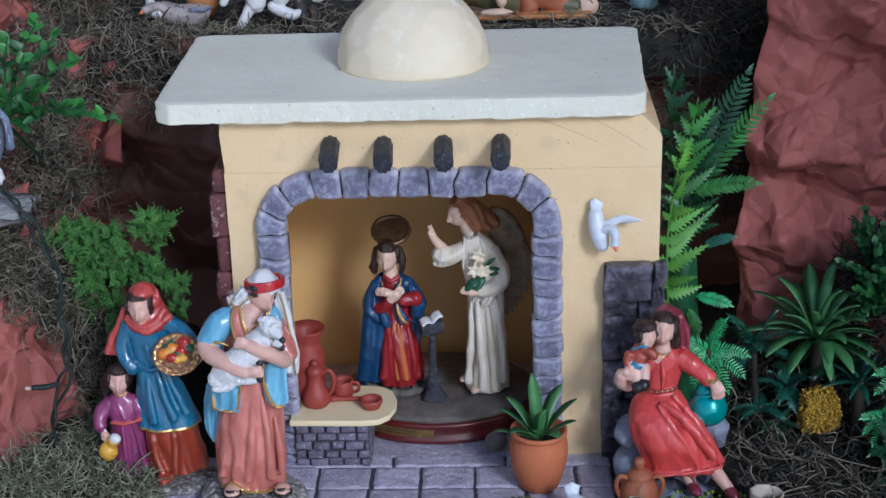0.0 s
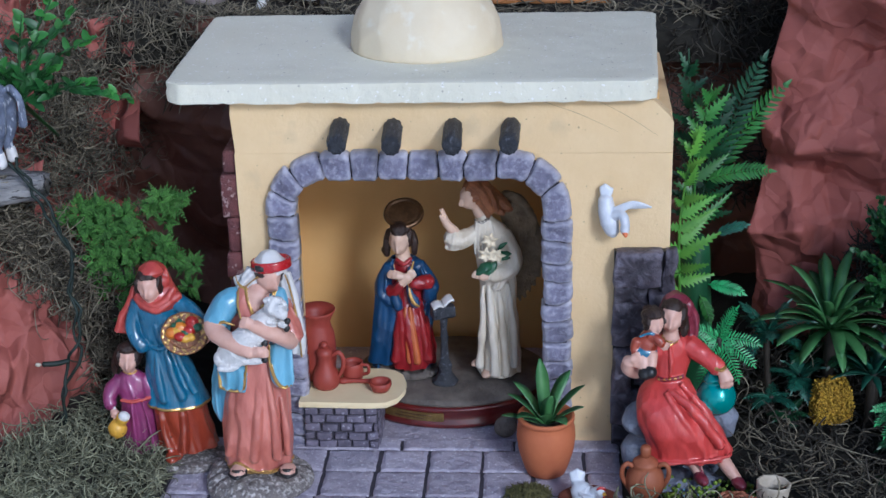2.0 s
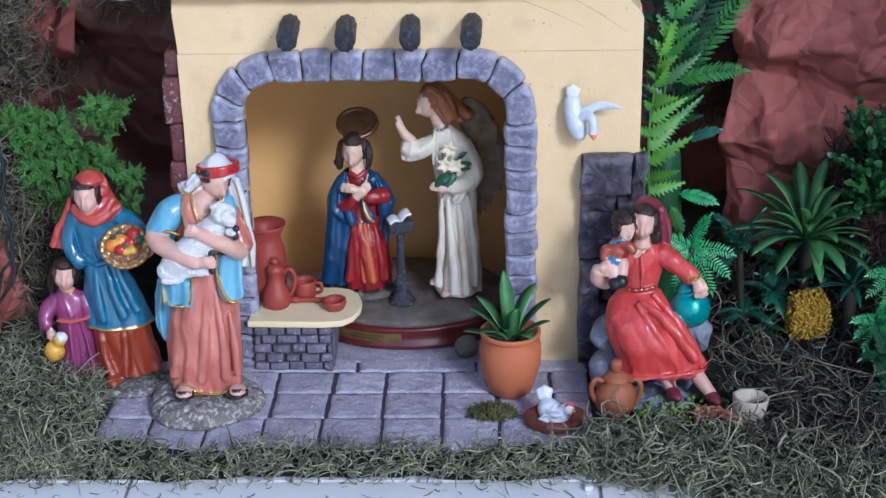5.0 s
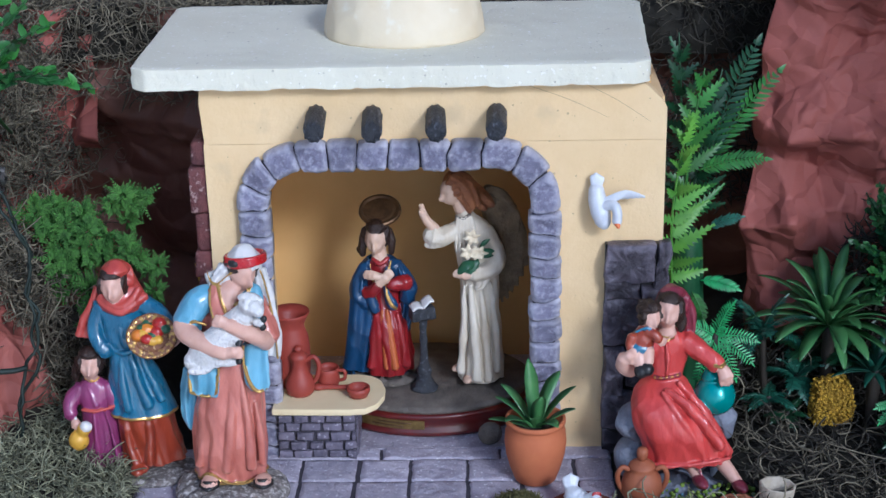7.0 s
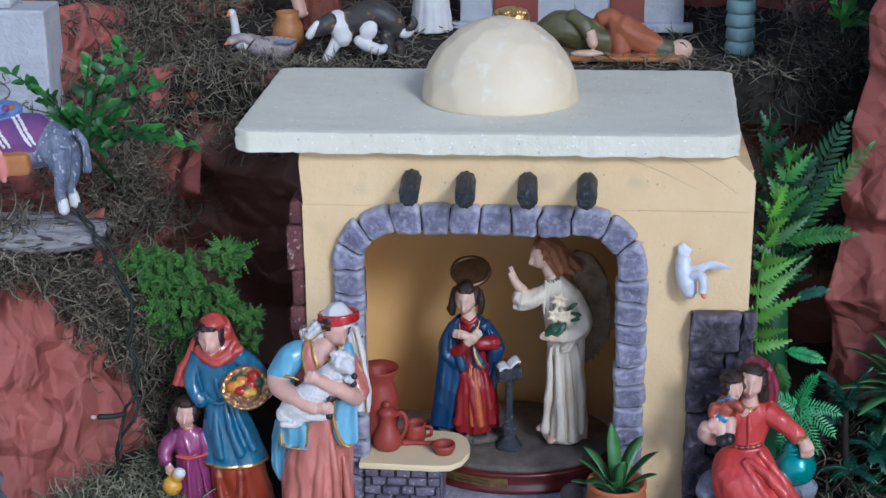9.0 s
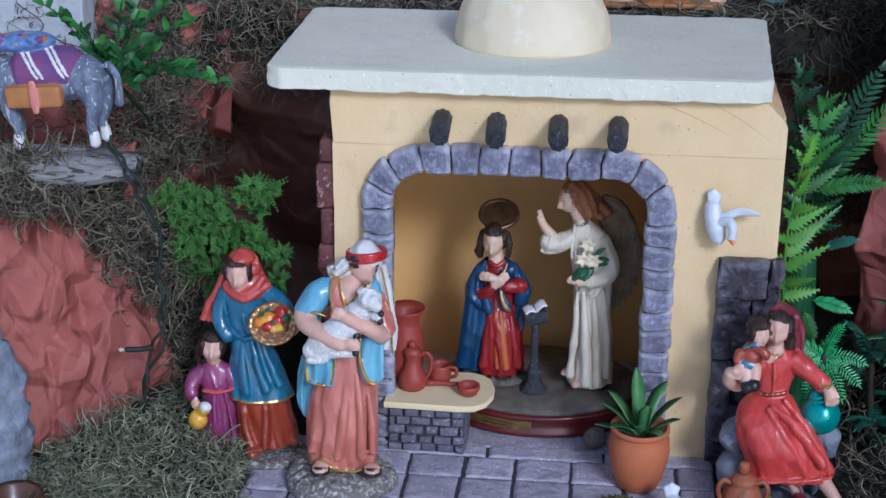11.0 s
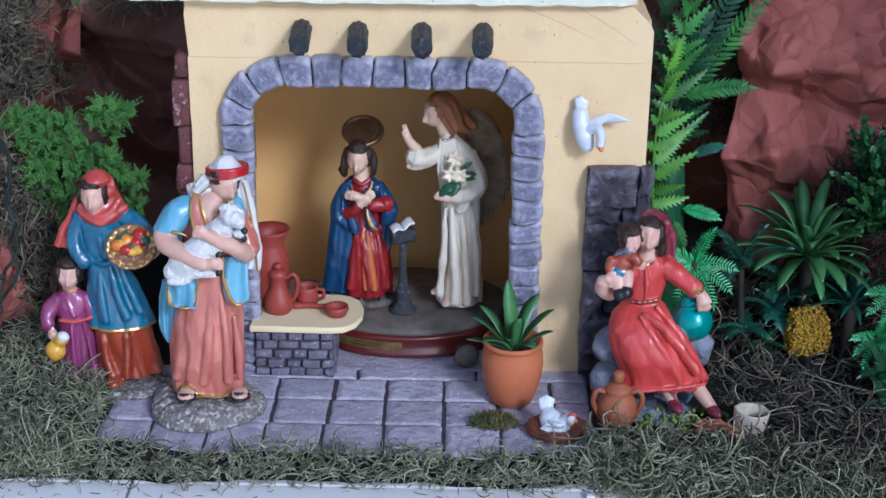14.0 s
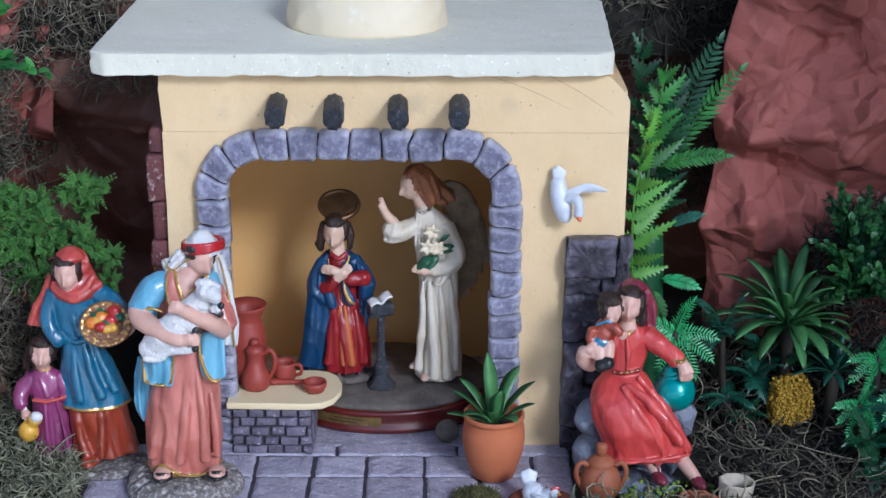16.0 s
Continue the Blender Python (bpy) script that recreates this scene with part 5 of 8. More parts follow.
# feet in sandals
for p in ((-13, -24, 28.5), (34, -24, 30.5)):
    ball(bm, p, (7.5, 9, 4.2), SKIN, (0, 0, 10))
    x, y, z = p
    tube(bm, [(x - 8, y, z - 1), (x, y - 7, z + 2.5), (x + 8, y, z - 1)], 1.6, BLK, n=6)
    tube(bm, [(x - 8, y - 2, z - 3), (x, y - 10, z - 3), (x + 8, y - 2, z - 3)], 1.8, BLK, n=6)
# head, head cloth and band
face(bm, (25, -7, 216.5), 13.5, 42, 22, SKIN)
tube(bm, [(23, -4, 208.5), (17, -2, 198.5)], [7.5, 7.5], SKIN, n=14)
cap(bm, (26, -5, 219.5), 14.0, 42, 18, HAI, 1.04, 0.66, 0.34, 0.08)
cap(bm, (27, -3, 221.5), 14.2, 42, 12, WHI, 1.16, 0.75, 0.10, 0.05, wave=0.02)
ribbon(bm, [(25, -8, 221.5), (14, -8, 217.5), (4, -8, 208.5), (-2, -6, 208.5)], [6, 8, 7, 3], WHI, 1.6)
ribbon(bm, [(11, 4, 215.5), (2, 4, 204.5), (-4, 2, 212.5)], [8, 8, 4], WHI, 1.8)
tube(bm, [(24, -15, 222.5), (14, -14, 216.5), (5, -12, 208.5), (-1, -10, 209.5), (-4, -6, 216.5)], 0.9, GOL, n=6)
ribbon(bm, [(37, 2, 216.5), (40, 2, 196.5), (44, -2, 174.5), (48, -4, 154.5), (46, -6, 139.5)], [7, 8, 7.5, 6, 7], WHI, 2)
tube(bm, [(40, -6, 217.5), (44, -6, 202.5), (48, -8, 182.5), (50, -10, 162.5), (51, -10, 138.5)], 1.1, GOL, n=6)
ringp = [Vector((28, -3, 227.5)) + Vector((math.cos(math.tau * i / 36) * 16.2, math.sin(math.tau * i / 36) * 15.2, 1.2 * math.cos(math.tau * i / 36) - 1.5 * math.sin(math.tau * i / 36))) for i in range(37)]
for dz in (2.6, 0, -2.6):
    tube(bm, [p + Vector((0, 0, dz)) for p in ringp], 2.0, RED, n=8, steps=1)
tube(bm, [p + Vector((0, -0.6, 0)) for p in ringp[23:26]], 3.4, BLK, n=8, steps=1)
tube(bm, [p + Vector((0, -0.3, -1.5)) for p in ringp[17:23]], 2.2, BLK, n=8, steps=1)
figurine("shepherd_figurine", "glossy painted shepherd figurine in salmon robe holding a white lamb", bm,
         [M_PEBBLE, M_SALMON, M_SKY, M_SKIN, M_WHITE, M_REDBAND, M_GOLD, M_BLACK, M_HAIR, M_WOOL], pose(-0.184, -0.086, -0.0005, 0, 0, 0), folds=(1, 2, 4), voxel=0.00085)

# the woman with a fruit basket
bm = bmesh.new()
RUS, BLU, COR, SKIN, HAI, GOL, WIC, ORA, YEL, REDF, GRE, PEB = range(12)
rows = [[(2 + math.cos(math.tau * i / 36) * rx, -4 + math.sin(math.tau * i / 36) * ry, z + math.sin(i * 2.1) * (0.8 if 0 < z < 7 else 0)) for i in range(36)] for rx, ry, z in ((40, 29, 0), (41, 30, 3), (37, 27, 6), (10, 8, 7))]
loft(bm, rows, PEB)
cloth(bm, [(1, 0, 14.6, 30, 20, 0.13), (-1, 0, 32.6, 27, 19, 0.12), (-4, 0, 55.6, 25, 18, 0.1), (-5, 0, 72.6, 23, 17, 0.08)], RUS, waves=7, n=90)
tube(bm, [(3, -16, 63.6), (5, -20, 37.6), (2, -22, 19.6)], [3, 4.5, 5], RUS, n=12)
tube(bm, [(-17, -14, 56.6), (-15, -18, 35.6), (-9, -22, 18.6)], [3, 4, 4], RUS, n=12)
ball(bm, (-7, -24, 14.6), (8, 11, 5), RUS)
r0 = (-4, 0, 62.6, 28.5, 21, 0.09)
cloth(bm, [r0, (-6, 0, 78.6, 27, 19, 0.08), (-9, 0, 100.6, 22, 16, 0.06), (-14, 0, 120.6, 17, 13.5, 0.05), (-15, 0, 139.6, 18.5, 13.5, 0.05), (-15, 0, 155.6, 21, 13, 0.03), (-16, 0, 165.6, 18, 11, 0), (-19, -1, 172.6, 8, 8, 0)], BLU, waves=7, phase=0.6, n=96)
hem(bm, r0, GOL, 1.5, waves=7, phase=0.6, n=96)
tube(bm, [(-23, -10, 124.6), (-13, -15, 124.6), (-1, -13, 127.6)], 1.8, BLU, n=8)
for a, b, g in (((-8, -13, 123.6), (6, -22, 75.6), 2.8), ((-17, -13, 121.6), (-13, -21, 71.6), 2.8), ((0, -12, 125.6), (18, -18, 79.6), 2.6), ((-16, -12, 154.6), (-10, -14, 130.6), 2.4), ((-4, -11, 157.6), (-8, -14, 130.6), 2.4)):
    ridge(bm, a, b, g, BLU, (-1, -1, 0))
# scarf crossing at the breast and the veil's hanging end
loft(bm, [ring_at((px_, py_, pz_), rx, ry) for px_, py_, pz_, rx, ry in ((-17, 6, 197.6, 9, 8), (-17, 5, 191.6, 15, 11.5), (-15, 4, 181.6, 17.5, 12), (-13, 1, 173.6, 19.5, 13), (-13, -1, 168.6, 20, 14), (-14, -1.5, 163.6, 17.5, 13.5), (-14, -2, 160.6, 11, 11))], COR)
tube(bm, [(-32, -4, 172.6), (-25, -10, 167.6), (-12, -14.5, 163.6), (-1, -11, 169.6), (8, -3, 174.6)], [3.4, 3, 3, 3, 3.6], COR, n=14)
tube(bm, [(-30, -5, 175.6), (-22, -11, 170.6), (-12, -14, 168.6), (-2, -11, 173.6), (4, -5, 181.6)], [3, 2.6, 2.6, 2.8, 3], COR, n=12)
ribbon(bm, [(-34, 6, 178.6), (-39, 4, 163.6), (-46, 2, 148.6), (-51, 0, 133.6)], [5, 6.5, 7, 7.5], COR, 2.2, waves=1.4)
# arms
tube(bm, [(-32, 0, 164.6), (-37, -3, 150.6), (-37, -8, 136.6), (-28, -14, 124.6)], [8, 7.6, 6.8, 6], BLU, n=16, fold=0.03)
tube(bm, [(5, 0, 165.6), (15, -4, 160.6), (24, -10, 154.6), (28, -12, 145.6)], [8.5, 8.5, 7, 6], BLU, n=16, fold=0.03)
fist(bm, (30, -16, 142.6), (38, -24, 138.6), 5.4, SKIN)
# head in its veil
face(bm, (-18, -7, 184.6), 13.6, -4, 8, SKIN, -4)
tube(bm, [(-19, -3, 176.6), (-18, -3, 167.6)], [5.5, 6.5], SKIN, n=12)
cap(bm, (-19, -6, 186.6), 13.8, -4, 6, HAI, 1.10, 0.80, 0.58, 0.04, wave=0.05)
for s, p in ((-1, (-31, -3, 180.6)), (1, (-7, -3, 180.6))):
    p = Vector(p)
    tube(bm, [p + Vector((-s * 3, 0, 9)), p, p + Vector((-s * 1, -1, -8))], [2.6, 3.4, 2.2], HAI, n=10)
cap(bm, (-16, -2, 187.6), 16.0, 4, 4, COR, 1.13, 0.92, 0.58, 0.06, wave=0.012)
# basket of fruit
rimc = Vector((17, -32, 148.6))
ball(bm, rimc + Vector((0, 6, -3)), (20, 8, 17), WIC, (-32, 0, 6), 28, 16)
rim = [rimc + Vector((20.5 * math.cos(math.tau * i / 40), 9.0 * math.sin(math.tau * i / 40), 15.5 * math.sin(math.tau * i / 40))) for i in range(41)]
tube(bm, rim, 2.2, WIC, n=8, steps=1)
for i in range(40):
    ball(bm, rim[i] + Vector((0, -2.0, 0.4)), 1.35, GOL if i % 2 else WIC, u=7, v=5)
for ringk in (0.78, 0.9):
    for i in range(34):
        a = math.tau * i / 34 + ringk
        ball(bm, rimc + Vector((20 * ringk * math.cos(a), -1.5 + 8.6 * ringk * math.sin(a), 15 * ringk * math.sin(a))), 1.25, GOL if i % 3 == 0 else WIC, u=7, v=5)
for p, rr, m in (((6, -35, 150.6), 6.0, ORA), ((13, -31, 154.6), 5.6, ORA), ((10, -35, 151.6), 4.8, YEL), ((24, -28, 158.6), 6.2, REDF), ((22, -33, 152.6), 5.6, REDF), ((14, -39, 148.6), 5.2, REDF), ((18, -36, 149.6), 4.6, GRE), ((19, -39, 146.6), 4.6, YEL), ((29, -31, 154.6), 4.4, GRE), ((12, -27, 157.6), 4.2, GRE), ((24, -38, 147.6), 4.4, YEL), ((8, -31, 155.6), 4.0, GRE)):
    ball(bm, p, (rr, rr * 0.8, rr * 0.86), m, u=14, v=10)
figurine("woman_figurine", "glossy painted woman figurine in blue tunic carrying a fruit basket", bm,
         [M_ORANGE, M_TEALBLUE, M_CORALV, M_SKIN, M_HAIR, M_GOLD, M_WICKER, M_FRUITORANGE, M_YELLOW, M_FRUITRED, M_LEAFPAINT, M_PEBBLE], pose(-0.261, -0.040, 0.0004, 0, 0, 0), folds=(0, 1, 2), voxel=0.00085)

# the girl with a yellow jug
bm = bmesh.new()
PUR, SKIN, HAI, YEL, WHI, PIN = range(6)
r0 = (-1, 0, -14, 20, 15, 0.12)
cloth(bm, [r0, (-2, 0, 10, 18.5, 14, 0.11), (-2, 0, 33, 16.5, 12, 0.08), (-2, 0, 46, 15, 11, 0.04), (-3, 0, 61, 15.5, 11, 0.03), (-3, 0, 71, 13.5, 9.5, 0.0), (-5, 0, 78, 7, 7, 0)], PUR, waves=9, n=72)
tube(bm, [(-14, -10, 51), (0, -13, 51), (17, -9, 55)], 1.5, PIN, n=8)
for a, b, g in (((-3, -11, 48), (-3, -15, 6), 2.4), ((7, -11, 50), (15, -13, 5), 2.2), ((-6, -9, 71), (0, -12, 56), 1.8)):
    tube(bm, [a, b], [g * 0.6, g * 1.2], PUR, n=10)
tube(bm, [(-15, 0, 68), (-23, -4, 59), (-25, -8, 51), (-23, -11, 46)], [7, 7, 6.5, 6], PUR, n=14)
tube(bm, [(-25, -11, 44), (-19, -14, 45)], 1.4, WHI, n=6)
fist(bm, (-21, -13, 42), (-16, -18, 37), 4.2, SKIN)
tube(bm, [(8, 0, 70), (13, -3, 62), (14, -5, 50)], [6.5, 6.5, 5.5], PUR, n=14)
ball(bm, (-17, -20, 26), (9, 8.5, 9.5), YEL, u=20, v=14)
tube(bm, [(-14, -20, 32), (-10, -22, 39)], [5, 6.5], YEL, n=16)
ball(bm, (-8, -24, 42), (5.6, 5.0, 4.4), WHI, (30, 25, 0))
face(bm, (-4, -4, 92), 12.2, 8, 4, SKIN, 6)
tube(bm, [(-4, -2, 87), (-4, -2, 77)], [4.5, 6], SKIN, n=12)
tube(bm, [(-9, -8, 81), (-1, -10, 79), (4, -7, 82)], 0.9, YEL, n=6)
cap(bm, (-4, -4, 95), 12.4, 8, 2, HAI, 1.13, 0.70, 0.56, 0.05, lean=4, wave=0.05)
for p in ((-15, -2, 91), (6, -2, 96), (-19, 2, 82)):
    p = Vector(p)
    tube(bm, [p + Vector((0, 0, 7)), p, p + Vector((-1, 0, -7))], [3, 4, 2.4], HAI, n=10)
figurine("girl_figurine", "small painted girl figurine in purple dress holding a yellow jug", bm,
         [M_PURPLE, M_SKIN, M_HAIR, M_YELLOW, M_WHITE, M_CORALV], pose(-0.303, -0.043, 0.018), folds=(0,), voxel=0.00085)

# the seated mother with a child
bm = bmesh.new()
COR, MAR, SKIN, HAI, ORA, BLU, BLK, SHO, TUR, ROC, GOL = range(11)
for ce, r, sd in (((-35, 6, 55), (13, 14, 17), 1), ((-30, 14, 16), (20, 18, 22), 5), ((-8, 22, 34), (26, 16, 42), 2), ((6, -14, 3), (38, 22, 7), 3), ((45, 8, 56), (12, 12, 18), 4), ((26, 14, 14), (26, 16, 18), 6)):
    first = len(bm.verts)
    ball(bm, ce, r, ROC, (0, 0, 0), 24, 16)
    bm.verts.ensure_lookup_table()
    for v in bm.verts[first:]:
        v.co += Vector(noise.noise_vector(v.co * 0.07 + Vector((sd, 0, 0)))) * 5
# skirt over the lap, flaring to the hem
cloth(bm, [(13, -16, 30, 37, 17, 0.07), (9, -16, 45, 36, 18, 0.07), (0, -14, 63, 35, 21, 0.06), (-9, -8, 80, 29, 22, 0.07), (-9, 0, 93, 23, 17, 0.05), (-7, 4, 101, 15, 12, 0.03)], COR, waves=6, twist=0.03, n=110)
for a, m_, b, g in (((-9, -18, 98), (13, -30, 83), (38, -34, 50), 2.8), ((-18, -15, 88), (-1, -32, 67), (8, -32, 39), 3.0), ((-22, -14, 76), (-15, -26, 58), (-11, -28, 33), 2.8), ((-12, -20, 96), (3, -33, 76), (25, -33, 40), 2.4), ((3, -12, 101), (24, -22, 76), (45, -24, 39), 3.0)):
    tube(bm, [Vector(a) + Vector((0, 2, 0)), Vector(m_) + Vector((0, 3.2, 0)), Vector(b) + Vector((0, 2.4, 0))], [g * 0.7, g * 1.6, g * 1.7], COR, n=14)
tube(bm, [(-21, -26, 31), (-9, -33, 32), (8, -35, 34), (28, -35, 37), (46, -28, 37)], 1.8, COR, n=8)
# bodice and belt
cloth(bm, [(-7, 4, 100, 14, 11.5, 0.04), (-7, 5, 111, 15.5, 12, 0.04), (-6, 6, 125, 18, 12.5, 0.02), (-5, 6, 135, 18, 12, 0.0), (-6, 5, 143, 11, 9, 0), (-8, 3, 150, 6, 6, 0)], COR, waves=7, n=80)
tube(bm, [(-18, -4, 104), (-9, -9, 104), (4, -4, 106)], 1.8, MAR, n=8)
for k in range(9):
    ball(bm, Vector((-18, -8, 105)).lerp(Vector((2, -8, 107)), k / 8) + Vector((0, -2.5 * math.sin(math.pi * k / 8), 0)), 1.5, (GOL, MAR)[k % 2], u=8, v=6)
tube(bm, [(-9, -7, 138), (-7, -8, 123), (-8, -8, 108)], [1.6, 1.6, 1.2], COR, n=8)
tube(bm, [(-16, -4, 147), (-10, -9, 143), (-1, -4, 147)], 1.0, GOL, n=6)
tube(bm, [(-16, -5, 144), (-10, -9, 139), (-2, -5, 142)], 0.8, GOL, n=6)
tube(bm, [(-8, -2, 153), (-8, -3, 144)], [6.2, 8.0], SKIN, n=14, flat=0.8)
# legs and shoes
for p, rr in (([(13, -18, 30), (18, -26, 22), (20, -30, 17)], [6.5, 5.5, 4.5]), ([(39, -18, 31), (47, -27, 23), (54, -33, 15)], [7, 6.2, 5])):
    tube(bm, p, rr, SKIN, n=14)
for p, t in (((21, -36, 18), 20), ((55, -38, 15), 25)):
    ball(bm, p, (6, 11, 5), SHO, (0, 0, t))
tube(bm, [(15, -30, 35), (22, -33, 24), (24, -35, 17)], 1.1, SHO, n=6)
# arm over the turquoise jar
tube(bm, [(8, 4, 135), (19, 0, 128), (29, -6, 122), (36, -10, 117)], [9, 8.6, 8, 7.4], COR, n=16, fold=0.03)
tube(bm, [(32, -16, 120), (37, -18, 119), (41, -12, 121)], 1.3, GOL, n=6)
tube(bm, [(37, -11, 117), (40, -14, 114)], [5.4, 5.2], SKIN, n=12)
fist(bm, (39, -15, 115), (43, -19, 102), 5.8, SKIN, -1)
ball(bm, (35, -2, 85), (18.5, 17.5, 18.5), TUR, (0, 10, 0), 30, 22)
tube(bm, [(34, -2, 99), (32, -2, 105)], [9, 10], TUR, n=20)
# arm round the child
tube(bm, [(-15, 4, 133), (-26, 0, 124), (-34, -4, 115)], [8.5, 8, 7.5], COR, n=14)
tube(bm, [(-38, -8, 112), (-46, -16, 120), (-46, -22, 131)], [6.5, 6.5, 6], SKIN, n=14)
fist(bm, (-47, -21, 130), (-35, -27, 136), 5.6, SKIN, 1)
tube(bm, [(-46, -14, 115), (-40, -12, 111), (-34, -8, 112)], 1.2, GOL, n=6)
# child
tube(bm, [(-34, -14, 136), (-29, -14, 146), (-27, -12, 154)], [9.5, 10.5, 7], ORA, n=16)
tube(bm, [(-27, -18, 153), (-21, -22, 152), (-17, -24, 148)], [5.2, 4.8, 4.0], ORA, n=12)
fist(bm, (-17, -24, 148), (-11, -24, 145), 3.6, SKIN)
tube(bm, [(-39, -18, 149), (-41, -20, 141), (-37, -22, 136)], [4.6, 4.4, 4], ORA, n=10)
tube(bm, [(-37, -21, 154), (-28, -22, 158), (-22, -22, 154)], 1.3, BLU, n=6)
ball(bm, (-32, -17, 138), (12, 9, 7), BLU, (0, 10, 0), 20, 12)
for p in ([(-34, -20, 136), (-33, -26, 125)], [(-26, -20, 137), (-26, -26, 127)]):
    tube(bm, p, [6, 4.8], SKIN, n=12)
for p in ((-32, -29, 121), (-27, -29, 123)):
    ball(bm, p, (6, 6.5, 6), BLK)
face(bm, (-24, -13, 163), 10.0, 24, 4, SKIN, 6)
cap(bm, (-24, -13, 166), 10.8, 22, 0, HAI, 1.12, 0.74, 0.46, 0.08, wave=0.08, strands=13)
for k in range(16):
    a = k * 2.4
    ball(bm, Vector((-26, -8, 170)) + Vector((7.5 * math.cos(a), 5 * math.sin(a), 2 + 2.5 * math.sin(k * 1.3))), 2.8, HAI, u=8, v=6)
# mother's head, hair and veil
face(bm, (-8, -5, 166), 13.6, -8, 6, SKIN, 5)
cap(bm, (-7, -4, 167), 13.8, -8, 4, HAI, 1.11, 0.72, 0.62, 0.04, lean=5, wave=0.04)
tube(bm, [(2, -2, 168), (4, -4, 156), (3, -6, 148)], [3.6, 4.4, 2.6], HAI, n=12)
tube(bm, [(-17, 0, 162), (-17, 2, 150)], [3.4, 3.4], HAI, n=12)
cap(bm, (-4, 3, 168), 14.8, -6, 0, MAR, 1.13, 0.90, 0.62, 0.10, wave=0.02)
ribbon(bm, [(5, 4, 174), (11, 6, 157), (12, 8, 140)], [6, 7, 5], MAR, 2.2)
figurine("mother_figurine", "glossy painted seated woman figurine in coral dress holding a child", bm,
         [M_CORAL, M_MAROON, M_SKIN, M_HAIR, M_ORANGE, M_TEALBLUE, M_BLACK, M_MAROON, M_TURQ, M_ROCKBLUE, M_GOLD], pose(0.206, -0.065, 0.001), folds=(0, 1), voxel=0.00085)

# ---- statuette group inside the house: base, kneeling woman, lectern, angel ----
BX, BY = -0.012, 0.100
base = thing("statuette_base", "oval dark red lacquered wooden base with a brass plaque", "statue base", pose(BX, BY, -0.0004))


def oval(bm, prof, mat=0, n=56, sx=1.0, sy=0.78):
    loft(bm, [[(math.cos(math.tau * i / n) * r * sx, math.sin(math.tau * i / n) * r * sy, z) for i in range(n)] for r, z in prof], mat)


bm = bmesh.new()
oval(bm, [(0.100, 0), (0.1045, 0.002), (0.1045, 0.006), (0.101, 0.009), (0.101, 0.017), (0.1035, 0.020), (0.102, 0.0225), (0.06, 0.0225)])
part("plinth", bm, M_LACQ, base)
bm = bmesh.new()
oval(bm, [(0.098, 0.0222), (0.0985, 0.0255), (0.094, 0.0285), (0.05, 0.0297), (0.01, 0.030)])
for v in bm.verts:
    v.co.z += 0.0010 * n2(v.co.x, v.co.y, 60) if v.co.z > 0.025 else 0
part("rocky_top", bm, M_GROUNDGREY, base, "grey sculpted ground")
bm = bmesh.new()
outer_r = []
for z, off in ((0.0085, 0.0008), (0.0175, 0.0008), (0.0175, 0.0022), (0.0085, 0.0022)):
    outer_r.append([(math.cos(radians(a)) * (0.101 + off), math.sin(radians(a)) * (0.101 + off) * 0.78, z) for a in range(232, 270, 3)])
vs = [[bm.verts.new(p) for p in r] for r in outer_r]
for a in range(4):
    for i in range(len(vs[0]) - 1):
        bm.faces.new((vs[a][i], vs[a][i + 1], vs[(a + 1) % 4][i + 1], vs[(a + 1) % 4][i]))
for i in (0, -1):
    bm.faces.new([vs[a][i] for a in range(4)])
plaque = part("plaque", bm, M_BRASS, base, "engraved brass plaque", smooth=False)
for z, a0, a1 in ((0.0148, 243, 262), (0.0115, 239, 259)):
    bm = bmesh.new()
    tube(bm, [(math.cos(radians(a)) * 0.1033, math.sin(radians(a)) * 0.1033 * 0.78, z) for a in range(a0, a1, 3)], 0.0007, n=6, steps=1)
    part("engraved_bar", bm, M_BRONZE, plaque)

# the kneeling woman
# the kneeling woman
# the kneeling woman
# the kneeling woman
# the kneeling woman
# the kneeling woman
# the kneeling woman
# the kneeling woman
# the kneeling woman
# the kneeling woman
# the kneeling woman
# the kneeling woman
# the kneeling woman
# the kneeling woman
# the kneeling woman
# the kneeling woman
bm = bmesh.new()
CRI, MAN, SKIN, HAI, SAS, BRO, GRY, GOL = range(8)
oval(bm, [(34, 0), (36, 2), (33, 5), (8, 6)], GRY, 36, 1.0, 0.8)
for k in range(14):
    a = math.pi * (1 + k / 13)
    ball(bm, (31 * math.cos(a), 24 * math.sin(a), 4), (5.5, 5, 3.5 + 1.5 * math.sin(k * 2.3)), GRY, u=10, v=7)
cloth(bm, [(1, -2, 9.7, 25, 21, 0.14), (2, -4, 30.7, 23, 21, 0.14), (2, -4, 60.7, 18.5, 18, 0.10), (-1, 0, 82.7, 15.5, 13, 0.05), (-2, 0, 103.7, 16, 12, 0.02), (-3, 0, 117.7, 12, 9, 0), (-4, -1, 126.7, 6, 6, 0)], CRI, waves=11, n=90)
cloth(bm, [(-9, 4, 4.7, 32, 24, 0.08), (-8, 3, 32.7, 30, 23, 0.08), (-4, 2, 63.7, 29, 20, 0.06), (-2, 1, 84.7, 30, 18, 0.04), (-3, 1, 102.7, 27, 15, 0.02), (-3, 1, 116.7, 20, 13, 0.0), (-4, 1, 124.7, 12, 10, 0.0)], MAN, a0=radians(-42), a1=radians(222), wall=2.5, n=64)
tube(bm, [(-16, -2, 116.7), (-22, -4, 104.7), (-24, -8, 89.7), (-16, -14, 81.7)], [8, 8.5, 9, 6], MAN, n=16, fold=0.04)
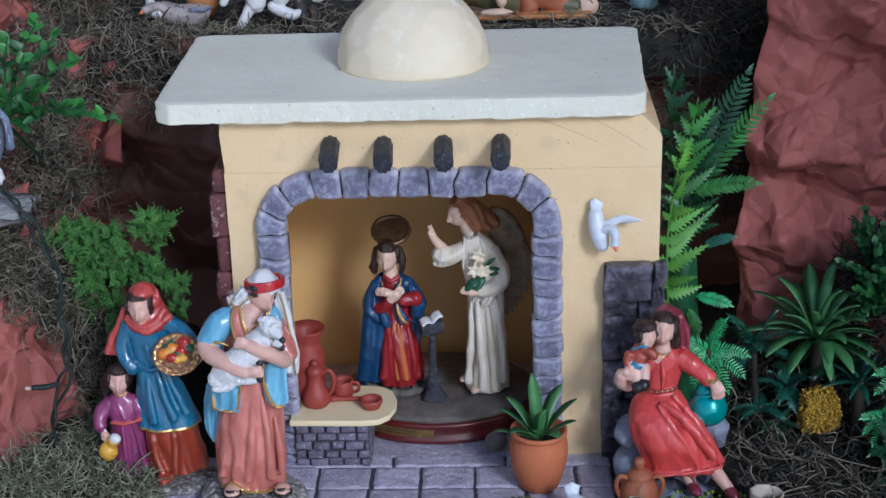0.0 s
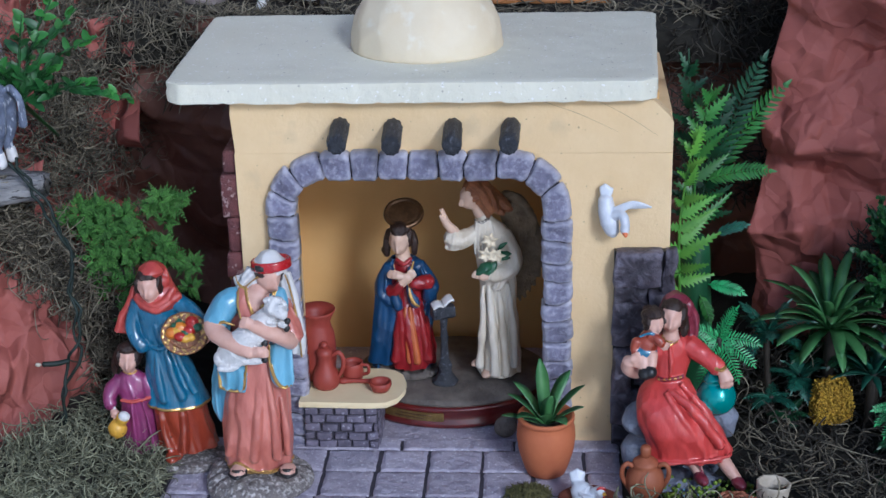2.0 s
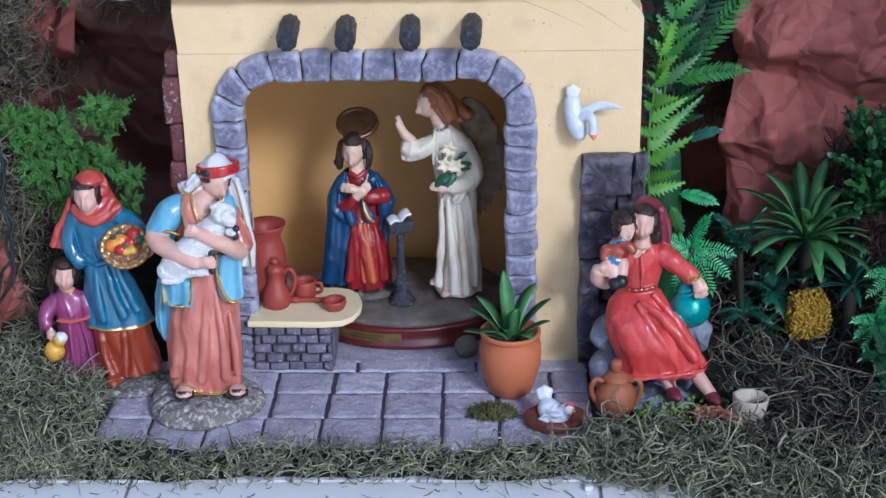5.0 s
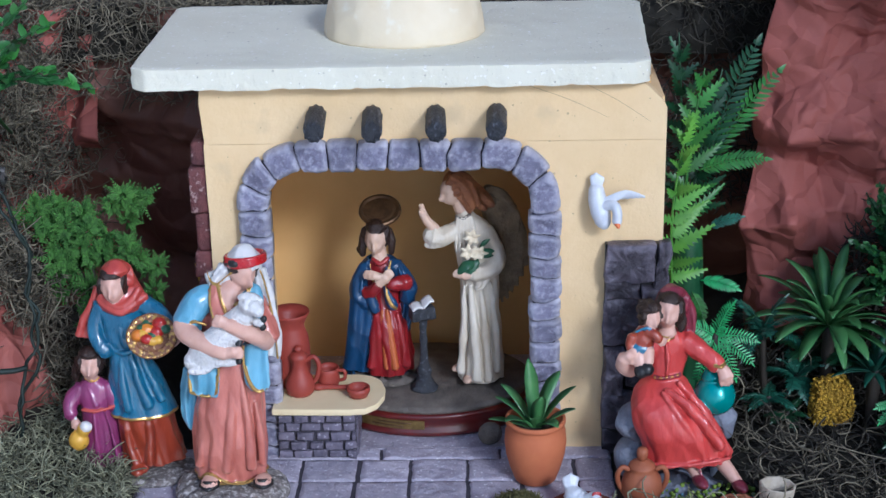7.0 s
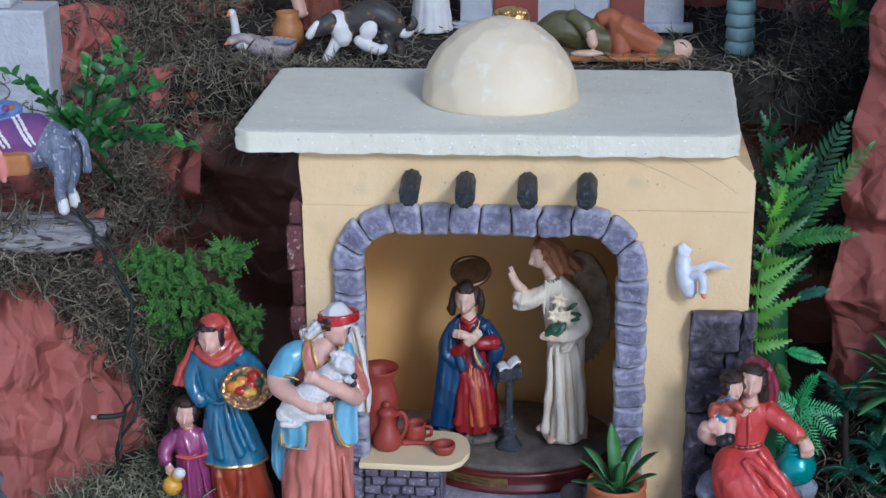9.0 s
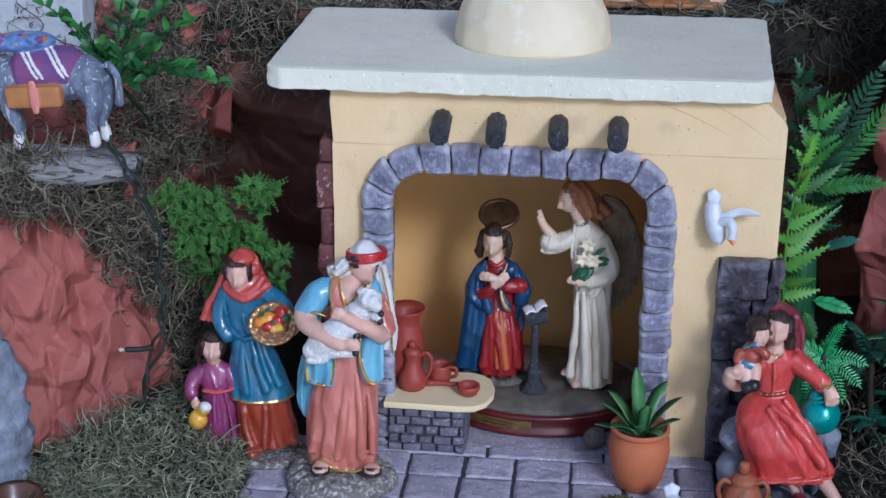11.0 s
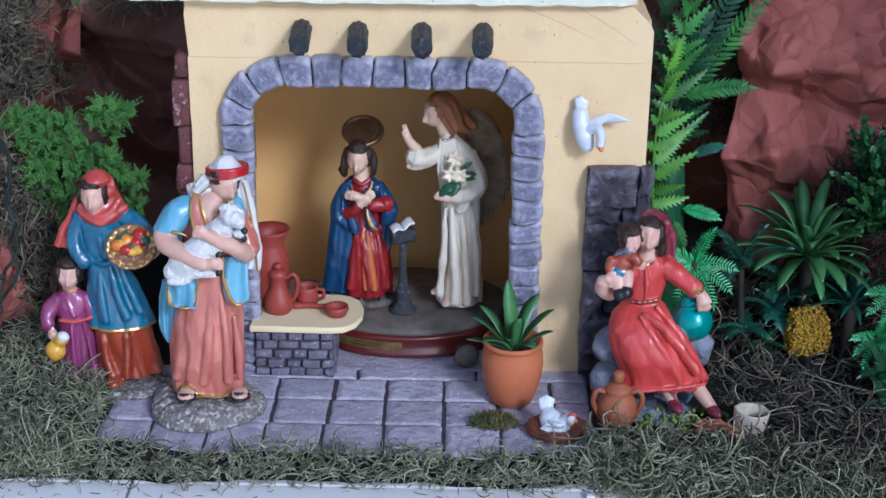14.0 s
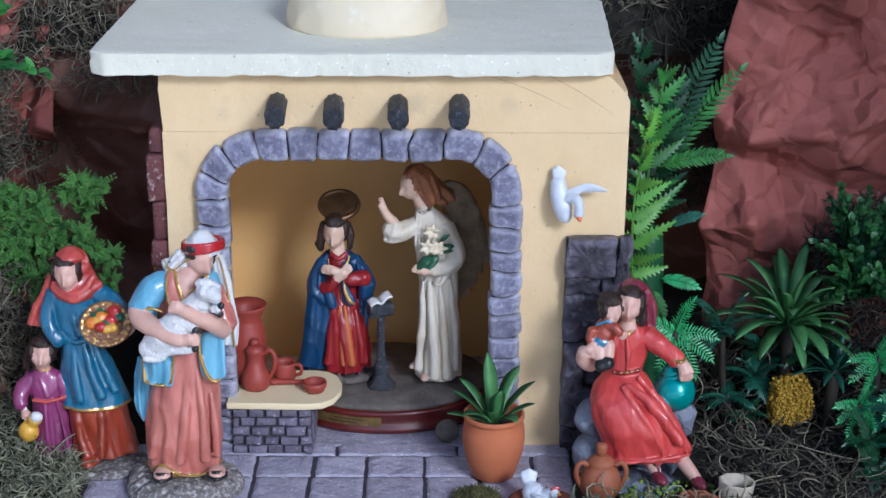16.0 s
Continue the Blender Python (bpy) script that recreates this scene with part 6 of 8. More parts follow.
ribbon(bm, [(-23, -12, 93.7), (-23, -15, 70.7), (-26, -15, 40.7), (-30, -14, 12.7)], [9, 11, 12, 13.5], MAN, 2.4, waves=1.6, amp=0.10)
ribbon(bm, [(22, -6, 88.7), (21, -6, 67.7), (17, -8, 44.7)], [6, 5.5, 3], MAN, 2.2, waves=1.4)
tube(bm, [(10, -2, 117.7), (18, -4, 105.7), (24, -7, 94.7), (21, -7, 82.7)], [8, 8.5, 8.5, 6], MAN, n=16, fold=0.04)
tube(bm, [(-13, -15, 94.7), (-9, -18, 80.7), (-6, -18, 77.7)], [5, 5, 3], MAN, n=12)
ribbon(bm, [(5, -13, 119.7), (3, -18, 101.7), (7, -20, 85.7), (12, -18, 79.7)], [2.2, 2.6, 5, 4], MAN, 1.4)
tube(bm, [(8, -12, 125.7), (4, -17, 109.7), (3, -20, 96.7), (7, -22, 85.7), (13, -20, 79.7)], 1.3, GOL, n=6)
tube(bm, [(-12, -12, 122.7), (-8, -17, 98.7), (-6, -19, 78.7)], 0.9, GOL, n=6)
tube(bm, [(23, -11, 103.7), (14, -17, 104.7), (7, -20, 103.7)], [7.5, 6.5, 4.5], CRI, n=14, fold=0.05)
tube(bm, [(-15, -14, 93.7), (-9, -18, 98.7), (-4, -20, 105.7)], [6.5, 5.5, 4.2], CRI, n=14, fold=0.05)
fist(bm, (-4, -21, 104.7), (10, -22, 119.7), 4.6, SKIN, -1)
tube(bm, [(0, -20, 111.7), (-9, -21, 114.7)], [4.0, 4.2], SKIN, n=12)
fist(bm, (-6, -21, 113.7), (-18, -20, 115.7), 4.4, SKIN, 1)
tube(bm, [(-9, -8, 125.7), (-2, -12, 122.7), (5, -8, 126.7)], 1.8, CRI, n=8)
for a, b, g, m in (((3, -19, 77.7), (10, -27, 19.7), 2.3, SAS), ((-2, -19, 77.7), (1, -27, 19.7), 1.3, SAS), ((13, -17, 72.7), (20, -21, 20.7), 3.0, CRI), ((-8, -17, 71.7), (-13, -22, 19.7), 3.0, CRI)):
    ridge(bm, a, b, g, m, (0, -1.5, 0))
for k, (a, b) in enumerate((((-22, -8, 114.7), (-21, -16, 94.7)), ((-27, -6, 104.7), (-17, -17, 83.7)), ((19, -8, 114.7), (27, -12, 98.7)), ((15, -10, 117.7), (23, -14, 104.7)), ((-30, -12, 68.7), (-34, -8, 15.7)), ((-24, -14, 75.7), (-26, -13, 21.7)))):
    tube(bm, [a, Vector(a).lerp(Vector(b), 0.5) + Vector((1.5 * (-1) ** k, -1, 0)), b], [1.0, 1.6, 1.0], MAN, n=8)
face(bm, (-6, -6, 145.7), 13.4, -6, 18, SKIN)
tube(bm, [(-4, -2, 135.7), (-3, -2, 123.7)], [6.5, 8], SKIN, n=12)
cap(bm, (-5, -5, 148.7), 13.8, -6, 14, HAI, 1.09, 0.84, 0.56, 0.06, wave=0.05)
for p, w_ in (([(-16, -3, 154.7), (-18, -4, 146.7), (-19, -4, 138.7), (-20, -3, 129.7)], [3.6, 4.2, 4.4, 3.4]), ([(6, -3, 154.7), (9, -4, 145.7), (9, -4, 137.7), (8, -2, 129.7)], [3.2, 3.4, 3.6, 2.6]), ([(-22, -1, 134.7), (-19, -3, 128.7)], [4, 3.4])):
    tube(bm, p, w_, HAI, n=12, fold=0.08)
hc = Vector((-2, 7, 169.7))
tilt = Euler((radians(-58), 0, 0)).to_matrix()
for rr, th in ((18.2, 2.4), (12.5, 1.2)):
    tube(bm, [hc + tilt @ Vector((math.cos(math.tau * i / 40) * rr, 0, math.sin(math.tau * i / 40) * rr * 0.92)) for i in range(41)], th, BRO, n=8, steps=1)
ball(bm, hc + Vector((0, 1, 0)), (18, 2.0, 16.6), BRO, (-58, 0, 0), 36, 12)
figurine("kneeling_woman_statuette", "painted kneeling woman statuette in blue mantle with bronze halo", bm,
         [M_CRIMSON, M_MANTLE, M_PALE, M_HAIR, M_SASH, M_BRONZE, M_GROUNDGREY, M_GOLD], pose(-0.054, 0.094, 0.0293), "statuette", folds=(0, 1), voxel=0.0008)

# the angel
bm = bmesh.new()
IVO, SKIN, HAI, WIN, LIL, GRE, GRY = range(7)
cloth(bm, [(2, 0, 3.7, 21.5, 17, 0.10), (2, 0, 29.7, 21, 16, 0.10), (2, 0, 65.7, 18.5, 14, 0.08), (1, 0, 97.7, 17.5, 13, 0.09), (-1, 0, 123.7, 19, 13, 0.05), (-2, 0, 146.7, 19.5, 12, 0.04), (-6, 0, 162.7, 15, 10, 0.02), (-11, 0, 171.7, 8, 8, 0), (-15, -1, 179.7, 5.5, 5.5, 0)], IVO, waves=11, twist=0.004, n=100)
for a, b, g in (((-13, -14, 103.7), (-17, -18, 16.7), 2.6), ((-7, -16, 104.7), (-2, -21, 8.7), 3.2), ((3, -16, 101.7), (9, -20, 8.7), 2.8), ((12, -12, 105.7), (19, -15, 15.7), 2.8)):
    ridge(bm, a, b, g, IVO, (1, -1, 0))
for k in range(6):
    a = Vector((-18, -9, 171.7)) + Vector((2.6 * k, -1 - 0.8 * math.sin(k), 0))
    tube(bm, [a, a + Vector((0.8 * (k - 2), -2.5, -18)), a + Vector((1.0 * (k - 2), -2, -34))], [1.2, 1.5, 0.9], IVO, n=8)
tube(bm, [(-20, -8, 172.7), (-13, -11, 170.7), (-6, -7, 173.7)], 1.3, GRY, n=6)
for p, t in (((-29, -16, 17.7), -35), ((-11, -22, 7.7), -8)):
    ball(bm, Vector(p) + Vector((9 if t < -20 else 0, 6, 0)), (5, 8.5, 3.4), SKIN, (0, 0, t))
# raised arm with its wide sleeve
tube(bm, [(-11, -3, 161.7), (-23, -7, 156.7), (-34, -10, 152.7), (-43, -12, 154.7)], [7, 8, 9.5, 10.5], IVO, n=20, fold=0.06)
tube(bm, [(-31, -12, 149.7), (-40, -14, 146.7), (-48, -15, 146.7)], [3.5, 4, 2.2], IVO, n=10)
tube(bm, [(-40, -12, 161.7), (-46, -14, 169.7), (-50, -14, 176.7)], [5.4, 4.4, 4.0], SKIN, n=14)
for a, b in (((-49, -14, 176.7), (-53, -14, 185.7)), ((-48, -14, 177.7), (-51, -14, 186.7)), ((-51, -15, 174.7), (-53, -17, 180.7)), ((-47, -13, 175.7), (-49, -15, 181.7))):
    tube(bm, [a, b], [2.1, 1.5], SKIN, n=8)
# lower arm, holding the lilies
tube(bm, [(7, -2, 155.7), (15, -6, 137.7), (17, -10, 126.7), (10, -15, 120.7), (-5, -19, 117.7)], [8, 9, 9, 8, 6.5], IVO, n=18, fold=0.05)
ribbon(bm, [(6, -17, 117.7), (3, -18, 106.7), (-2, -18, 103.7)], [7, 5, 2], IVO, 1.6)
tube(bm, [(-5, -19, 118.7), (-14, -21, 116.7)], [4.6, 4.0], SKIN, n=12)
fist(bm, (-13, -21, 116.7), (-23, -22, 121.7), 4.0, SKIN, 1)
for ce in ((-5, -20, 156.7), (-9, -21, 141.7), (1, -20, 140.7)):
    ce = Vector(ce)
    for k in range(6):
        a = math.tau * k / 6 + ce.x
        tip = ce + Vector((8.5 * math.cos(a), -2.5, 8.0 * math.sin(a)))
        tube(bm, [ce, ce.lerp(tip, 0.55) + Vector((0, -1.5, 0)), tip], [1.2, 2.8, 1.0], LIL, n=8, flat=0.6)
for p, w_ in (([(-5, -19, 129.7), (-11, -22, 127.7), (-18, -22, 121.7)], [4, 6.5, 3]), ([(-1, -18, 130.7), (-6, -21, 124.7), (-11, -21, 120.7)], [4, 5.5, 3]), ([(4, -18, 142.7), (11, -19, 141.7), (16, -18, 140.7)], [1.5, 3.2, 1]), ([(3, -18, 144.7), (7, -19, 149.7), (12, -18, 152.7)], [1.5, 2.8, 1]), ([(2, -19, 134.7), (10, -20, 136.7), (15, -18, 136.7)], [1.5, 2.8, 1])):
    tube(bm, p, w_, GRE, n=10, flat=0.5)
# head in profile, long wavy hair
face(bm, (-23, -5, 195.7), 12.2, -62, 18, SKIN)
tube(bm, [(-19, -3, 186.7), (-15, -2, 176.7)], [5.5, 6.5], SKIN, n=12)
cap(bm, (-20, -3, 199.7), 12.6, -60, 14, HAI, 1.16, 0.66, 0.40, 0.12, wave=0.07, strands=11)
for p, w_ in (([(-20, -6, 212.7), (-10, -6, 206.7), (-4, -6, 193.7), (0, -6, 181.7)], [5, 6.5, 6.5, 4]), ([(-23, -12, 212.7), (-13, -12, 204.7), (-8, -10, 191.7), (-4, -10, 180.7)], [4, 5, 5.5, 3.5]), ([(-13, 4, 204.7), (-1, 4, 192.7), (9, 2, 183.7), (15, 0, 179.7)], [6, 7, 6, 3]), ([(-12, 0, 197.7), (-2, -2, 184.7), (8, -4, 177.7)], [6, 6, 3]), ([(-17, -8, 196.7), (-11, -9, 187.7), (-6, -8, 176.7)], [4, 4, 2.5])):
    tube(bm, p, w_, HAI, n=14, fold=0.10)
# folded wing
for layer, (y, length, count) in enumerate(((15, 1.0, 12), (12, 0.66, 10), (9.5, 0.36, 8))):
    for i in range(count):
        t = i / (count - 1)
        root = Vector((3, 14, 181.7)).lerp(Vector((31, 14, 173.7)), t) + Vector((0, y - 14, 5 * math.sin(math.pi * t)))
        tip0 = Vector((21, 16, 78.7)).lerp(Vector((48, 16, 117.7)), t) + Vector((0, 0, -7 * math.sin(math.pi * t)))
        tip = root.lerp(tip0, length)
        mid_ = root.lerp(tip, 0.5) + Vector((4, 0, 3))
        tube(bm, [root, mid_, tip + Vector((0, 0, -5 * (i % 2)))], [2.6, 3.0, 1.5], WIN, n=8, flat=0.5)
tube(bm, [(-1, 12, 183.7), (12, 12, 190.7), (24, 12, 184.7), (34, 12, 170.7)], [4, 5, 5, 4], WIN, n=12, fold=0.1)
figurine("angel_statuette", "ivory robed angel statuette with dark wings holding white lilies", bm,
         [M_ROBEWHITE, M_PALE, M_REDHAIR, M_WING, M_DOME, M_LEAFPAINT, M_GROUNDGREY], pose(0.036, 0.084, 0.0293), "statuette", folds=(0, 3), voxel=0.0008)

lectern = thing("lectern", "small dark bronze lectern carrying an open white book", "lectern", pose(-0.0165, 0.066, 0.0288, 0, 0, 22))
bm = bmesh.new()
lathe(bm, [(0.0125, 0), (0.0135, 0.002), (0.010, 0.005), (0.0078, 0.009), (0.0066, 0.014), (0.0072, 0.020), (0.0046, 0.027), (0.0034, 0.045), (0.0044, 0.050), (0.0032, 0.060), (0.0045, 0.074)], n=18)
for v in bm.verts:
    v.co += Vector(noise.noise_vector(v.co * 160)) * (0.0026 if 0.004 < v.co.z < 0.026 else 0.0010)
part("post", bm, M_LOG, lectern)
bm = bmesh.new()
block(bm, (-0.012, -0.007, 0.073), (0.012, 0.008, 0.086), 0.003, 0, 0.0015)
part("desk", bm, M_LOG, lectern)
bm = bmesh.new()
for s in (-1, 1):
    sheet = grid_sheet(bm, 8, 4, lambda u, v: (s * 0.011 * u - 0.001, -0.006 + 0.012 * v, 0.0865 + 0.0035 * math.sin(u * 2.6) + 0.002 * v + s * 0.0035 * u))
book = thick(part("open_book", bm, M_WHITE, lectern, "open book with white pages"), 0.0016)


# ---- counter and clay ware ----
counter = thing("brick_counter", "low grey brick counter with a cream board top", "counter", pose(-0.1125, 0, 0.0004))
bm = bmesh.new()
block(bm, (-0.0355, -0.0178, 0), (0.0355, 0.030, 0.0465))
part("brick_core", bm, M_JOINT, counter, smooth=False)
rng = random.Random(14)
for r in range(5):
    x = -0.0368 - (0.008 if r % 2 else 0)
    while x < 0.036:
        w = rng.uniform(0.0135, 0.0195)
        x0, x1 = max(x, -0.0368), min(x + w, 0.0368)
        if x1 - x0 > 0.003:
            bm = bmesh.new()
            block(bm, (x0 + rng.uniform(0.0008, 0.0019), -0.0212 + rng.uniform(-0.0014, 0.0012), 0.0010 + r * 0.0092 + rng.uniform(-0.0004, 0.0005)), (x1 - rng.uniform(0.0008, 0.0016), -0.0150, (r + 1) * 0.0092 - 0.0010 + rng.uniform(-0.0006, 0.0003)), 0.0008, 0, 0.0014, seed=r * 9 + int(x * 900))
            part("brick", bm, M_BRICK, counter)
        x += w
    for s in (-1, 1):
        for k in range(3):
            bm = bmesh.new()
            y0 = -0.0145 + k * 0.0148 + (0.004 if r % 2 else 0)
            block(bm, (s * 0.0353 if s < 0 else 0.0340, y0, 0.0006 + r * 0.0092), (s * 0.0370 if s > 0 else -0.0340, y0 + 0.0138, (r + 1) * 0.0092 - 0.0005), 0.0008, 0, 0.0006, seed=r * 5 + k)
            part("brick", bm, M_BRICK, counter)
bm = bmesh.new()
outline = [(-0.0395, -0.0245), (0.030, -0.0265), (0.046, -0.0245), (0.056, -0.015), (0.0615, 0.002), (0.0615, 0.018), (0.057, 0.034), (0.048, 0.043), (0.036, 0.047), (-0.0345, 0.047), (-0.0385, 0.010)]
loft(bm, [[(x * k, 0.010 + (y - 0.010) * k, z) for x, y in outline] for k, z in ((0.985, 0.0468), (1.0, 0.0480), (1.0, 0.0518), (0.992, 0.0530), (0.5, 0.0531))])
slab = part("counter_top", bm, M_COUNTER, counter, "cream painted board top")
slab.data.set_sharp_from_angle(angle=radians(35))
CT = 0.0536


def ware(name, label, profile, m, mats=M_CLAY, category="clay pot", n=36, body="body"):
    ob = thing(name, label, category, m)
    bm = bmesh.new()
    lathe(bm, profile, n=n)
    part(body, bm, mats, ob)
    return ob


ware("clay_vase", "tall red clay vase with a flared rim", [(0.0120, 0), (0.0155, 0.006), (0.0170, 0.020), (0.0172, 0.038), (0.0160, 0.050), (0.0132, 0.058), (0.0128, 0.062), (0.0165, 0.070), (0.0186, 0.0735), (0.0180, 0.0748), (0.0125, 0.066), (0.0110, 0.056), (0.004, 0.046)], pose(-0.1375, 0.027, CT))
pitcher = ware("clay_pitcher", "small red clay pitcher with lid and loop handle", [(0.0105, 0), (0.0130, 0.003), (0.0138, 0.009), (0.0120, 0.016), (0.0082, 0.023), (0.0070, 0.030), (0.0078, 0.035), (0.0090, 0.038), (0.0060, 0.041), (0.0035, 0.0425)], pose(-0.1290, 0.008, CT))
bm = bmesh.new()
ball(bm, (0, 0, 0.045), (0.0042, 0.0042, 0.0036))
part("lid_knob", bm, M_CLAY, pitcher)
bm = bmesh.new()
tube(bm, [(0.007, -0.001, 0.034), (0.014, -0.002, 0.038), (0.0185, -0.002, 0.030), (0.016, -0.001, 0.017), (0.011, 0, 0.010)], 0.0022)
part("handle", bm, M_CLAY, pitcher)
cup = ware("clay_mug", "small red clay mug with a side handle", [(0.0075, 0), (0.0098, 0.002), (0.0108, 0.008), (0.0098, 0.014), (0.0105, 0.0185), (0.0098, 0.019), (0.0088, 0.014), (0.0085, 0.004), (0.001, 0.003)], pose(-0.1045, 0.024, CT))
bm = bmesh.new()
tube(bm, [(0.010, -0.001, 0.016), (0.0155, -0.002, 0.0155), (0.0155, -0.002, 0.008), (0.0095, 0, 0.005)], 0.0017)
part("handle", bm, M_CLAY, cup)
ladle = thing("clay_ladle", "red clay ladle lying on the counter", "ladle", pose(-0.112, 0.013, CT + 0.0004, 0, 0, -8))
bm = bmesh.new()
tube(bm, [(0.000, 0, 0.003), (0.010, 0.0005, 0.0036), (0.022, 0.001, 0.004), (0.030, 0.001, 0.0044)], [0.0030, 0.0022, 0.0022, 0.0028], n=10)
part("handle", bm, M_CLAY, ladle)
bm = bmesh.new()
ball(bm, (-0.001, 0, 0.0032), (0.0060, 0.0045, 0.0032))
part("scoop", bm, M_CLAY, ladle)
ware("clay_bowl", "small round red clay bowl on the counter", [(0.0050, 0), (0.0082, 0.0015), (0.0108, 0.007), (0.0106, 0.0105), (0.0092, 0.0108), (0.0080, 0.007), (0.0050, 0.0045), (0.001, 0.004)], pose(-0.0745, -0.001, CT), category="bowl")

# ---- terracotta pot with strap leaves ----
def strap(bm, base, yaw, rise, length, width, droop=0.6, mat=0, twist=0.0, tip=0.55, n=11):
    """A strap leaf with a folded midrib; it rises at an angle and bends over."""
    d = Vector((math.cos(yaw), math.sin(yaw), 0))
    side = Vector((-math.sin(yaw), math.cos(yaw), 0))
    p, ang, prev = Vector(base), rise, None
    for i in range(n + 1):
        t = i / n
        w = width * 0.5 * (0.5 + 0.5 * min(1, t / 0.4)) * max(0.05, 1 - max(0.0, (t - tip) / (1 - tip)) ** 1.5) ** 0.75
        fwd = d * math.cos(ang) + Vector((0, 0, 1)) * math.sin(ang)
        up = -d * math.sin(ang) + Vector((0, 0, 1)) * math.cos(ang)
        s = side * math.cos(twist * t) + up * math.sin(twist * t)
        row = [bm.verts.new(q) for q in (p - s * w + up * w * 0.30, p - up * w * 0.10, p + s * w + up * w * 0.30, p - up * (w * 0.10 + 0.0007))]
        if prev:
            for a, b in ((0, 1), (1, 2), (2, 3), (3, 0)):
                bm.faces.new((prev[a], prev[b], row[b], row[a])).material_index = mat
        prev = row
        p = p + fwd * (length / n)
        ang -= droop / n * (0.4 + 1.2 * t)
    bm.faces.new(prev)


pot = thing("flower_pot", "rounded terracotta flower pot with a green strap-leaved plant", "flower pot", pose(0.086, -0.058, 0.0006))
bm = bmesh.new()
lathe(bm, [(0.0170, 0), (0.0185, 0.001), (0.0225, 0.012), (0.0262, 0.026), (0.0275, 0.038), (0.0268, 0.048), (0.0245, 0.054), (0.0252, 0.0555), (0.0268, 0.0565), (0.0268, 0.0598), (0.0258, 0.0608), (0.0232, 0.0600), (0.0222, 0.052), (0.006, 0.050)], n=48)
part("pot_body", bm, M_TERRA, pot)
bm = bmesh.new()
oval(bm, [(0.0222, 0.0485), (0.018, 0.0515), (0.006, 0.0525)], n=24, sx=1, sy=1)
part("soil", bm, M_SOIL, pot)
for k, (yaw, rise, ln, w, dr) in enumerate(((110, 82, 0.062, 0.0125, 0.2), (50, 70, 0.055, 0.0125, 0.6), (15, 58, 0.050, 0.0105, 0.4), (-15, 44, 0.040, 0.010, 0.3), (-55, 50, 0.034, 0.0125, 0.9), (-100, 62, 0.036, 0.014, 0.7), (-140, 50, 0.038, 0.012, 0.7), (175, 54, 0.044, 0.010, 0.4), (150, 62, 0.048, 0.011, 0.5), (-165, 26, 0.042, 0.009, 0.2), (-75, 78, 0.042, 0.013, 0.3))):
    bm = bmesh.new()
    strap(bm, (0.004 * math.cos(radians(yaw)), 0.004 * math.sin(radians(yaw)), 0.0505), radians(yaw), radians(rise), ln * 0.98, w * 1.02, dr * 1.5, tip=0.70)
    part("leaf", bm, M_ALOE, pot)

# ---- hen on a nest, jug, cup, rope, knob ----
nest = thing("hen_nest", "brown-red clay nest standing on the paving", "nest", pose(0.124, -0.119, 0.0008))
bm = bmesh.new()
lathe(bm, [(0.022, 0), (0.0265, 0.002), (0.0275, 0.006), (0.0245, 0.0095), (0.018, 0.0085), (0.010, 0.006), (0.001, 0.0055)], n=30, wobble=0.05)
for v in bm.verts:
    v.co += Vector(noise.noise_vector(v.co * 200)) * 0.0008
    v.co.y *= 0.80
part("nest_body", bm, M_NEST, nest)
bm = bmesh.new()
tube(bm, [(-5.5, 4, 11.8), (-1.5, 0, 5.8), (4.5, -4, 4.8), (9.5, -6, 7.8)], [8.5, 11, 10.5, 7], 0, n=20)
for k in range(5):
    a = Vector((-5.5, 4, 8.8))
    tube(bm, [a, a + Vector((-4.0 + 1.2 * k, 3, 9)), a + Vector((-6.5 + 2.6 * k, 5, 17 - 1.4 * abs(k - 2)))], [5.0, 4.2, 2.4], 0, n=10, flat=0.7)
for s in (-1, 1):
    tube(bm, [Vector((5.5, -6, 7.8)) + Vector((0, s * 7, 2)), Vector((0.5, -3, 7.8)) + Vector((0, s * 9, 2)), Vector((-3.5, 2, 7.8)) + Vector((-2, s * 7, 3))], [3.5, 5, 2.2], 0, n=12, flat=0.6)
    for k in range(3):
        a = Vector((-0.5, -3, 6.8)) + Vector((-2 * k, s * 10, 1 - 2 * k))
        tube(bm, [a, a + Vector((-8, 2, 2))], [1.6, 1.0], 0, n=8)
tube(bm, [(8.5, -6, 9.8), (11.5, -9, 14.8), (13.5, -11, 14.8)], [6.0, 4.6, 4.2], 0, n=14)
ball(bm, (13.5, -12, 14.8), (4.8, 4.4, 4.6), 0)
for k in range(4):
    ball(bm, Vector((13.5, -12, 18.8)) + Vector((-2.2 + 1.7 * k, -0.5, 0.8 - 0.5 * abs(k - 1.5))), (1.6, 1.2, 2.4), 1, (0, 15, 0), 8, 6)
ball(bm, (16.5, -15, 12.8), (1.6, 1.3, 2.6), 1, (0, 0, 0), 8, 6)
tube(bm, [(16.5, -15, 15.8), (18.5, -17, 15.8)], [1.8, 0.7], 2)
figurine("hen_figurine", "white painted hen figurine with red comb sitting in a nest", bm, [M_DOVE, M_REDBAND, M_YELLOW], pose(0.1215, -0.117, 0.0052), voxel=0.0006, soft=1)
jug = ware("clay_jug", "brown clay jug with lid and two handles", [(0.0101, 0), (0.0126, 0.002), (0.0168, 0.009), (0.0179, 0.017), (0.0164, 0.025), (0.0126, 0.0305), (0.0108, 0.033), (0.0119, 0.0352), (0.0113, 0.037), (0.0084, 0.0395), (0.0046, 0.0415), (0.0035, 0.0425)], pose(0.176, -0.104, 0.0015), M_JUG)
bm = bmesh.new()
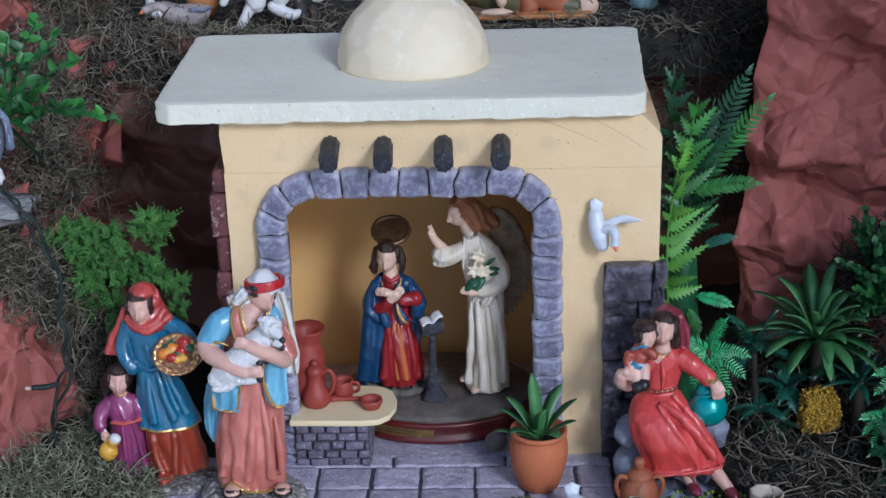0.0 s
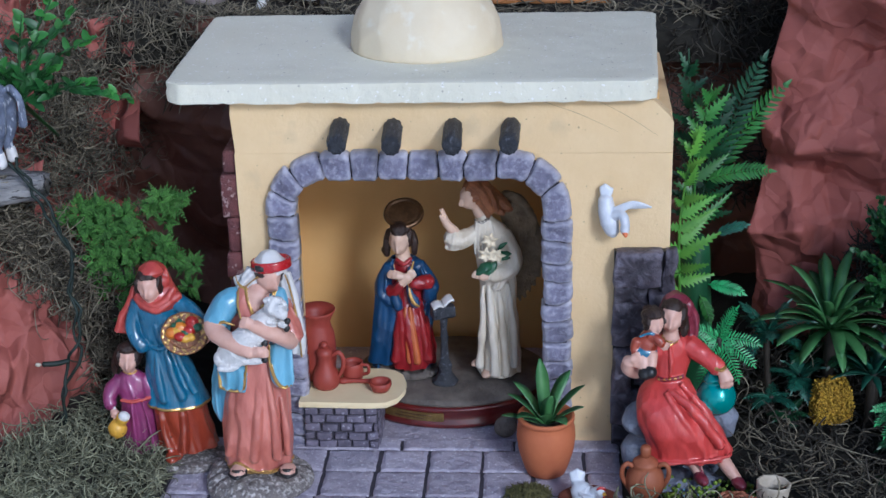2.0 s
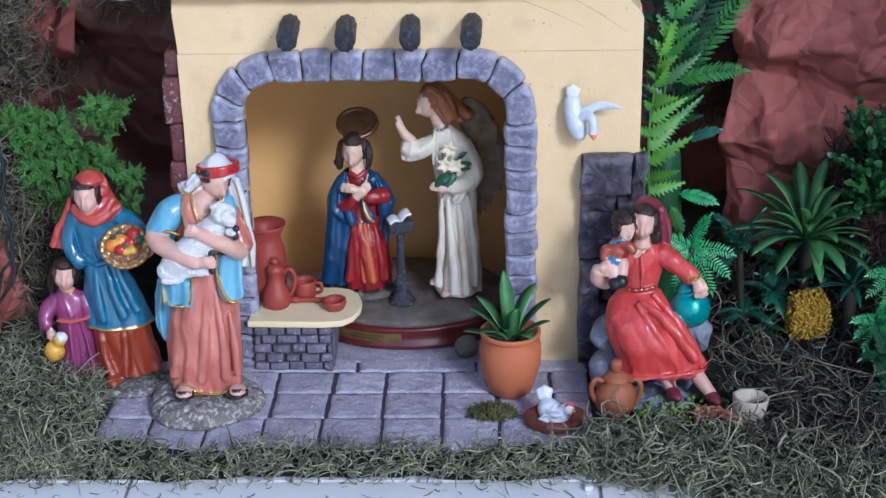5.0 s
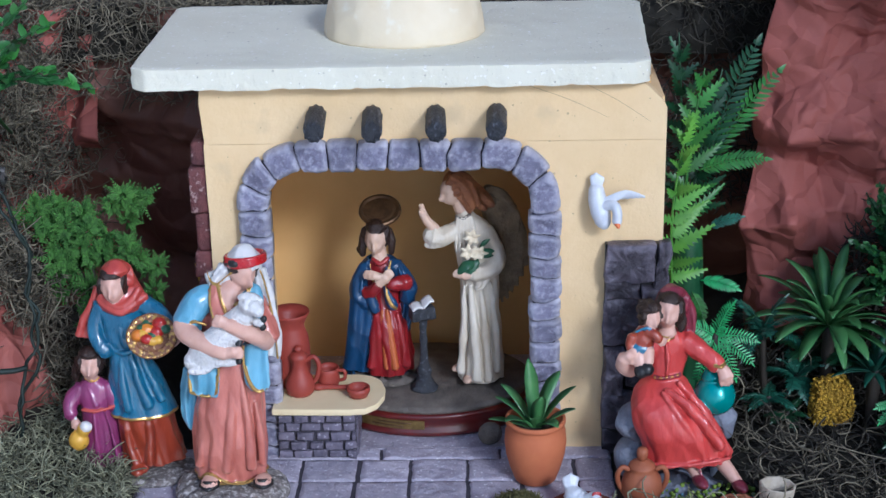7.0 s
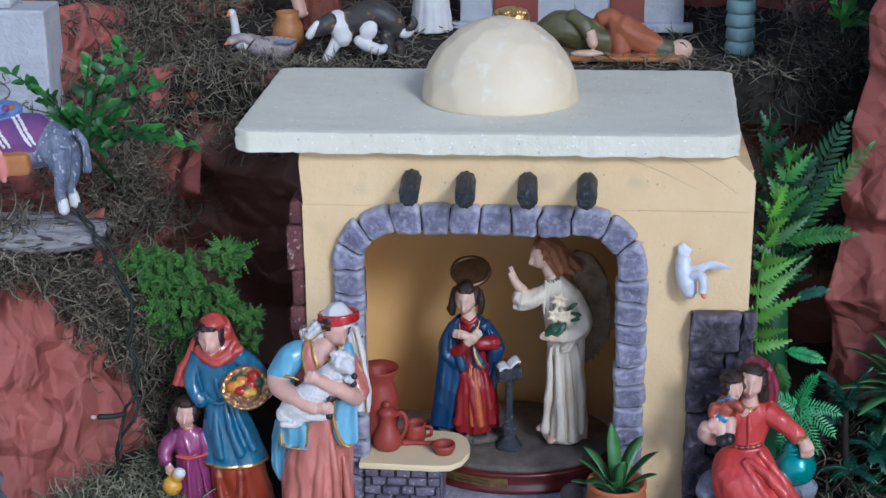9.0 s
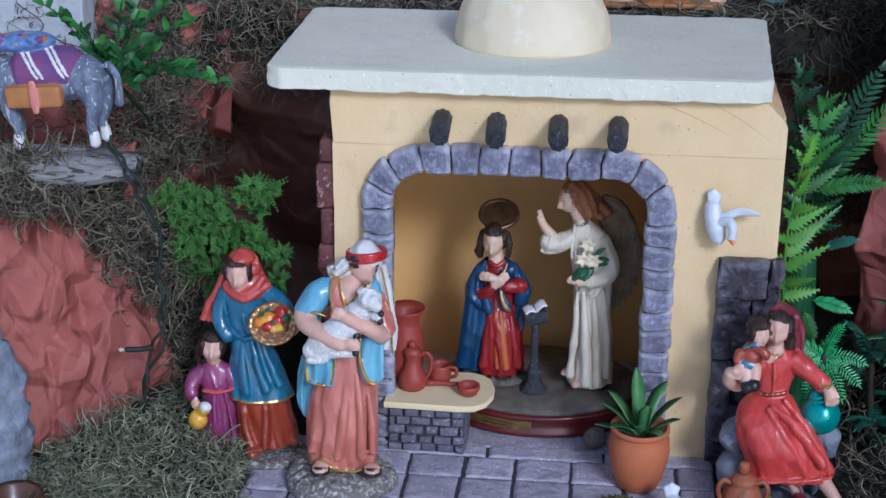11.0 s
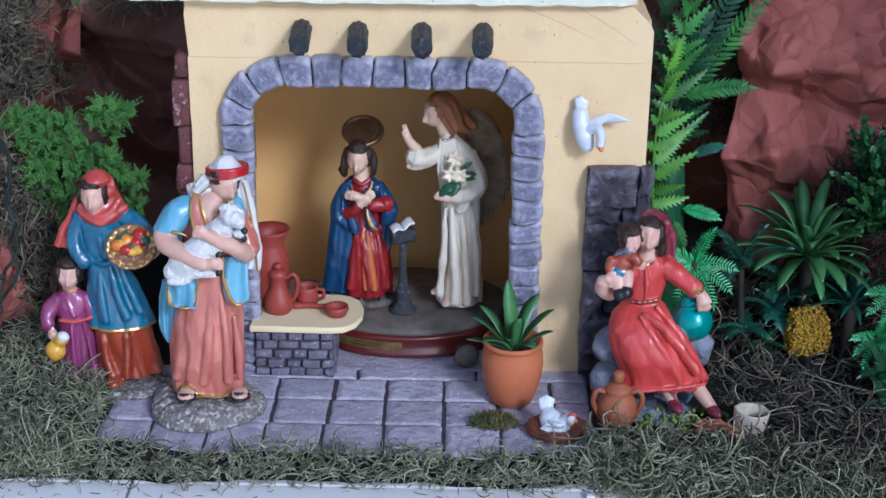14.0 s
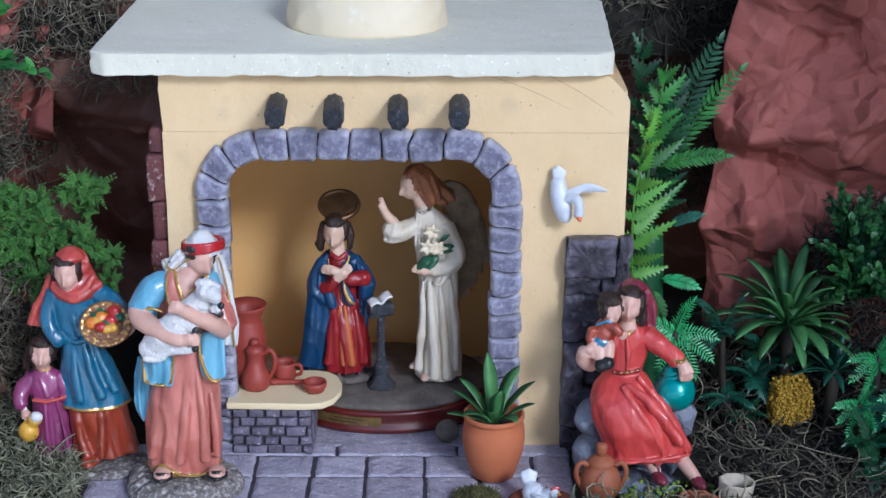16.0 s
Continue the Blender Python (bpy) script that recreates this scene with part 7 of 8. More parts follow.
lathe(bm, [(0.0040, 0.0415), (0.0048, 0.046), (0.0050, 0.050), (0.0040, 0.0525), (0.001, 0.053)], n=16)
part("lid_knob", bm, M_JUG, jug)
for s in (-1, 1):
    bm = bmesh.new()
    tube(bm, [(s * 0.0118, -0.003, 0.034), (s * 0.0170, -0.004, 0.0365), (s * 0.0208, -0.004, 0.031), (s * 0.0206, -0.003, 0.022), (s * 0.0160, -0.002, 0.012)], 0.0023)
    part("handle", bm, M_JUG, jug)
wood_cup = ware("wooden_cup", "pale wooden cup standing in dried moss", [(0.0118, 0), (0.0132, 0.001), (0.0140, 0.012), (0.0158, 0.0265), (0.0152, 0.0275), (0.0136, 0.0268), (0.0118, 0.012), (0.0105, 0.005), (0.001, 0.0045)], pose(0.2870, -0.126, 0.0030, -3, 4, 0), M_CONE, "cup", n=9)
rope = thing("rope_bundle", "copper coloured twisted rope bundle lying on moss", "rope", pose(0.262, -0.132, 0.006))
for k in range(6):
    bm = bmesh.new()
    pts = []
    for i in range(19):
        t = i / 18
        x = -0.020 + 0.040 * t + 0.001 * math.sin(k * 2)
        y = -0.004 + 0.0030 * k - 0.022 * t * t + 0.0014 * math.sin(i * 1.1 + k)
        pts.append((x, y, 0.006 + 0.0016 * math.cos(k * 1.3) + 0.006 * math.sin(math.pi * t) + 0.0007 * math.sin(i * 2.4 + k)))
    tube(bm, pts, 0.0016, n=7, steps=2, fold=0.25)
    part("rope_strand", bm, M_ROPE, rope)
bm = bmesh.new()
ball(bm, (0, 0, 0.011), (0.0115, 0.006, 0.0115), 0, (0, 0, 10), 24, 14)
ob = finish(bm, "round_weight", M_GROUNDGREY)
ob.location = (0.046, 0.0065, 0.0)
tagged(ob, "dark round weight leaning on the red base", "weight")

bm = bmesh.new()
block(bm, (-0.0032, -0.0028, 0), (0.0032, 0.0028, 0.0052), 0.0008, 0, 0.0008, seed=4)
ob = finish(bm, "foam_crumb", M_WHITE)
ob.location = (0.1475, -0.2045, FLOOR_Z + 0.0002)
tagged(ob, "little white foam crumb on the floor tiles", "crumb")

# ---- dove on the wall ----
bm = bmesh.new()
tube(bm, [(-5, -5, 11), (-4, -8, 1), (-1, -11, -11), (2, -13, -21)], [6.5, 8.2, 8.8, 5.5], 0, n=18)
for k in range(4):
    a = Vector((-5, -6, 9))
    tube(bm, [a, a + Vector((-2.0 + 1.8 * k, 1, 8)), a + Vector((-3.6 + 3.0 * k, 2.0, 14 - 2 * abs(k - 1)))], [3.6, 3.4, 2.6], 0, n=10, flat=0.6)
tube(bm, [(2, -14, -3), (9, -18, -1), (12, -22, -5), (12, -23, -12)], [4.5, 4.6, 4.4, 4.4], 0, n=14)
ball(bm, (12, -23, -13), (4.6, 4.8, 5.2), 0)
tube(bm, [(12, -25, -15), (13, -28, -18)], [3.2, 1.4], 1)
for k in range(6):
    a, b = Vector((3, -12, 2)), Vector((36, -13, 3))
    tube(bm, [a, Vector((19, -15, 10)) + Vector((-k * 1.2, 0, -k * 1.3)), b + Vector((-k * 4.6, 0, 1.5 - k * 0.3))], [3.0, 2.6, 1.5], 0, n=10, flat=0.45)
for k in range(4):
    a = Vector((-7, -6, -5))
    tube(bm, [a + Vector((6, -3, 4)), a + Vector((0, 0, 10)), a + Vector((-2 + k, 2, 17 + 2 * k))], [3.2, 3.0, 1.8], 0, n=10, flat=0.6)
figurine("dove_figurine", "white painted dove figurine with orange beak fixed to the wall", bm, [M_DOVE, M_BEAK], pose(0.145, -0.0025, 0.246), voxel=0.0006, soft=2)

# ---- light cable with a small bulb ----
cable = thing("light_cable", "dark green fairy light cable hanging over the paper boulder", "cable", pose(-0.36, -0.045, 0.2))
for k in range(2):
    bm = bmesh.new()
    pts = [(-0.395, -0.035, 0.305), (-0.378, -0.040, 0.275), (-0.364, -0.038, 0.245), (-0.354, -0.034, 0.205), (-0.351, -0.040, 0.160), (-0.357, -0.046, 0.115), (-0.368, -0.052, 0.075), (-0.380, -0.058, 0.035)]
    line = []
    for i in range(len(pts) * 4):
        t = i / (len(pts) * 4 - 1) * (len(pts) - 1)
        j = min(int(t), len(pts) - 2)
        p = Vector(pts[j]).lerp(Vector(pts[j + 1]), t - j) - Vector((-0.36, -0.045, 0.2))
        a = i * 0.55 + k * math.tau / 3
        line.append(p + Vector((math.cos(a), math.sin(a) * 0.6, 0)) * 0.0026 + Vector(noise.noise_vector(p * 55 + Vector((k * 0.9, 0, 0)))) * 0.009)
    tube(bm, line, 0.0016, n=6, steps=2)
    part("wire", bm, M_CABLE, cable)
bm = bmesh.new()
tube(bm, [(-0.003, -0.006, -0.090), (-0.012, -0.012, -0.090), (-0.024, -0.016, -0.089)], [0.0022, 0.0026, 0.0026], n=10)
socket = part("bulb_socket", bm, M_CABLE, cable)
bm = bmesh.new()
ball(bm, (-0.0285, -0.0175, -0.0888), (0.0030, 0.0020, 0.0020))
part("bulb", bm, M_CONE, socket, "clear pale little bulb")

M_POTGLAZE = material("dark_brown_glaze", (0.12, 0.055, 0.03), (0.06, 0.028, 0.016), 40, 0.3, 0.2, 200, coat=0.3)
# ---- brown bowl and grey rock at the far edge of the moss ----
ware("clay_pot", "rounded brown glazed clay pot on the floor tiles", [(0.018, 0), (0.026, 0.004), (0.032, 0.014), (0.030, 0.026), (0.022, 0.033), (0.020, 0.036), (0.023, 0.038), (0.018, 0.036), (0.018, 0.02), (0.001, 0.012)], pose(-0.453, -0.183, FLOOR_Z + 0.0005), M_POTGLAZE)
bm = bmesh.new()
ball(bm, (0, 0, 0.085), (0.032, 0.026, 0.105), 0, (0, -5, 0), 40, 40)
for v in bm.verts:
    v.co += Vector(noise.noise_vector(v.co * 45)) * 0.010 + Vector(noise.noise_vector(v.co * 140)) * 0.003
ob = finish(bm, "grey_rock", M_ROCKBLUE)
ob.location = (-0.490, -0.128, -0.010)
tagged(ob, "blue-grey rough rock beside the paper boulder", "rock")

# ---- donkey on a bark shelf ----
bm = bmesh.new()
bark_rings = []
for i in range(60):
    t = i / 59
    x = -0.095 + 0.217 * t
    r = 0.036 * (1 - 0.25 * (1 - t) ** 6) * (1 - 0.5 * max(0.0, t - 0.72) / 0.28)
    row = []
    for k in range(44):
        a = math.tau * k / 44
        c, s = math.cos(a), math.sin(a)
        q = Vector((x * 16, c * 5.5, s * 5.5))
        w = 0.6 * noise.noise(q) + 0.35 * noise.noise(q * 2.7) + 0.3 * noise.noise(Vector((x * 60, c * 14, s * 14)))
        row.append((x + 0.006 * noise.noise(Vector((c * 3, s * 3, i * 0.02))) * (i > 52), c * r * (1 + 0.22 * w), -0.012 + 0.024 * (x + 0.095) + (s if s < 0 else s * 0.55) * 0.019 * (1 - 0.35 * max(0.0, t - 0.8) / 0.2) + 0.005 * w))
    bark_rings.append(row)
loft(bm, bark_rings)
ob = finish(bm, "bark_shelf", M_BARK)
ob.location = (-0.500, -0.012, 0.281)
tagged(ob, "grey weathered bark slab lying on the moss ridge", "bark")
bm = bmesh.new()
GRY, WHI, PUR, TAN_, BLU, COP = range(6)
tube(bm, [(-48, 0, 66), (-20, 0, 62), (15, 0, 62), (38, 0, 64)], [19, 20, 20, 19], GRY, n=22)
for x, y, f in ((36, -10, 1), (40, 9, 1), (-36, -10, -1), (-42, 9, -1)):
    tube(bm, [(x, y, 58), (x + 3 * f, y, 38), (x - 2 * f, y, 20), (x, y, 4)], [14 if f > 0 else 9, 8, 4.8, 4.2], GRY, n=14)
    tube(bm, [(x - 1 * f, y, 14), (x, y - 1, 3)], [4.8, 5.4], WHI, n=12)
tube(bm, [(-52, 0, 74), (-66, 0, 92), (-80, 0, 104)], [14, 12, 11], GRY, n=16)
tube(bm, [(-80, 0, 106), (-100, 0, 92)], [11, 8], GRY, n=16)
tube(bm, [(53, 0, 74), (60, 2, 60), (58, 3, 36)], [4, 3.4, 4.4], GRY, n=10)
tube(bm, [(-24, 0, 70), (10, 0, 70), (22, 0, 70)], [22, 22, 21], PUR, n=24)
for k, x in enumerate((-14, -9, 10, 15)):
    tube(bm, [(x - 0.22 * e + 8, -22.4 * math.cos(radians(e)), 70 + 22.4 * math.sin(radians(e))) for e in range(-5, 100, 15)], 0.9, WHI, n=6, steps=1)
block(bm, (-36, -27, 42), (16, -16, 62), 4, TAN_)
tube(bm, [(-8, -28, 66), (-8, -28.5, 40)], [4, 4], COP, n=8, flat=0.4)
ball(bm, (-22, 0, 97), (32, 17, 9), BLU, (0, 0, 0), 22, 12)
for k in range(30):
    ball(bm, (-48 + (k * 7) % 52, -15 + (k * 5) % 13, 98 + (k * 3) % 7), (3.4, 3.4, 2.6), (BLU, BLU, TAN_, BLU, PUR)[k % 5], u=8, v=6)
figurine("donkey_figurine", "blue-grey painted donkey figurine with striped blanket and packs", bm, [M_DONKEY, M_WHITE, M_STRIPE, M_TAN, M_FLOWERBLUE, M_SALMON], pose(-0.447, -0.010, 0.2885, 0, -4, 0), voxel=0.0013)

# ---- upper terrace ----
TZ = 0.3665

bm = bmesh.new()
tube(bm, [(-306, -4, 10.5), (-292, -6, 7.5), (-274, -6, 7.5), (-261, -4, 10.5), (-255, -2, 13.5)], [9, 12, 12.5, 9, 4], 0, n=18)
tube(bm, [(-297, -8, 10.5), (-306, -12, 18.5), (-316, -15, 18.5), (-322, -17, 15.5)], [8, 5.5, 4.6, 4.6], 0, n=14)
tube(bm, [(-323, -18, 15.5), (-326, -21, 13.5)], [2.6, 1.4], 2)
tube(bm, [(-306, -12, 11.5), (-314, -12, 9.5)], [6, 4], 1, n=12)
tube(bm, [(-272, -14, 14.5), (-261, -12, 13.5), (-254, -6, 14.5)], [6, 5.5, 2.5], 3, n=12, flat=0.5)
figurine("goose_figurine", "pinkish grey painted goose figurine lying on dried moss", bm, [M_GOOSE, M_WHITE, M_BEAK, M_ROCKBLUE], pose(0, 0.30, 0.3665), voxel=0.0009)
bm = bmesh.new()
tube(bm, [(-324, 20, 4.5), (-307, 22, 4.5), (-288, 22, 5.5)], [9, 12, 6], 0, n=16)
tube(bm, [(-322, 17, 10.5), (-322, 15, 22.5), (-323, 14, 33.5), (-325, 12, 41.5)], [5.6, 4.6, 4.2, 4.8], 1, n=14)
tube(bm, [(-326, 10, 40.5), (-328, 6, 38.5)], [2.6, 1.4], 2)
figurine("goose_figurine", "white necked painted goose figurine standing on dried moss", bm, [M_GOOSE, M_WHITE, M_BEAK], pose(0, 0.30, 0.3665), voxel=0.0009)
ware("glazed_jar", "orange glazed round jar on the upper terrace", [(0.010, 0), (0.0135, 0.003), (0.0172, 0.016), (0.0160, 0.029), (0.0112, 0.037), (0.0128, 0.043), (0.010, 0.043), (0.009, 0.034), (0.001, 0.026)], pose(-0.266, 0.320, TZ - 0.002), M_TAN, "jar")
bm = bmesh.new()
WHI, BLK, PIN = range(3)
tube(bm, [(-22, 2, 32.5), (-5, 4, 40.5), (13, 6, 45.5), (29, 6, 36.5), (34, 4, 24.5)], [13, 15, 16, 14, 9], BLK, n=20)
tube(bm, [(-27, 0, 44.5), (-23, -4, 32.5), (-20, -6, 18.5)], [9, 12, 9], WHI, n=16)
tube(bm, [(-31, -6, 40.5), (-40, -12, 35.5), (-50, -16, 29.5)], [9.5, 10, 6], BLK, n=16)
tube(bm, [(-45, -18, 40.5), (-51, -21, 31.5), (-54, -20, 26.5)], [3.0, 4.2, 4.5], WHI, n=10)
tube(bm, [(-35, -6, 45.5), (-37, -12, 42.5)], [5, 3.5], PIN, n=10, flat=0.6)
tube(bm, [(-27, -6, 18.5), (-32, -9, 10.5), (-38, -10, -0.5)], [7, 5.5, 5], WHI, n=12)
tube(bm, [(-5, -6, 20.5), (7, -10, 14.5), (19, -12, 11.5), (24, -10, 14.5)], [6, 6.5, 6, 3.5], WHI, n=12)
ball(bm, (7, -9, 30.5), (9, 5, 11), WHI, (0, 30, 0))
tube(bm, [(24, 0, 25.5), (27, -2, 11.5), (29, -4, 0.5)], [8, 5.5, 4.5], BLK, n=12)
tube(bm, [(34, 10, 20.5), (38, 10, 7.5), (37, 8, -2.5)], [7, 4.5, 4], BLK, n=12)
tube(bm, [(35, 4, 29.5), (44, 2, 25.5), (51, 0, 29.5)], [6, 5, 4], WHI, n=12)
tube(bm, [(48, 0, 30.5), (54, 0, 36.5), (52, 0, 43.5)], [4.5, 4, 2.5], BLK, n=12)
figurine("dog_figurine", "black and white painted dog figurine bending down on moss", bm, [M_WHITE, M_DOGBLACK, M_PALE], pose(-0.180, 0.283, 0.3665), voxel=0.0009)
bm = bmesh.new()
cloth(bm, [(0, 0, 0, 24, 18, 0.14), (0, 0, 40, 19, 15, 0.13), (0, 0, 90, 18, 14, 0.08), (0, 0, 130, 19, 13, 0.03), (0, 0, 150, 7, 7, 0)], 0, waves=17)
ball(bm, (0, -1, 165), (11, 12, 14), 1)
figurine("robed_figurine", "white robed painted figurine standing on the upper terrace", bm, [M_WHITE, M_SKIN], pose(-0.120, 0.400, TZ + 0.004), voxel=0.0016)
bm = bmesh.new()
cloth(bm, [(0, 0, 0, 26, 20, 0.14), (0, 0, 50, 21, 17, 0.12), (0, 0, 100, 19, 14, 0.06), (0, 0, 130, 18, 13, 0.02), (0, 0, 148, 7, 7, 0)], 0, waves=13)
tube(bm, [(-20, -10, 100), (-26, -16, 60), (-18, -20, 20)], [9, 8, 6], 1, n=12)
ball(bm, (0, -1, 162), (11, 12, 14), 1)
figurine("robed_figurine", "brown robed painted figurine standing on the upper terrace", bm, [M_NEST, M_SKIN], pose(-0.245, 0.405, TZ + 0.004), voxel=0.0016)
bm = bmesh.new()
OLI, SKIN, TAN_, GOL, BRW = range(5)
block(bm, (0, -20, 0), (136, 28, 6), 2, TAN_)
ball(bm, (-44, 10, 32), (20, 15, 16), SKIN, u=20, v=14)
ball(bm, (-45, 12, 39), (20, 15, 13), GOL, u=24, v=14)
for k in range(30):
    a = k * 2.4
    ball(bm, Vector((-45, 8, 42)) + Vector((17 * math.cos(a) * (k / 30) ** 0.5, 10 * math.sin(a) * (k / 30) ** 0.5, 4 + 3 * (1 - k / 30))), 3.0, GOL, u=7, v=5)
tube(bm, [(-12, 4, 21), (6, 4, 31), (23, 4, 28), (44, 4, 19), (58, 4, 17)], [14, 19, 19, 16, 14], OLI, n=20, fold=0.05)
tube(bm, [(18, -4, 45), (30, -12, 38), (37, -16, 27)], [9, 8.5, 7.5], OLI, n=14, fold=0.05)
tube(bm, [(37, -17, 31), (41, -19, 18)], [6.5, 5.5], SKIN, n=12)
tube(bm, [(47, 4, 40), (60, 4, 43), (66, -2, 30), (70, -6, 8)], [8, 9, 10, 10], BRW, n=16)
tube(bm, [(67, 0, 35), (83, 0, 24), (99, 0, 16), (109, 0, 11)], [14, 15, 13, 11], BRW, n=18, fold=0.06)
tube(bm, [(106, 0, 11), (121, 0, 9)], [12, 11], OLI, n=14)
ball(bm, (132, 0, 10), (12, 9, 11), SKIN, (0, 10, 0), 16, 12)
ball(bm, (35, -18, 9), (18, 6, 4), SKIN, (0, 0, 0), 14, 8)
figurine("sleeping_figurine", "painted sleeping man figurine in olive clothes on a tan mat", bm, [M_OLIVE, M_PALE, M_TAN, M_GOLD, M_JUG], pose(0.018, 0.298, 0.365), voxel=0.0011)
tower = thing("toy_building", "small bluish white toy building with brick red doors", "model house", pose(0.06, 0.43, TZ))
bm = bmesh.new()
block(bm, (-0.150, 0, 0), (0.100, 0.10, 0.22), 0.003)
part("wall", bm, M_FARWALL, tower, smooth=False)
for x0, x1 in ((-0.112, -0.062), (0.018, 0.056)):
    bm = bmesh.new()
    block(bm, (x0, -0.005, 0.004), (x1, 0.002, 0.11), 0.002)
    part("door", bm, M_FARDOOR, tower, smooth=False)
bm = bmesh.new()
block(bm, (-0.160, -0.012, 0.0), (0.110, 0.0005, 0.010), 0.002)
part("step", bm, M_FARWALL, tower, smooth=False)
post = thing("carved_post", "pale teal ribbed post on the upper terrace", "post", pose(0.2135, 0.338, TZ - 0.004))
for k in range(9):
    bm = bmesh.new()
    lathe(bm, [(0.0135, 0), (0.0158, 0.003), (0.0150, 0.012), (0.0130, 0.0148)], n=10)
    ob = part("drum", bm, M_POST, post)
    ob.location = (0.0005 * math.sin(k * 2), 0, 0.0146 * k)
house2 = thing("toy_tower", "plain white toy building on the slope", "model house", pose(-0.535, 0.175, 0.33))
bm = bmesh.new()
block(bm, (-0.12, 0, -0.05), (0.053, 0.05, 0.106), 0.003, 0, 0.001)
part("wall", bm, M_FARWALL, house2, smooth=False)
bm = bmesh.new()
block(bm, (-0.10, 0.005, 0.1055), (0.019, 0.045, 0.19), 0.006, 0, 0.001)
part("upper_storey", bm, M_FARWALL, house2, smooth=False)


# ---- plants ----
def leaf(bm, base, d, up, length, width, mat=0, fold=0.25, n=3, power=1.0):
    """A small pointed leaf with a midrib."""
    d, up = d.normalized(), up.normalized()
    s = d.cross(up)
    if s.length < 1e-5:
        s = d.orthogonal()
    s.normalize()
    up = s.cross(d)
    prev = None
    for i in range(n + 1):
        t = i / n
        w = width * 0.5 * math.sin(math.pi * (0.10 + 0.86 * t ** 0.8)) ** power
        p = base + d * length * t - up * length * 0.18 * t * t
        row = [bm.verts.new(p - s * w + up * w * fold), bm.verts.new(p), bm.verts.new(p + s * w + up * w * fold)]
        if prev:
            bm.faces.new((prev[0], prev[1], row[1], row[0])).material_index = mat
            bm.faces.new((prev[1], prev[2], row[2], row[1])).material_index = mat
        prev = row


def frond(base, tip_dir, length, leaf_len, leaf_w, pairs, droop=0.7, rad=0.0011, seed=0, shape="fern", fold=0.25, roll=0.0, n=3):
    """A stem with paired leaflets, as one mesh."""
    rng = random.Random(seed)
    bm = bmesh.new()
    d, p = Vector(tip_dir).normalized(), Vector(base)
    pts, dirs = [], []
    steps = pairs + 2
    for i in range(steps + 1):
        pts.append(p.copy())
        dirs.append(d.copy())
        p += d * length / steps
        d = (d + Vector((0, 0, -droop / steps))).normalized()
    tube(bm, pts, [rad * (1 - 0.7 * i / steps) for i in range(steps + 1)], n=5, steps=1)
    for i in range(1, steps + 1):
        t = i / steps
        size = (0.35 + 1.1 * math.sin(math.pi * (0.18 + 0.74 * t))) / 1.45 if shape == "fern" else (1 - 0.45 * t)
        if t > 0.94:
            size *= 0.6
        side = dirs[i].cross(Vector((0, 0, 1)))
        if side.length < 0.2:
            side = Vector((1, 0, 0))
        side.normalize()
        side = (Matrix.Rotation(roll, 3, dirs[i]) @ side)
        up = side.cross(dirs[i])
        for s in (-1, 1):
            k = 0.85 if shape == "fern" else 0.55
            dd = side * s + dirs[i] * (k + rng.uniform(-0.1, 0.1)) + up * rng.uniform(-0.08, 0.16)
            leaf(bm, pts[i], dd, up, leaf_len * size * rng.uniform(0.88, 1.1), leaf_w * (0.6 + 0.4 * size), fold=fold, n=n)
    leaf(bm, pts[-1], dirs[-1], Vector((0, -1, 0.5)), leaf_len * 0.6, leaf_w, fold=fold)
    return bm


def sprig(bm, base, d, face, length, lobe, width, pairs, rng, bend=0.25, rad=0.0006, web=0.0):
    """A pinna: a thin rib with pointed lobes on both sides, lying across the given facing."""
    d, face, p = Vector(d).normalized(), Vector(face).normalized(), Vector(base)
    pts = []
    for i in range(pairs + 2):
        pts.append(p.copy())
        p += d * length / (pairs + 1)
        d = (d - Vector((0, 0, bend / (pairs + 1)))).normalized()
    tube(bm, pts, [rad * (1 - 0.6 * i / (pairs + 1)) for i in range(pairs + 2)], n=4, steps=1)
    s = d.cross(face).normalized()
    if web:
        leaf(bm, pts[0], pts[-1] - pts[0], face, length, lobe * web, n=5, fold=0.1)
    for i in range(pairs + 2):
        t = i / (pairs + 1)
        k = (0.85 + 0.3 * min(1, t / 0.15)) * (1.0 - 0.82 * t)
        for g in (-1, 1):
            leaf(bm, pts[i], s * g + d * rng.uniform(0.9, 1.2) + face * rng.uniform(-0.12, 0.2), face, lobe * k * rng.uniform(0.9, 1.1), width * (0.55 + 0.45 * k), n=2, fold=0.12)
    leaf(bm, pts[-1], d, face, lobe * 0.5, width * 0.7, n=2, fold=0.1)


def blade(bm, base, d, face, length, width, teeth, rng):
    """A flat tapering pinna with a cut, pointed margin and a folded midrib."""
    d, face, p = Vector(d).normalized(), Vector(face).normalized(), Vector(base)
    s = d.cross(face).normalized()
    up = s.cross(d)
    prev = None
    for i in range(2 * teeth + 1):
        t = i / (2 * teeth)
        w = width * 0.5 * (1 - t) ** 0.75 * min(1, 0.45 + 3.5 * t) * (1.0 if i % 2 else 0.34) * rng.uniform(0.9, 1.1) + 0.0003
        q = p + d * length * t - up * length * (0.20 * t * t)
        lead = d * (length / teeth * 0.55 if i % 2 else 0.0)
        row = [bm.verts.new(q - s * w + lead + up * w * 0.22), bm.verts.new(q), bm.verts.new(q + s * w + lead + up * w * 0.22)]
        if prev:
            bm.faces.new((prev[0], prev[1], row[1], row[0]))
            bm.faces.new((prev[1], prev[2], row[2], row[1]))
        prev = row


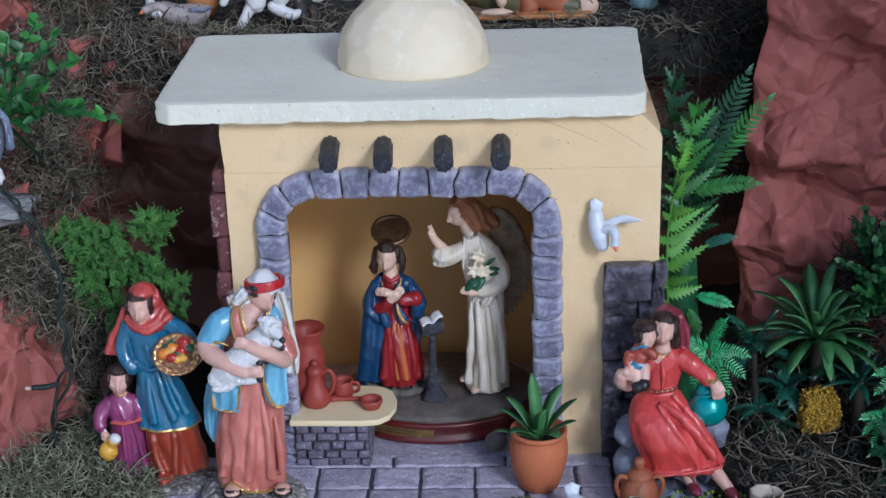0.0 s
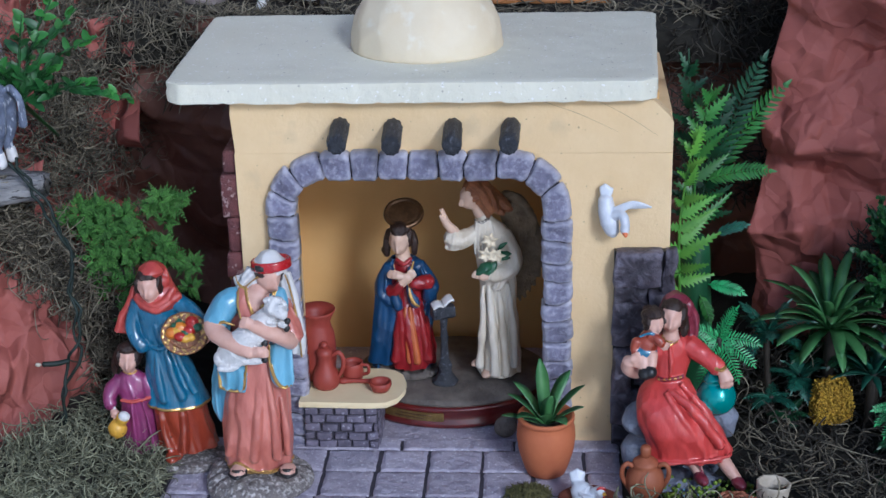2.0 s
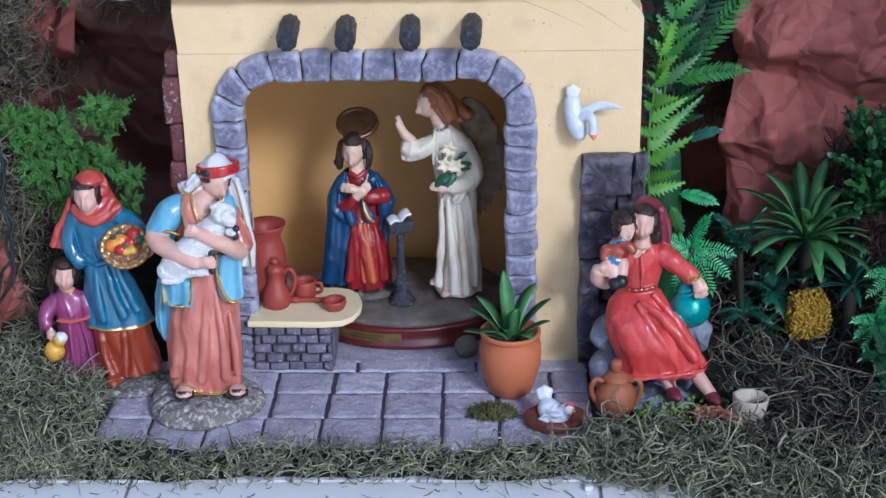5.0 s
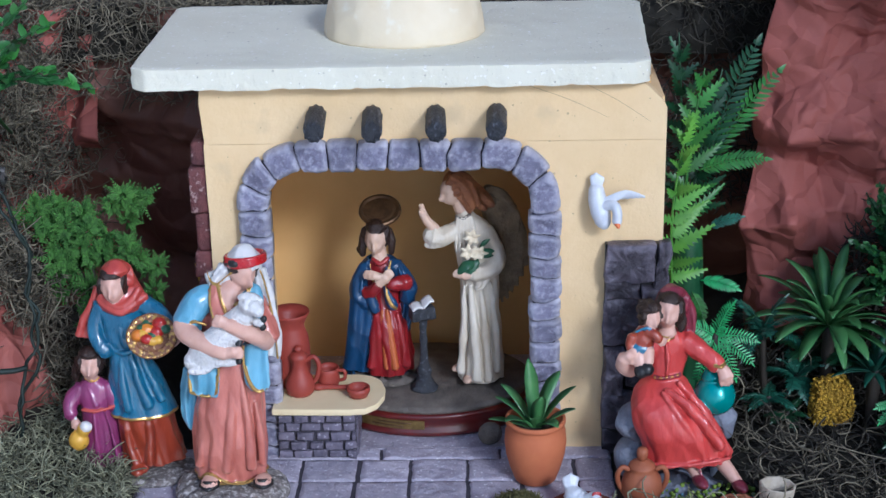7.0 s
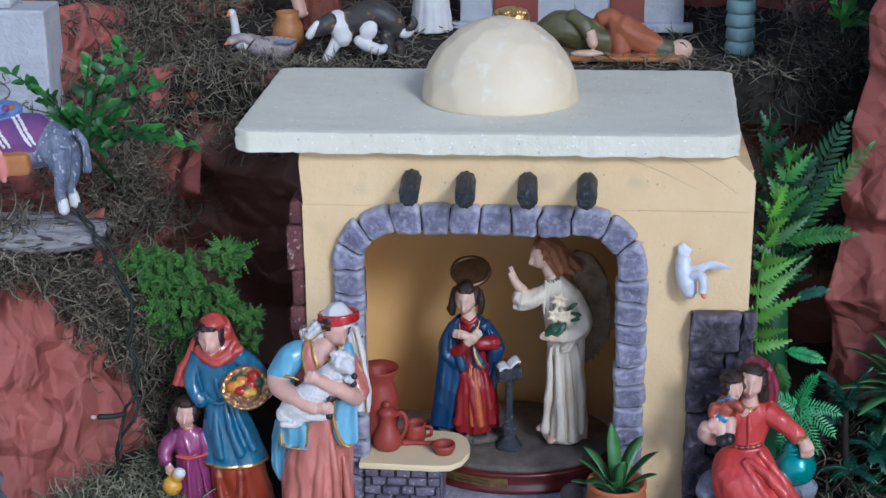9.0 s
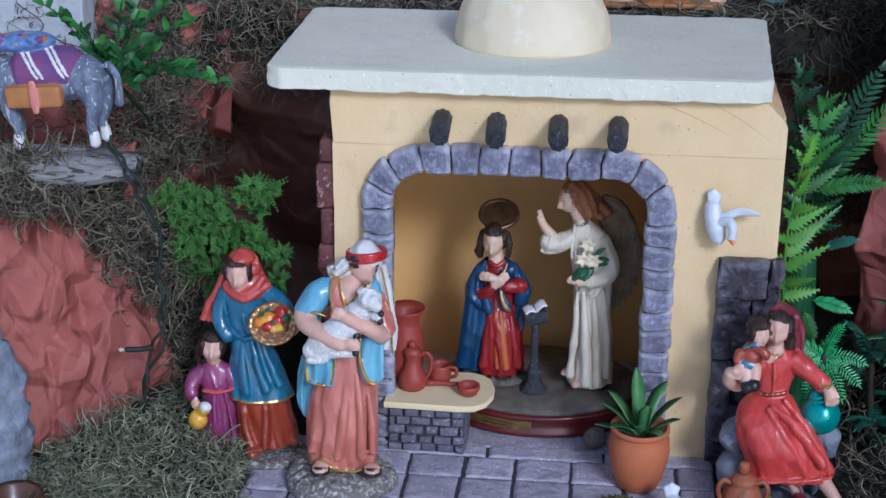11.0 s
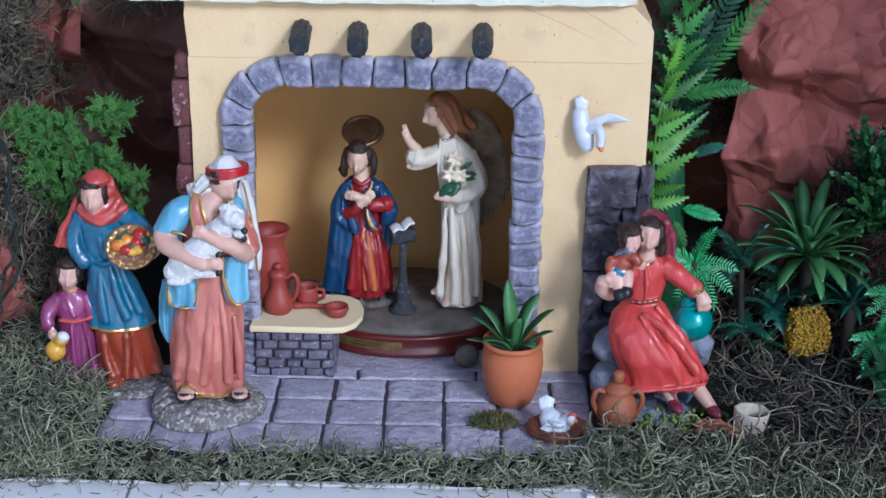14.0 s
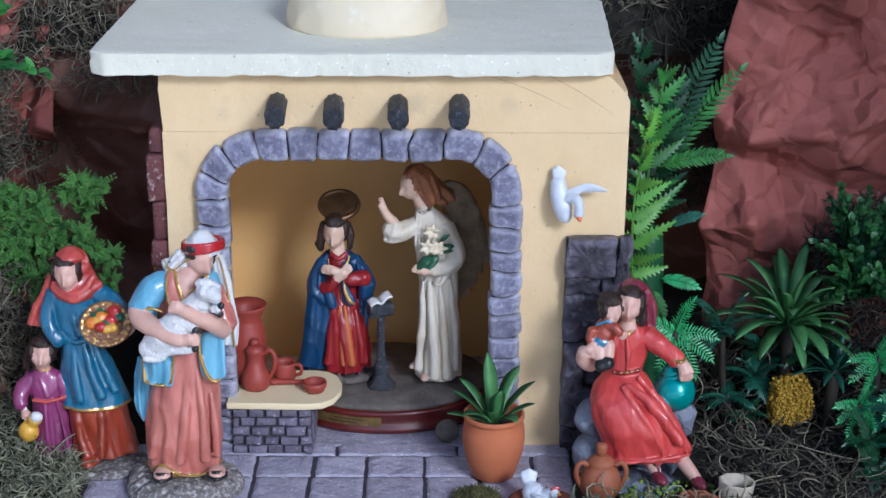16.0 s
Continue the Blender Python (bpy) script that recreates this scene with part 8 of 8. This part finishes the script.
def compound(stem, pinnae, face, seed, droop=0.2, rad=0.0014):
    """A frond whose stem carries lobed pinnae. pinnae: (height share, side, length, lobe, rise)."""
    rng = random.Random(seed)
    bm = bmesh.new()
    tube(bm, stem, [rad, rad * 0.9, rad * 0.5], n=6)
    a, b, c = (Vector(p) for p in stem)
    for t, g, ln, lobe, rise in pinnae:
        p = a.lerp(b, t * 2) if t < 0.5 else b.lerp(c, t * 2 - 1)
        rise += rng.uniform(-0.22, 0.22)
        d = Vector((g * math.cos(rise), rng.uniform(-1.0, 0.1), math.sin(rise)))
        f = Vector(face) + Vector((rng.uniform(-0.5, 0.5), 0, rng.uniform(-0.35, 0.6)))
        blade(bm, p, d, f, ln * rng.uniform(0.7, 1.15), lobe * rng.uniform(1.5, 2.0), max(5, int(ln / 0.0042)), rng)
    return bm


# tall fern beside the house
fern = thing("tall_fern", "tall plastic fern with light and dark green fronds", "fern", pose(0.230, 0.062, -0.004))
bm = bmesh.new()
tube(bm, [(0, 0, 0.0), (0.002, 0, 0.08), (-0.001, -0.002, 0.150), (0.0, -0.004, 0.190)], [0.017, 0.0165, 0.0165, 0.013], n=16, fold=0.05)
part("trunk", bm, M_FERNDARK, fern, "thick dark green plastic stem")
rng = random.Random(8)
light = [(0.12 + 0.080 * k, 1, 0.043 - 0.0026 * abs(k - 3), 0.0115, radians(22 + 5 * k)) for k in range(11)] + [(0.06 + 0.13 * k, -1, 0.018, 0.008, radians(20 + 6 * k)) for k in range(7)]
part("frond", compound([(-0.016, -0.030, 0.140), (-0.019, -0.034, 0.225), (-0.006, -0.030, 0.318)], light, (0.1, -1, 0.35), 1), M_FERNLIGHT, fern, "yellow-green front frond")
mid = [(0.25 + 0.11 * k, 1, 0.046 - 0.003 * k, 0.0100, radians(34 + 4 * k)) for k in range(7)] + [(0.3 + 0.1 * k, -1, 0.026, 0.010, radians(40 + 4 * k)) for k in range(7)]
part("frond", compound([(-0.006, -0.012, 0.150), (-0.004, -0.014, 0.265), (0.008, -0.010, 0.350)], mid, (0.0, -1, 0.3), 2), M_FERN, fern)
dark = [(0.30 + 0.08 * k, g, 0.036 - 0.002 * k, 0.0095, radians(32 + 4 * k)) for k in range(8) for g in (-1, 1)]
part("frond", compound([(0.000, -0.004, 0.150), (0.006, 0.000, 0.255), (0.026, 0.006, 0.345)], dark, (0.1, -1, 0.2), 3), M_FERNDARK, fern)
part("frond", compound([(0.002, 0.010, 0.150), (-0.006, 0.016, 0.280), (-0.012, 0.02, 0.375)], dark, (0.0, -1, 0.2), 4), M_FERNDARK, fern)
for k, (base, tip, ln, ll, lw, pairs, m) in enumerate((
        ((0.006, -0.016, 0.258), (0.82, -0.25, 0.45), 0.060, 0.0125, 0.0032, 15, M_FERN), ((0.010, 0.002, 0.250), (0.30, 0.05, 1), 0.125, 0.019, 0.0046, 18, M_FERNDARK),
        ((0.014, 0.010, 0.250), (0.48, 0.05, 0.9), 0.110, 0.016, 0.0042, 17, M_FERN), ((0.012, -0.014, 0.150), (0.75, -0.3, 0.10), 0.034, 0.009, 0.0024, 12, M_PALM),
        ((-0.012, -0.026, 0.165), (-0.5, -0.5, 0.3), 0.030, 0.010, 0.0045, 7, M_FERNLIGHT),
        ((0.018, -0.010, 0.200), (0.7, -0.1, 0.50), 0.030, 0.008, 0.0026, 10, M_TEALLEAF), ((0.004, -0.018, 0.140), (0.35, -0.4, -0.6), 0.026, 0.008, 0.0024, 11, M_FERN))):
    part("frond", frond(base, tip, ln, ll, lw, pairs, 0.5, 0.0009, seed=k, roll=0.9), m, fern)


def rosette(name, label, at, leaves, length, width, mats, seed, rise=(20, 80), droop=0.9, stem=0.03, category="plant", wide=0.4):
    rng = random.Random(seed)
    ob = thing(name, label, category, pose(*at))
    bm = bmesh.new()
    tube(bm, [(0, 0, -stem), (0.001, 0, 0.002)], [0.005, 0.0065], n=10)
    part("stem", bm, M_TRUNK, ob)
    for k in range(leaves):
        yaw = k * 2.39996 + rng.uniform(-0.2, 0.2)
        e = radians(rise[0] + (rise[1] - rise[0]) * (k / leaves) + rng.uniform(-6, 6))
        bm = bmesh.new()
        strap(bm, (0.003 * math.cos(yaw), 0.003 * math.sin(yaw), 0.001), yaw, e, length * rng.uniform(0.62, 1.1), width * rng.uniform(0.85, 1.1), droop, twist=rng.uniform(-0.3, 0.3), tip=wide)
        part("leaf", bm, mats, ob)
    return ob


def palm(name, label, at, fronds, length, ll, lw, pairs, mats, seed, rise=(5, 70), trunk=0.04, lean=(0, 0), category="palm", ways=()):
    rng = random.Random(seed)
    ob = thing(name, label, category, pose(*at), group="plastic " + category + "s on the moss bank")
    bm = bmesh.new()
    tube(bm, [(lean[0], lean[1], -trunk), (lean[0] * 0.3, lean[1] * 0.3, -trunk * 0.4), (0, 0, 0.002)], [0.0042, 0.0034, 0.0030], n=8)
    part("trunk", bm, M_TRUNK, ob)
    for k in range(fronds):
        a = math.tau * k / fronds + rng.uniform(-0.3, 0.3) + 0.4
        e = radians(rng.uniform(*rise))
        way = ways[k] if ways else (math.cos(a) * math.cos(e), math.sin(a) * math.cos(e), math.sin(e))
        bm = frond((0, 0, 0), way, length * rng.uniform(0.85, 1.12), ll, lw, pairs, 0.8 if ways else 1.1, 0.0008, seed * 10 + k, "palm", 0.15, roll=(1.0 if way[0] > 0 else -1.0) if ways else 0.0, n=2)
        part("frond", bm, mats, ob)
    return ob


palm("small_palm", "bright green plastic palm behind the seated figurine", (0.247, -0.018, 0.118), 8, 0.039, 0.0105, 0.0020, 11, M_PALM, 3, (-5, 66), 0.118,
     ways=((0.25, -0.1, 1), (-0.75, -0.1, 0.75), (0.95, -0.15, 0.35), (0.85, -0.35, -0.15), (-0.9, -0.2, 0.05), (-0.4, -0.5, -0.4), (0.6, -0.4, -0.75), (0.3, 0.5, 0.6)))
rosette("agave_plant", "large dark green plastic agave with long strap leaves", (0.358, 0.030, 0.108), 46, 0.078, 0.0112, M_ALOE, 4, (-8, 80), 1.0, 0.09, wide=0.72)
rosette("succulent_plant", "blue-green plastic succulent with narrow pointed leaves", (0.394, -0.004, 0.076), 26, 0.040, 0.0075, M_TEALLEAF, 6, (0, 75), 0.7, 0.06)
palm("small_palm", "bright green plastic palm on the moss bank", (0.412, -0.036, 0.056), 8, 0.027, 0.0075, 0.0016, 10, M_PALM, 7, (0, 50), 0.05,
     ways=((0.2, -0.3, 1), (-0.8, -0.3, 0.5), (0.9, -0.3, 0.4), (0.8, -0.5, -0.3), (-0.9, -0.4, -0.1), (-0.5, -0.7, -0.3), (0.2, -0.8, 0.1), (0.3, 0.5, 0.6)))
palm("small_palm", "bright green plastic palm on the moss bank", (0.432, -0.012, 0.090), 8, 0.030, 0.0080, 0.0016, 10, M_PALM, 17, (5, 55), 0.07,
     ways=((0.2, -0.3, 1), (-0.8, -0.3, 0.5), (0.9, -0.3, 0.4), (0.8, -0.5, -0.3), (-0.9, -0.4, -0.1), (-0.5, -0.7, -0.3), (0.2, -0.8, 0.1), (0.3, 0.5, 0.6)))
palm("small_palm", "bright green plastic palm on the moss bank", (0.452, -0.050, 0.070), 8, 0.030, 0.0080, 0.0016, 10, M_PALM, 27, (5, 55), 0.06,
     ways=((0.2, -0.3, 1), (-0.8, -0.3, 0.5), (0.9, -0.3, 0.4), (0.8, -0.5, -0.3), (-0.9, -0.4, -0.1), (-0.5, -0.7, -0.3), (0.2, -0.8, 0.1), (0.3, 0.5, 0.6)))
palm("pine_sprig", "feathery blue-green plastic sprig", (0.296, 0.020, 0.106), 11, 0.042, 0.0115, 0.0018, 22, M_TEALLEAF, 8, (0, 75), 0.10, (0.01, 0.01), "sprig")
palm("pine_sprig", "feathery blue-green plastic sprig", (0.302, 0.004, 0.046), 9, 0.024, 0.009, 0.0016, 14, M_TEALLEAF, 9, (0, 80), 0.04, (0, 0), "sprig")
palm("pine_sprig", "feathery blue-green plastic sprig", (0.318, -0.006, 0.034), 7, 0.020, 0.008, 0.0016, 12, M_FERNDARK, 19, (0, 80), 0.03, (0, 0), "sprig")
for k, at in enumerate(((0.415, -0.066, 0.036), (0.438, -0.045, 0.055), (0.412, -0.088, 0.022), (0.448, -0.078, 0.034), (0.345, 0.05, 0.07), (0.33, 0.02, 0.06), (0.38, 0.03, 0.08))):
    palm("pine_sprig", "dark blue-green plastic sprig on the moss bank", at, 10, 0.030, 0.0105, 0.0024, 15, M_TEALLEAF if k % 2 else M_FERNDARK, 30 + k, (0, 70), 0.035, (0, 0), "sprig")


def leafy(name, label, at, stems, mats, leaf_l, leaf_w, seed, category="plant", light=None, root=(0, 0, -0.004), spread=1.0):
    """Branching twigs with oval leaves. stems: (tip, leaves)."""
    rng = random.Random(seed)
    ob = thing(name, label, category, pose(*at))
    for k, (tip, count) in enumerate(stems):
        bm = bmesh.new()
        tip = Vector(tip)
        mid = tip * 0.5 + Vector((0, 0, tip.length * 0.12))
        tube(bm, [(0, 0, 0), mid, tip], [0.0016, 0.0012, 0.0007], n=6)
        for i in range(count):
            t = 0.12 + 0.88 * i / count
            p = (Vector((0, 0, 0)).lerp(mid, t * 2) if t < 0.5 else mid.lerp(tip, t * 2 - 1))
            dd = Vector((rng.uniform(-0.8, 0.8), rng.uniform(-0.9, 0.3), rng.uniform(-0.4, 0.8))) * spread + tip.normalized() * 0.9
            grow = 1.25 - 0.6 * t
            leaf(bm, p, dd, Vector((rng.uniform(-0.5, 0.5), -0.7, 0.8)), leaf_l * grow * rng.uniform(0.75, 1.15), leaf_w * rng.uniform(0.8, 1.1), 1 if t > 0.66 else 0, n=5, fold=0.3, power=0.65)
        tube(bm, [tip * 0.02, Vector(root)], [0.0016, 0.0016], n=6)
        part("twig", bm, [mats, light or mats], ob)
    return ob


leafy("leafy_plant", "plastic plant with oval glossy green leaves on the slope", (-0.412, 0.050, 0.332),
      [((0.045, 0, 0.104), 15), ((0.016, -0.01, 0.088), 13), ((0.078, 0, 0.063), 14), ((0.111, -0.01, 0.006), 18), ((0.083, -0.01, 0.020), 14), ((-0.039, -0.01, 0.064), 13), ((-0.064, -0.01, 0.077), 14), ((0.040, 0, 0.034), 12), ((-0.010, -0.01, 0.040), 11), ((0.062, 0.01, 0.088), 12), ((0.030, -0.01, 0.070), 11)],
      M_BOXWOOD, 0.0165, 0.0088, 5, light=M_FERN, root=(-0.004, 0.11, -0.07), spread=1.7)
rng = random.Random(12)
leafy("leafy_bush", "dark green plastic boxwood sprigs with lighter tips", (0.418, 0.040, 0.140),
      [((0.050 * math.sin(k * 2.4) * rng.uniform(0.5, 1.05), rng.uniform(-0.052, 0.0), 0.050 + 0.062 * math.cos(k * 1.7) * rng.uniform(0.6, 1.0)), 22) for k in range(62)],
      M_FERNDARK, 0.0088, 0.0068, 15, light=M_BOXWOOD, spread=1.7)
leafy("leafy_sprig", "light green plastic sprig in front of the boxwood", (0.404, 0.000, 0.160),
      [((-0.024, -0.012, 0.018), 9), ((-0.016, -0.012, 0.034), 8), ((0.004, -0.014, 0.010), 9), ((0.022, -0.012, 0.020), 10), ((0.034, -0.010, 0.006), 9)],
      M_BOXWOOD, 0.0086, 0.0066, 35, light=M_FERN, root=(0.006, 0.03, -0.02), spread=1.5)
leafy("leafy_sprig", "light green plastic sprig on the paper cliff", (0.300, 0.22, 0.415), [((0.012, -0.01, 0.04), 14), ((-0.012, -0.02, 0.03), 12), ((0.028, -0.02, 0.018), 12)], M_FERN, 0.014, 0.008, 25)

# foam bush beside the house
bush = thing("foam_bush", "bright green foam bush in the gap beside the house", "bush", pose(-0.312, 0.052, 0.10))
for k in range(5):
    bm = bmesh.new()
    tube(bm, [(0, 0, -0.10), (0.004 * k - 0.01, 0, 0.02), (-0.035 + 0.018 * k, 0.01 * (k % 2), 0.09)], [0.004, 0.003, 0.001], n=6)
    part("stem", bm, M_TRUNK, bush)
rng = random.Random(44)
for c in range(66):
    lobe = ((-0.043, 0.106, 0.032, 0.034), (0.000, 0.088, 0.034, 0.036), (0.028, 0.122, 0.014, 0.020), (0.006, 0.056, 0.048, 0.034))[(0, 1, 3, 2, 0, 1, 3)[c % 7]]
    a, r = rng.uniform(0, math.tau), math.sqrt(rng.random())
    cx, cz = lobe[0] + lobe[2] * r * math.cos(a), lobe[1] + lobe[3] * r * math.sin(a)
    cy = rng.uniform(-0.020, 0.022) - 0.012 * (0.1 - cz) / 0.05
    cr = rng.uniform(0.007, 0.018)
    bm = bmesh.new()
    for k in range(20):
        d = Vector((rng.gauss(0, 1), rng.gauss(0, 1), rng.gauss(0.25, 1))).normalized()
        sprig(bm, Vector((cx, cy, cz)) + d * cr * 0.25, d, Vector((rng.uniform(-1, 1), -1, 0.6)), cr * rng.uniform(0.6, 1.1), 0.0050, 0.0019, 4, rng, 0.1, 0.0003)
    part("foliage", bm, M_BUSH, bush)



def in_bank(rng):
    x, y = rng.uniform(0.27, 0.47), rng.uniform(0.03, 0.10)
    return (x, y, 0.005 + 0.07 * rng.random() ** 1.5)


def in_corner(rng):
    x = rng.uniform(0.375, 0.52)
    return (x, rng.uniform(0.055, 0.085), 0.02 + (0.15 + 0.05 * min(1, (x - 0.375) / 0.05)) * rng.random())


# dark strands added in place of the shade behind and below the plants
strands("corner_moss", "added dark moss standing in for shade behind the boxwood", in_corner, 1500, 0.034, M_MOSS_SHADED, 20, 0.0009, 1.0)
strands("undergrowth_moss", "added dark moss standing in for shade under and behind the plastic plants", in_bank, 1700, 0.034, M_MOSS_SHADED, 19, 0.0008, 1.0)

# mustard lichen block
bm = bmesh.new()
rng = random.Random(61)
for k in range(1800):
    p = Vector((rng.uniform(-1, 1), rng.uniform(-1, 1), rng.uniform(-1, 1)))
    m = max(abs(p.x), abs(p.y), abs(p.z))
    p = (p / m).lerp(p.normalized() * 1.12, 0.5) * rng.uniform(0.84, 1.03)
    p.x *= 1 - 0.12 * p.z
    q = Vector((p.x * 0.0215 + 0.002 * n2(p.z * 3, p.y * 3), p.y * 0.014, 0.026 + p.z * 0.0255 + 0.002 * n2(p.x * 3, p.y * 3)))
    ball(bm, q, rng.uniform(0.0008, 0.0018), u=5, v=3)
block(bm, (-0.016, -0.010, 0.006), (0.016, 0.010, 0.044), 0.006)
ob = finish(bm, "lichen_block", M_LICHEN)
ob.matrix_basis = pose(0.359, -0.004, 0.026, 0, -4, 8) @ Matrix.Scale(0.87, 4)
tagged(ob, "mustard yellow block of preserved lichen", "lichen")


def tuft(name, label, at, spread, count, mats, seed, ln=0.012):
    def sample(rng):
        a, r = rng.uniform(0, math.tau), rng.random() ** 0.6
        return (at[0] + spread[0] * r * math.cos(a), at[1] + spread[1] * r * math.sin(a), at[2] + spread[2] * (1 - r * r) * rng.random())
    return strands(name, label, sample, count, ln, mats, seed, 0.0005, 0.8)


tuft("moss_tuft", "small brown-green moss tuft on the paving", (0.070, -0.103, 0.0015), (0.021, 0.011, 0.010), 520, M_MOSS_OLIVE, 71)
M_CHIP = material("green_yellow_gravel", (0.22, 0.30, 0.03), (0.10, 0.20, 0.03), 120, 0.6, 0.3, 300, speck=(0.15, 0.30, 0.42), speck_scale=90, speck_at=0.6, vary=0.3, island=True)
bm = bmesh.new()
rng = random.Random(77)
for k in range(190):
    x, y = rng.uniform(0.192, 0.275), rng.uniform(-0.134, -0.085)
    ball(bm, (x, y, 0.003 + 0.009 * rng.random()), rng.uniform(0.0012, 0.0026), u=6, v=4)
tagged(finish(bm, "coloured_gravel", M_CHIP), "green, yellow and blue dyed moss crumbs", "gravel", kind="stuff")

# ---- tiles of the patio floor ----
bm = bmesh.new()
block(bm, (-0.1925, -0.1925, -0.0075), (0.1925, 0.1925, 0.0), 0.0012)
first_tile = finish(bm, "tile", M_TILE, False, floor)
tile_mesh = first_tile.data
first_tile.location = (-0.231 + 0.194, -0.191 - 0.194, FLOOR_Z)
for i in range(-5, 7):
    for j in range(-9, 4):
        if (i, j) == (0, 0):
            continue
        ob = new("tile", tile_mesh)
        ob.parent = floor
        ob.location = (-0.231 + 0.194 + 0.388 * i, -0.191 - 0.194 + 0.388 * j, FLOOR_Z)
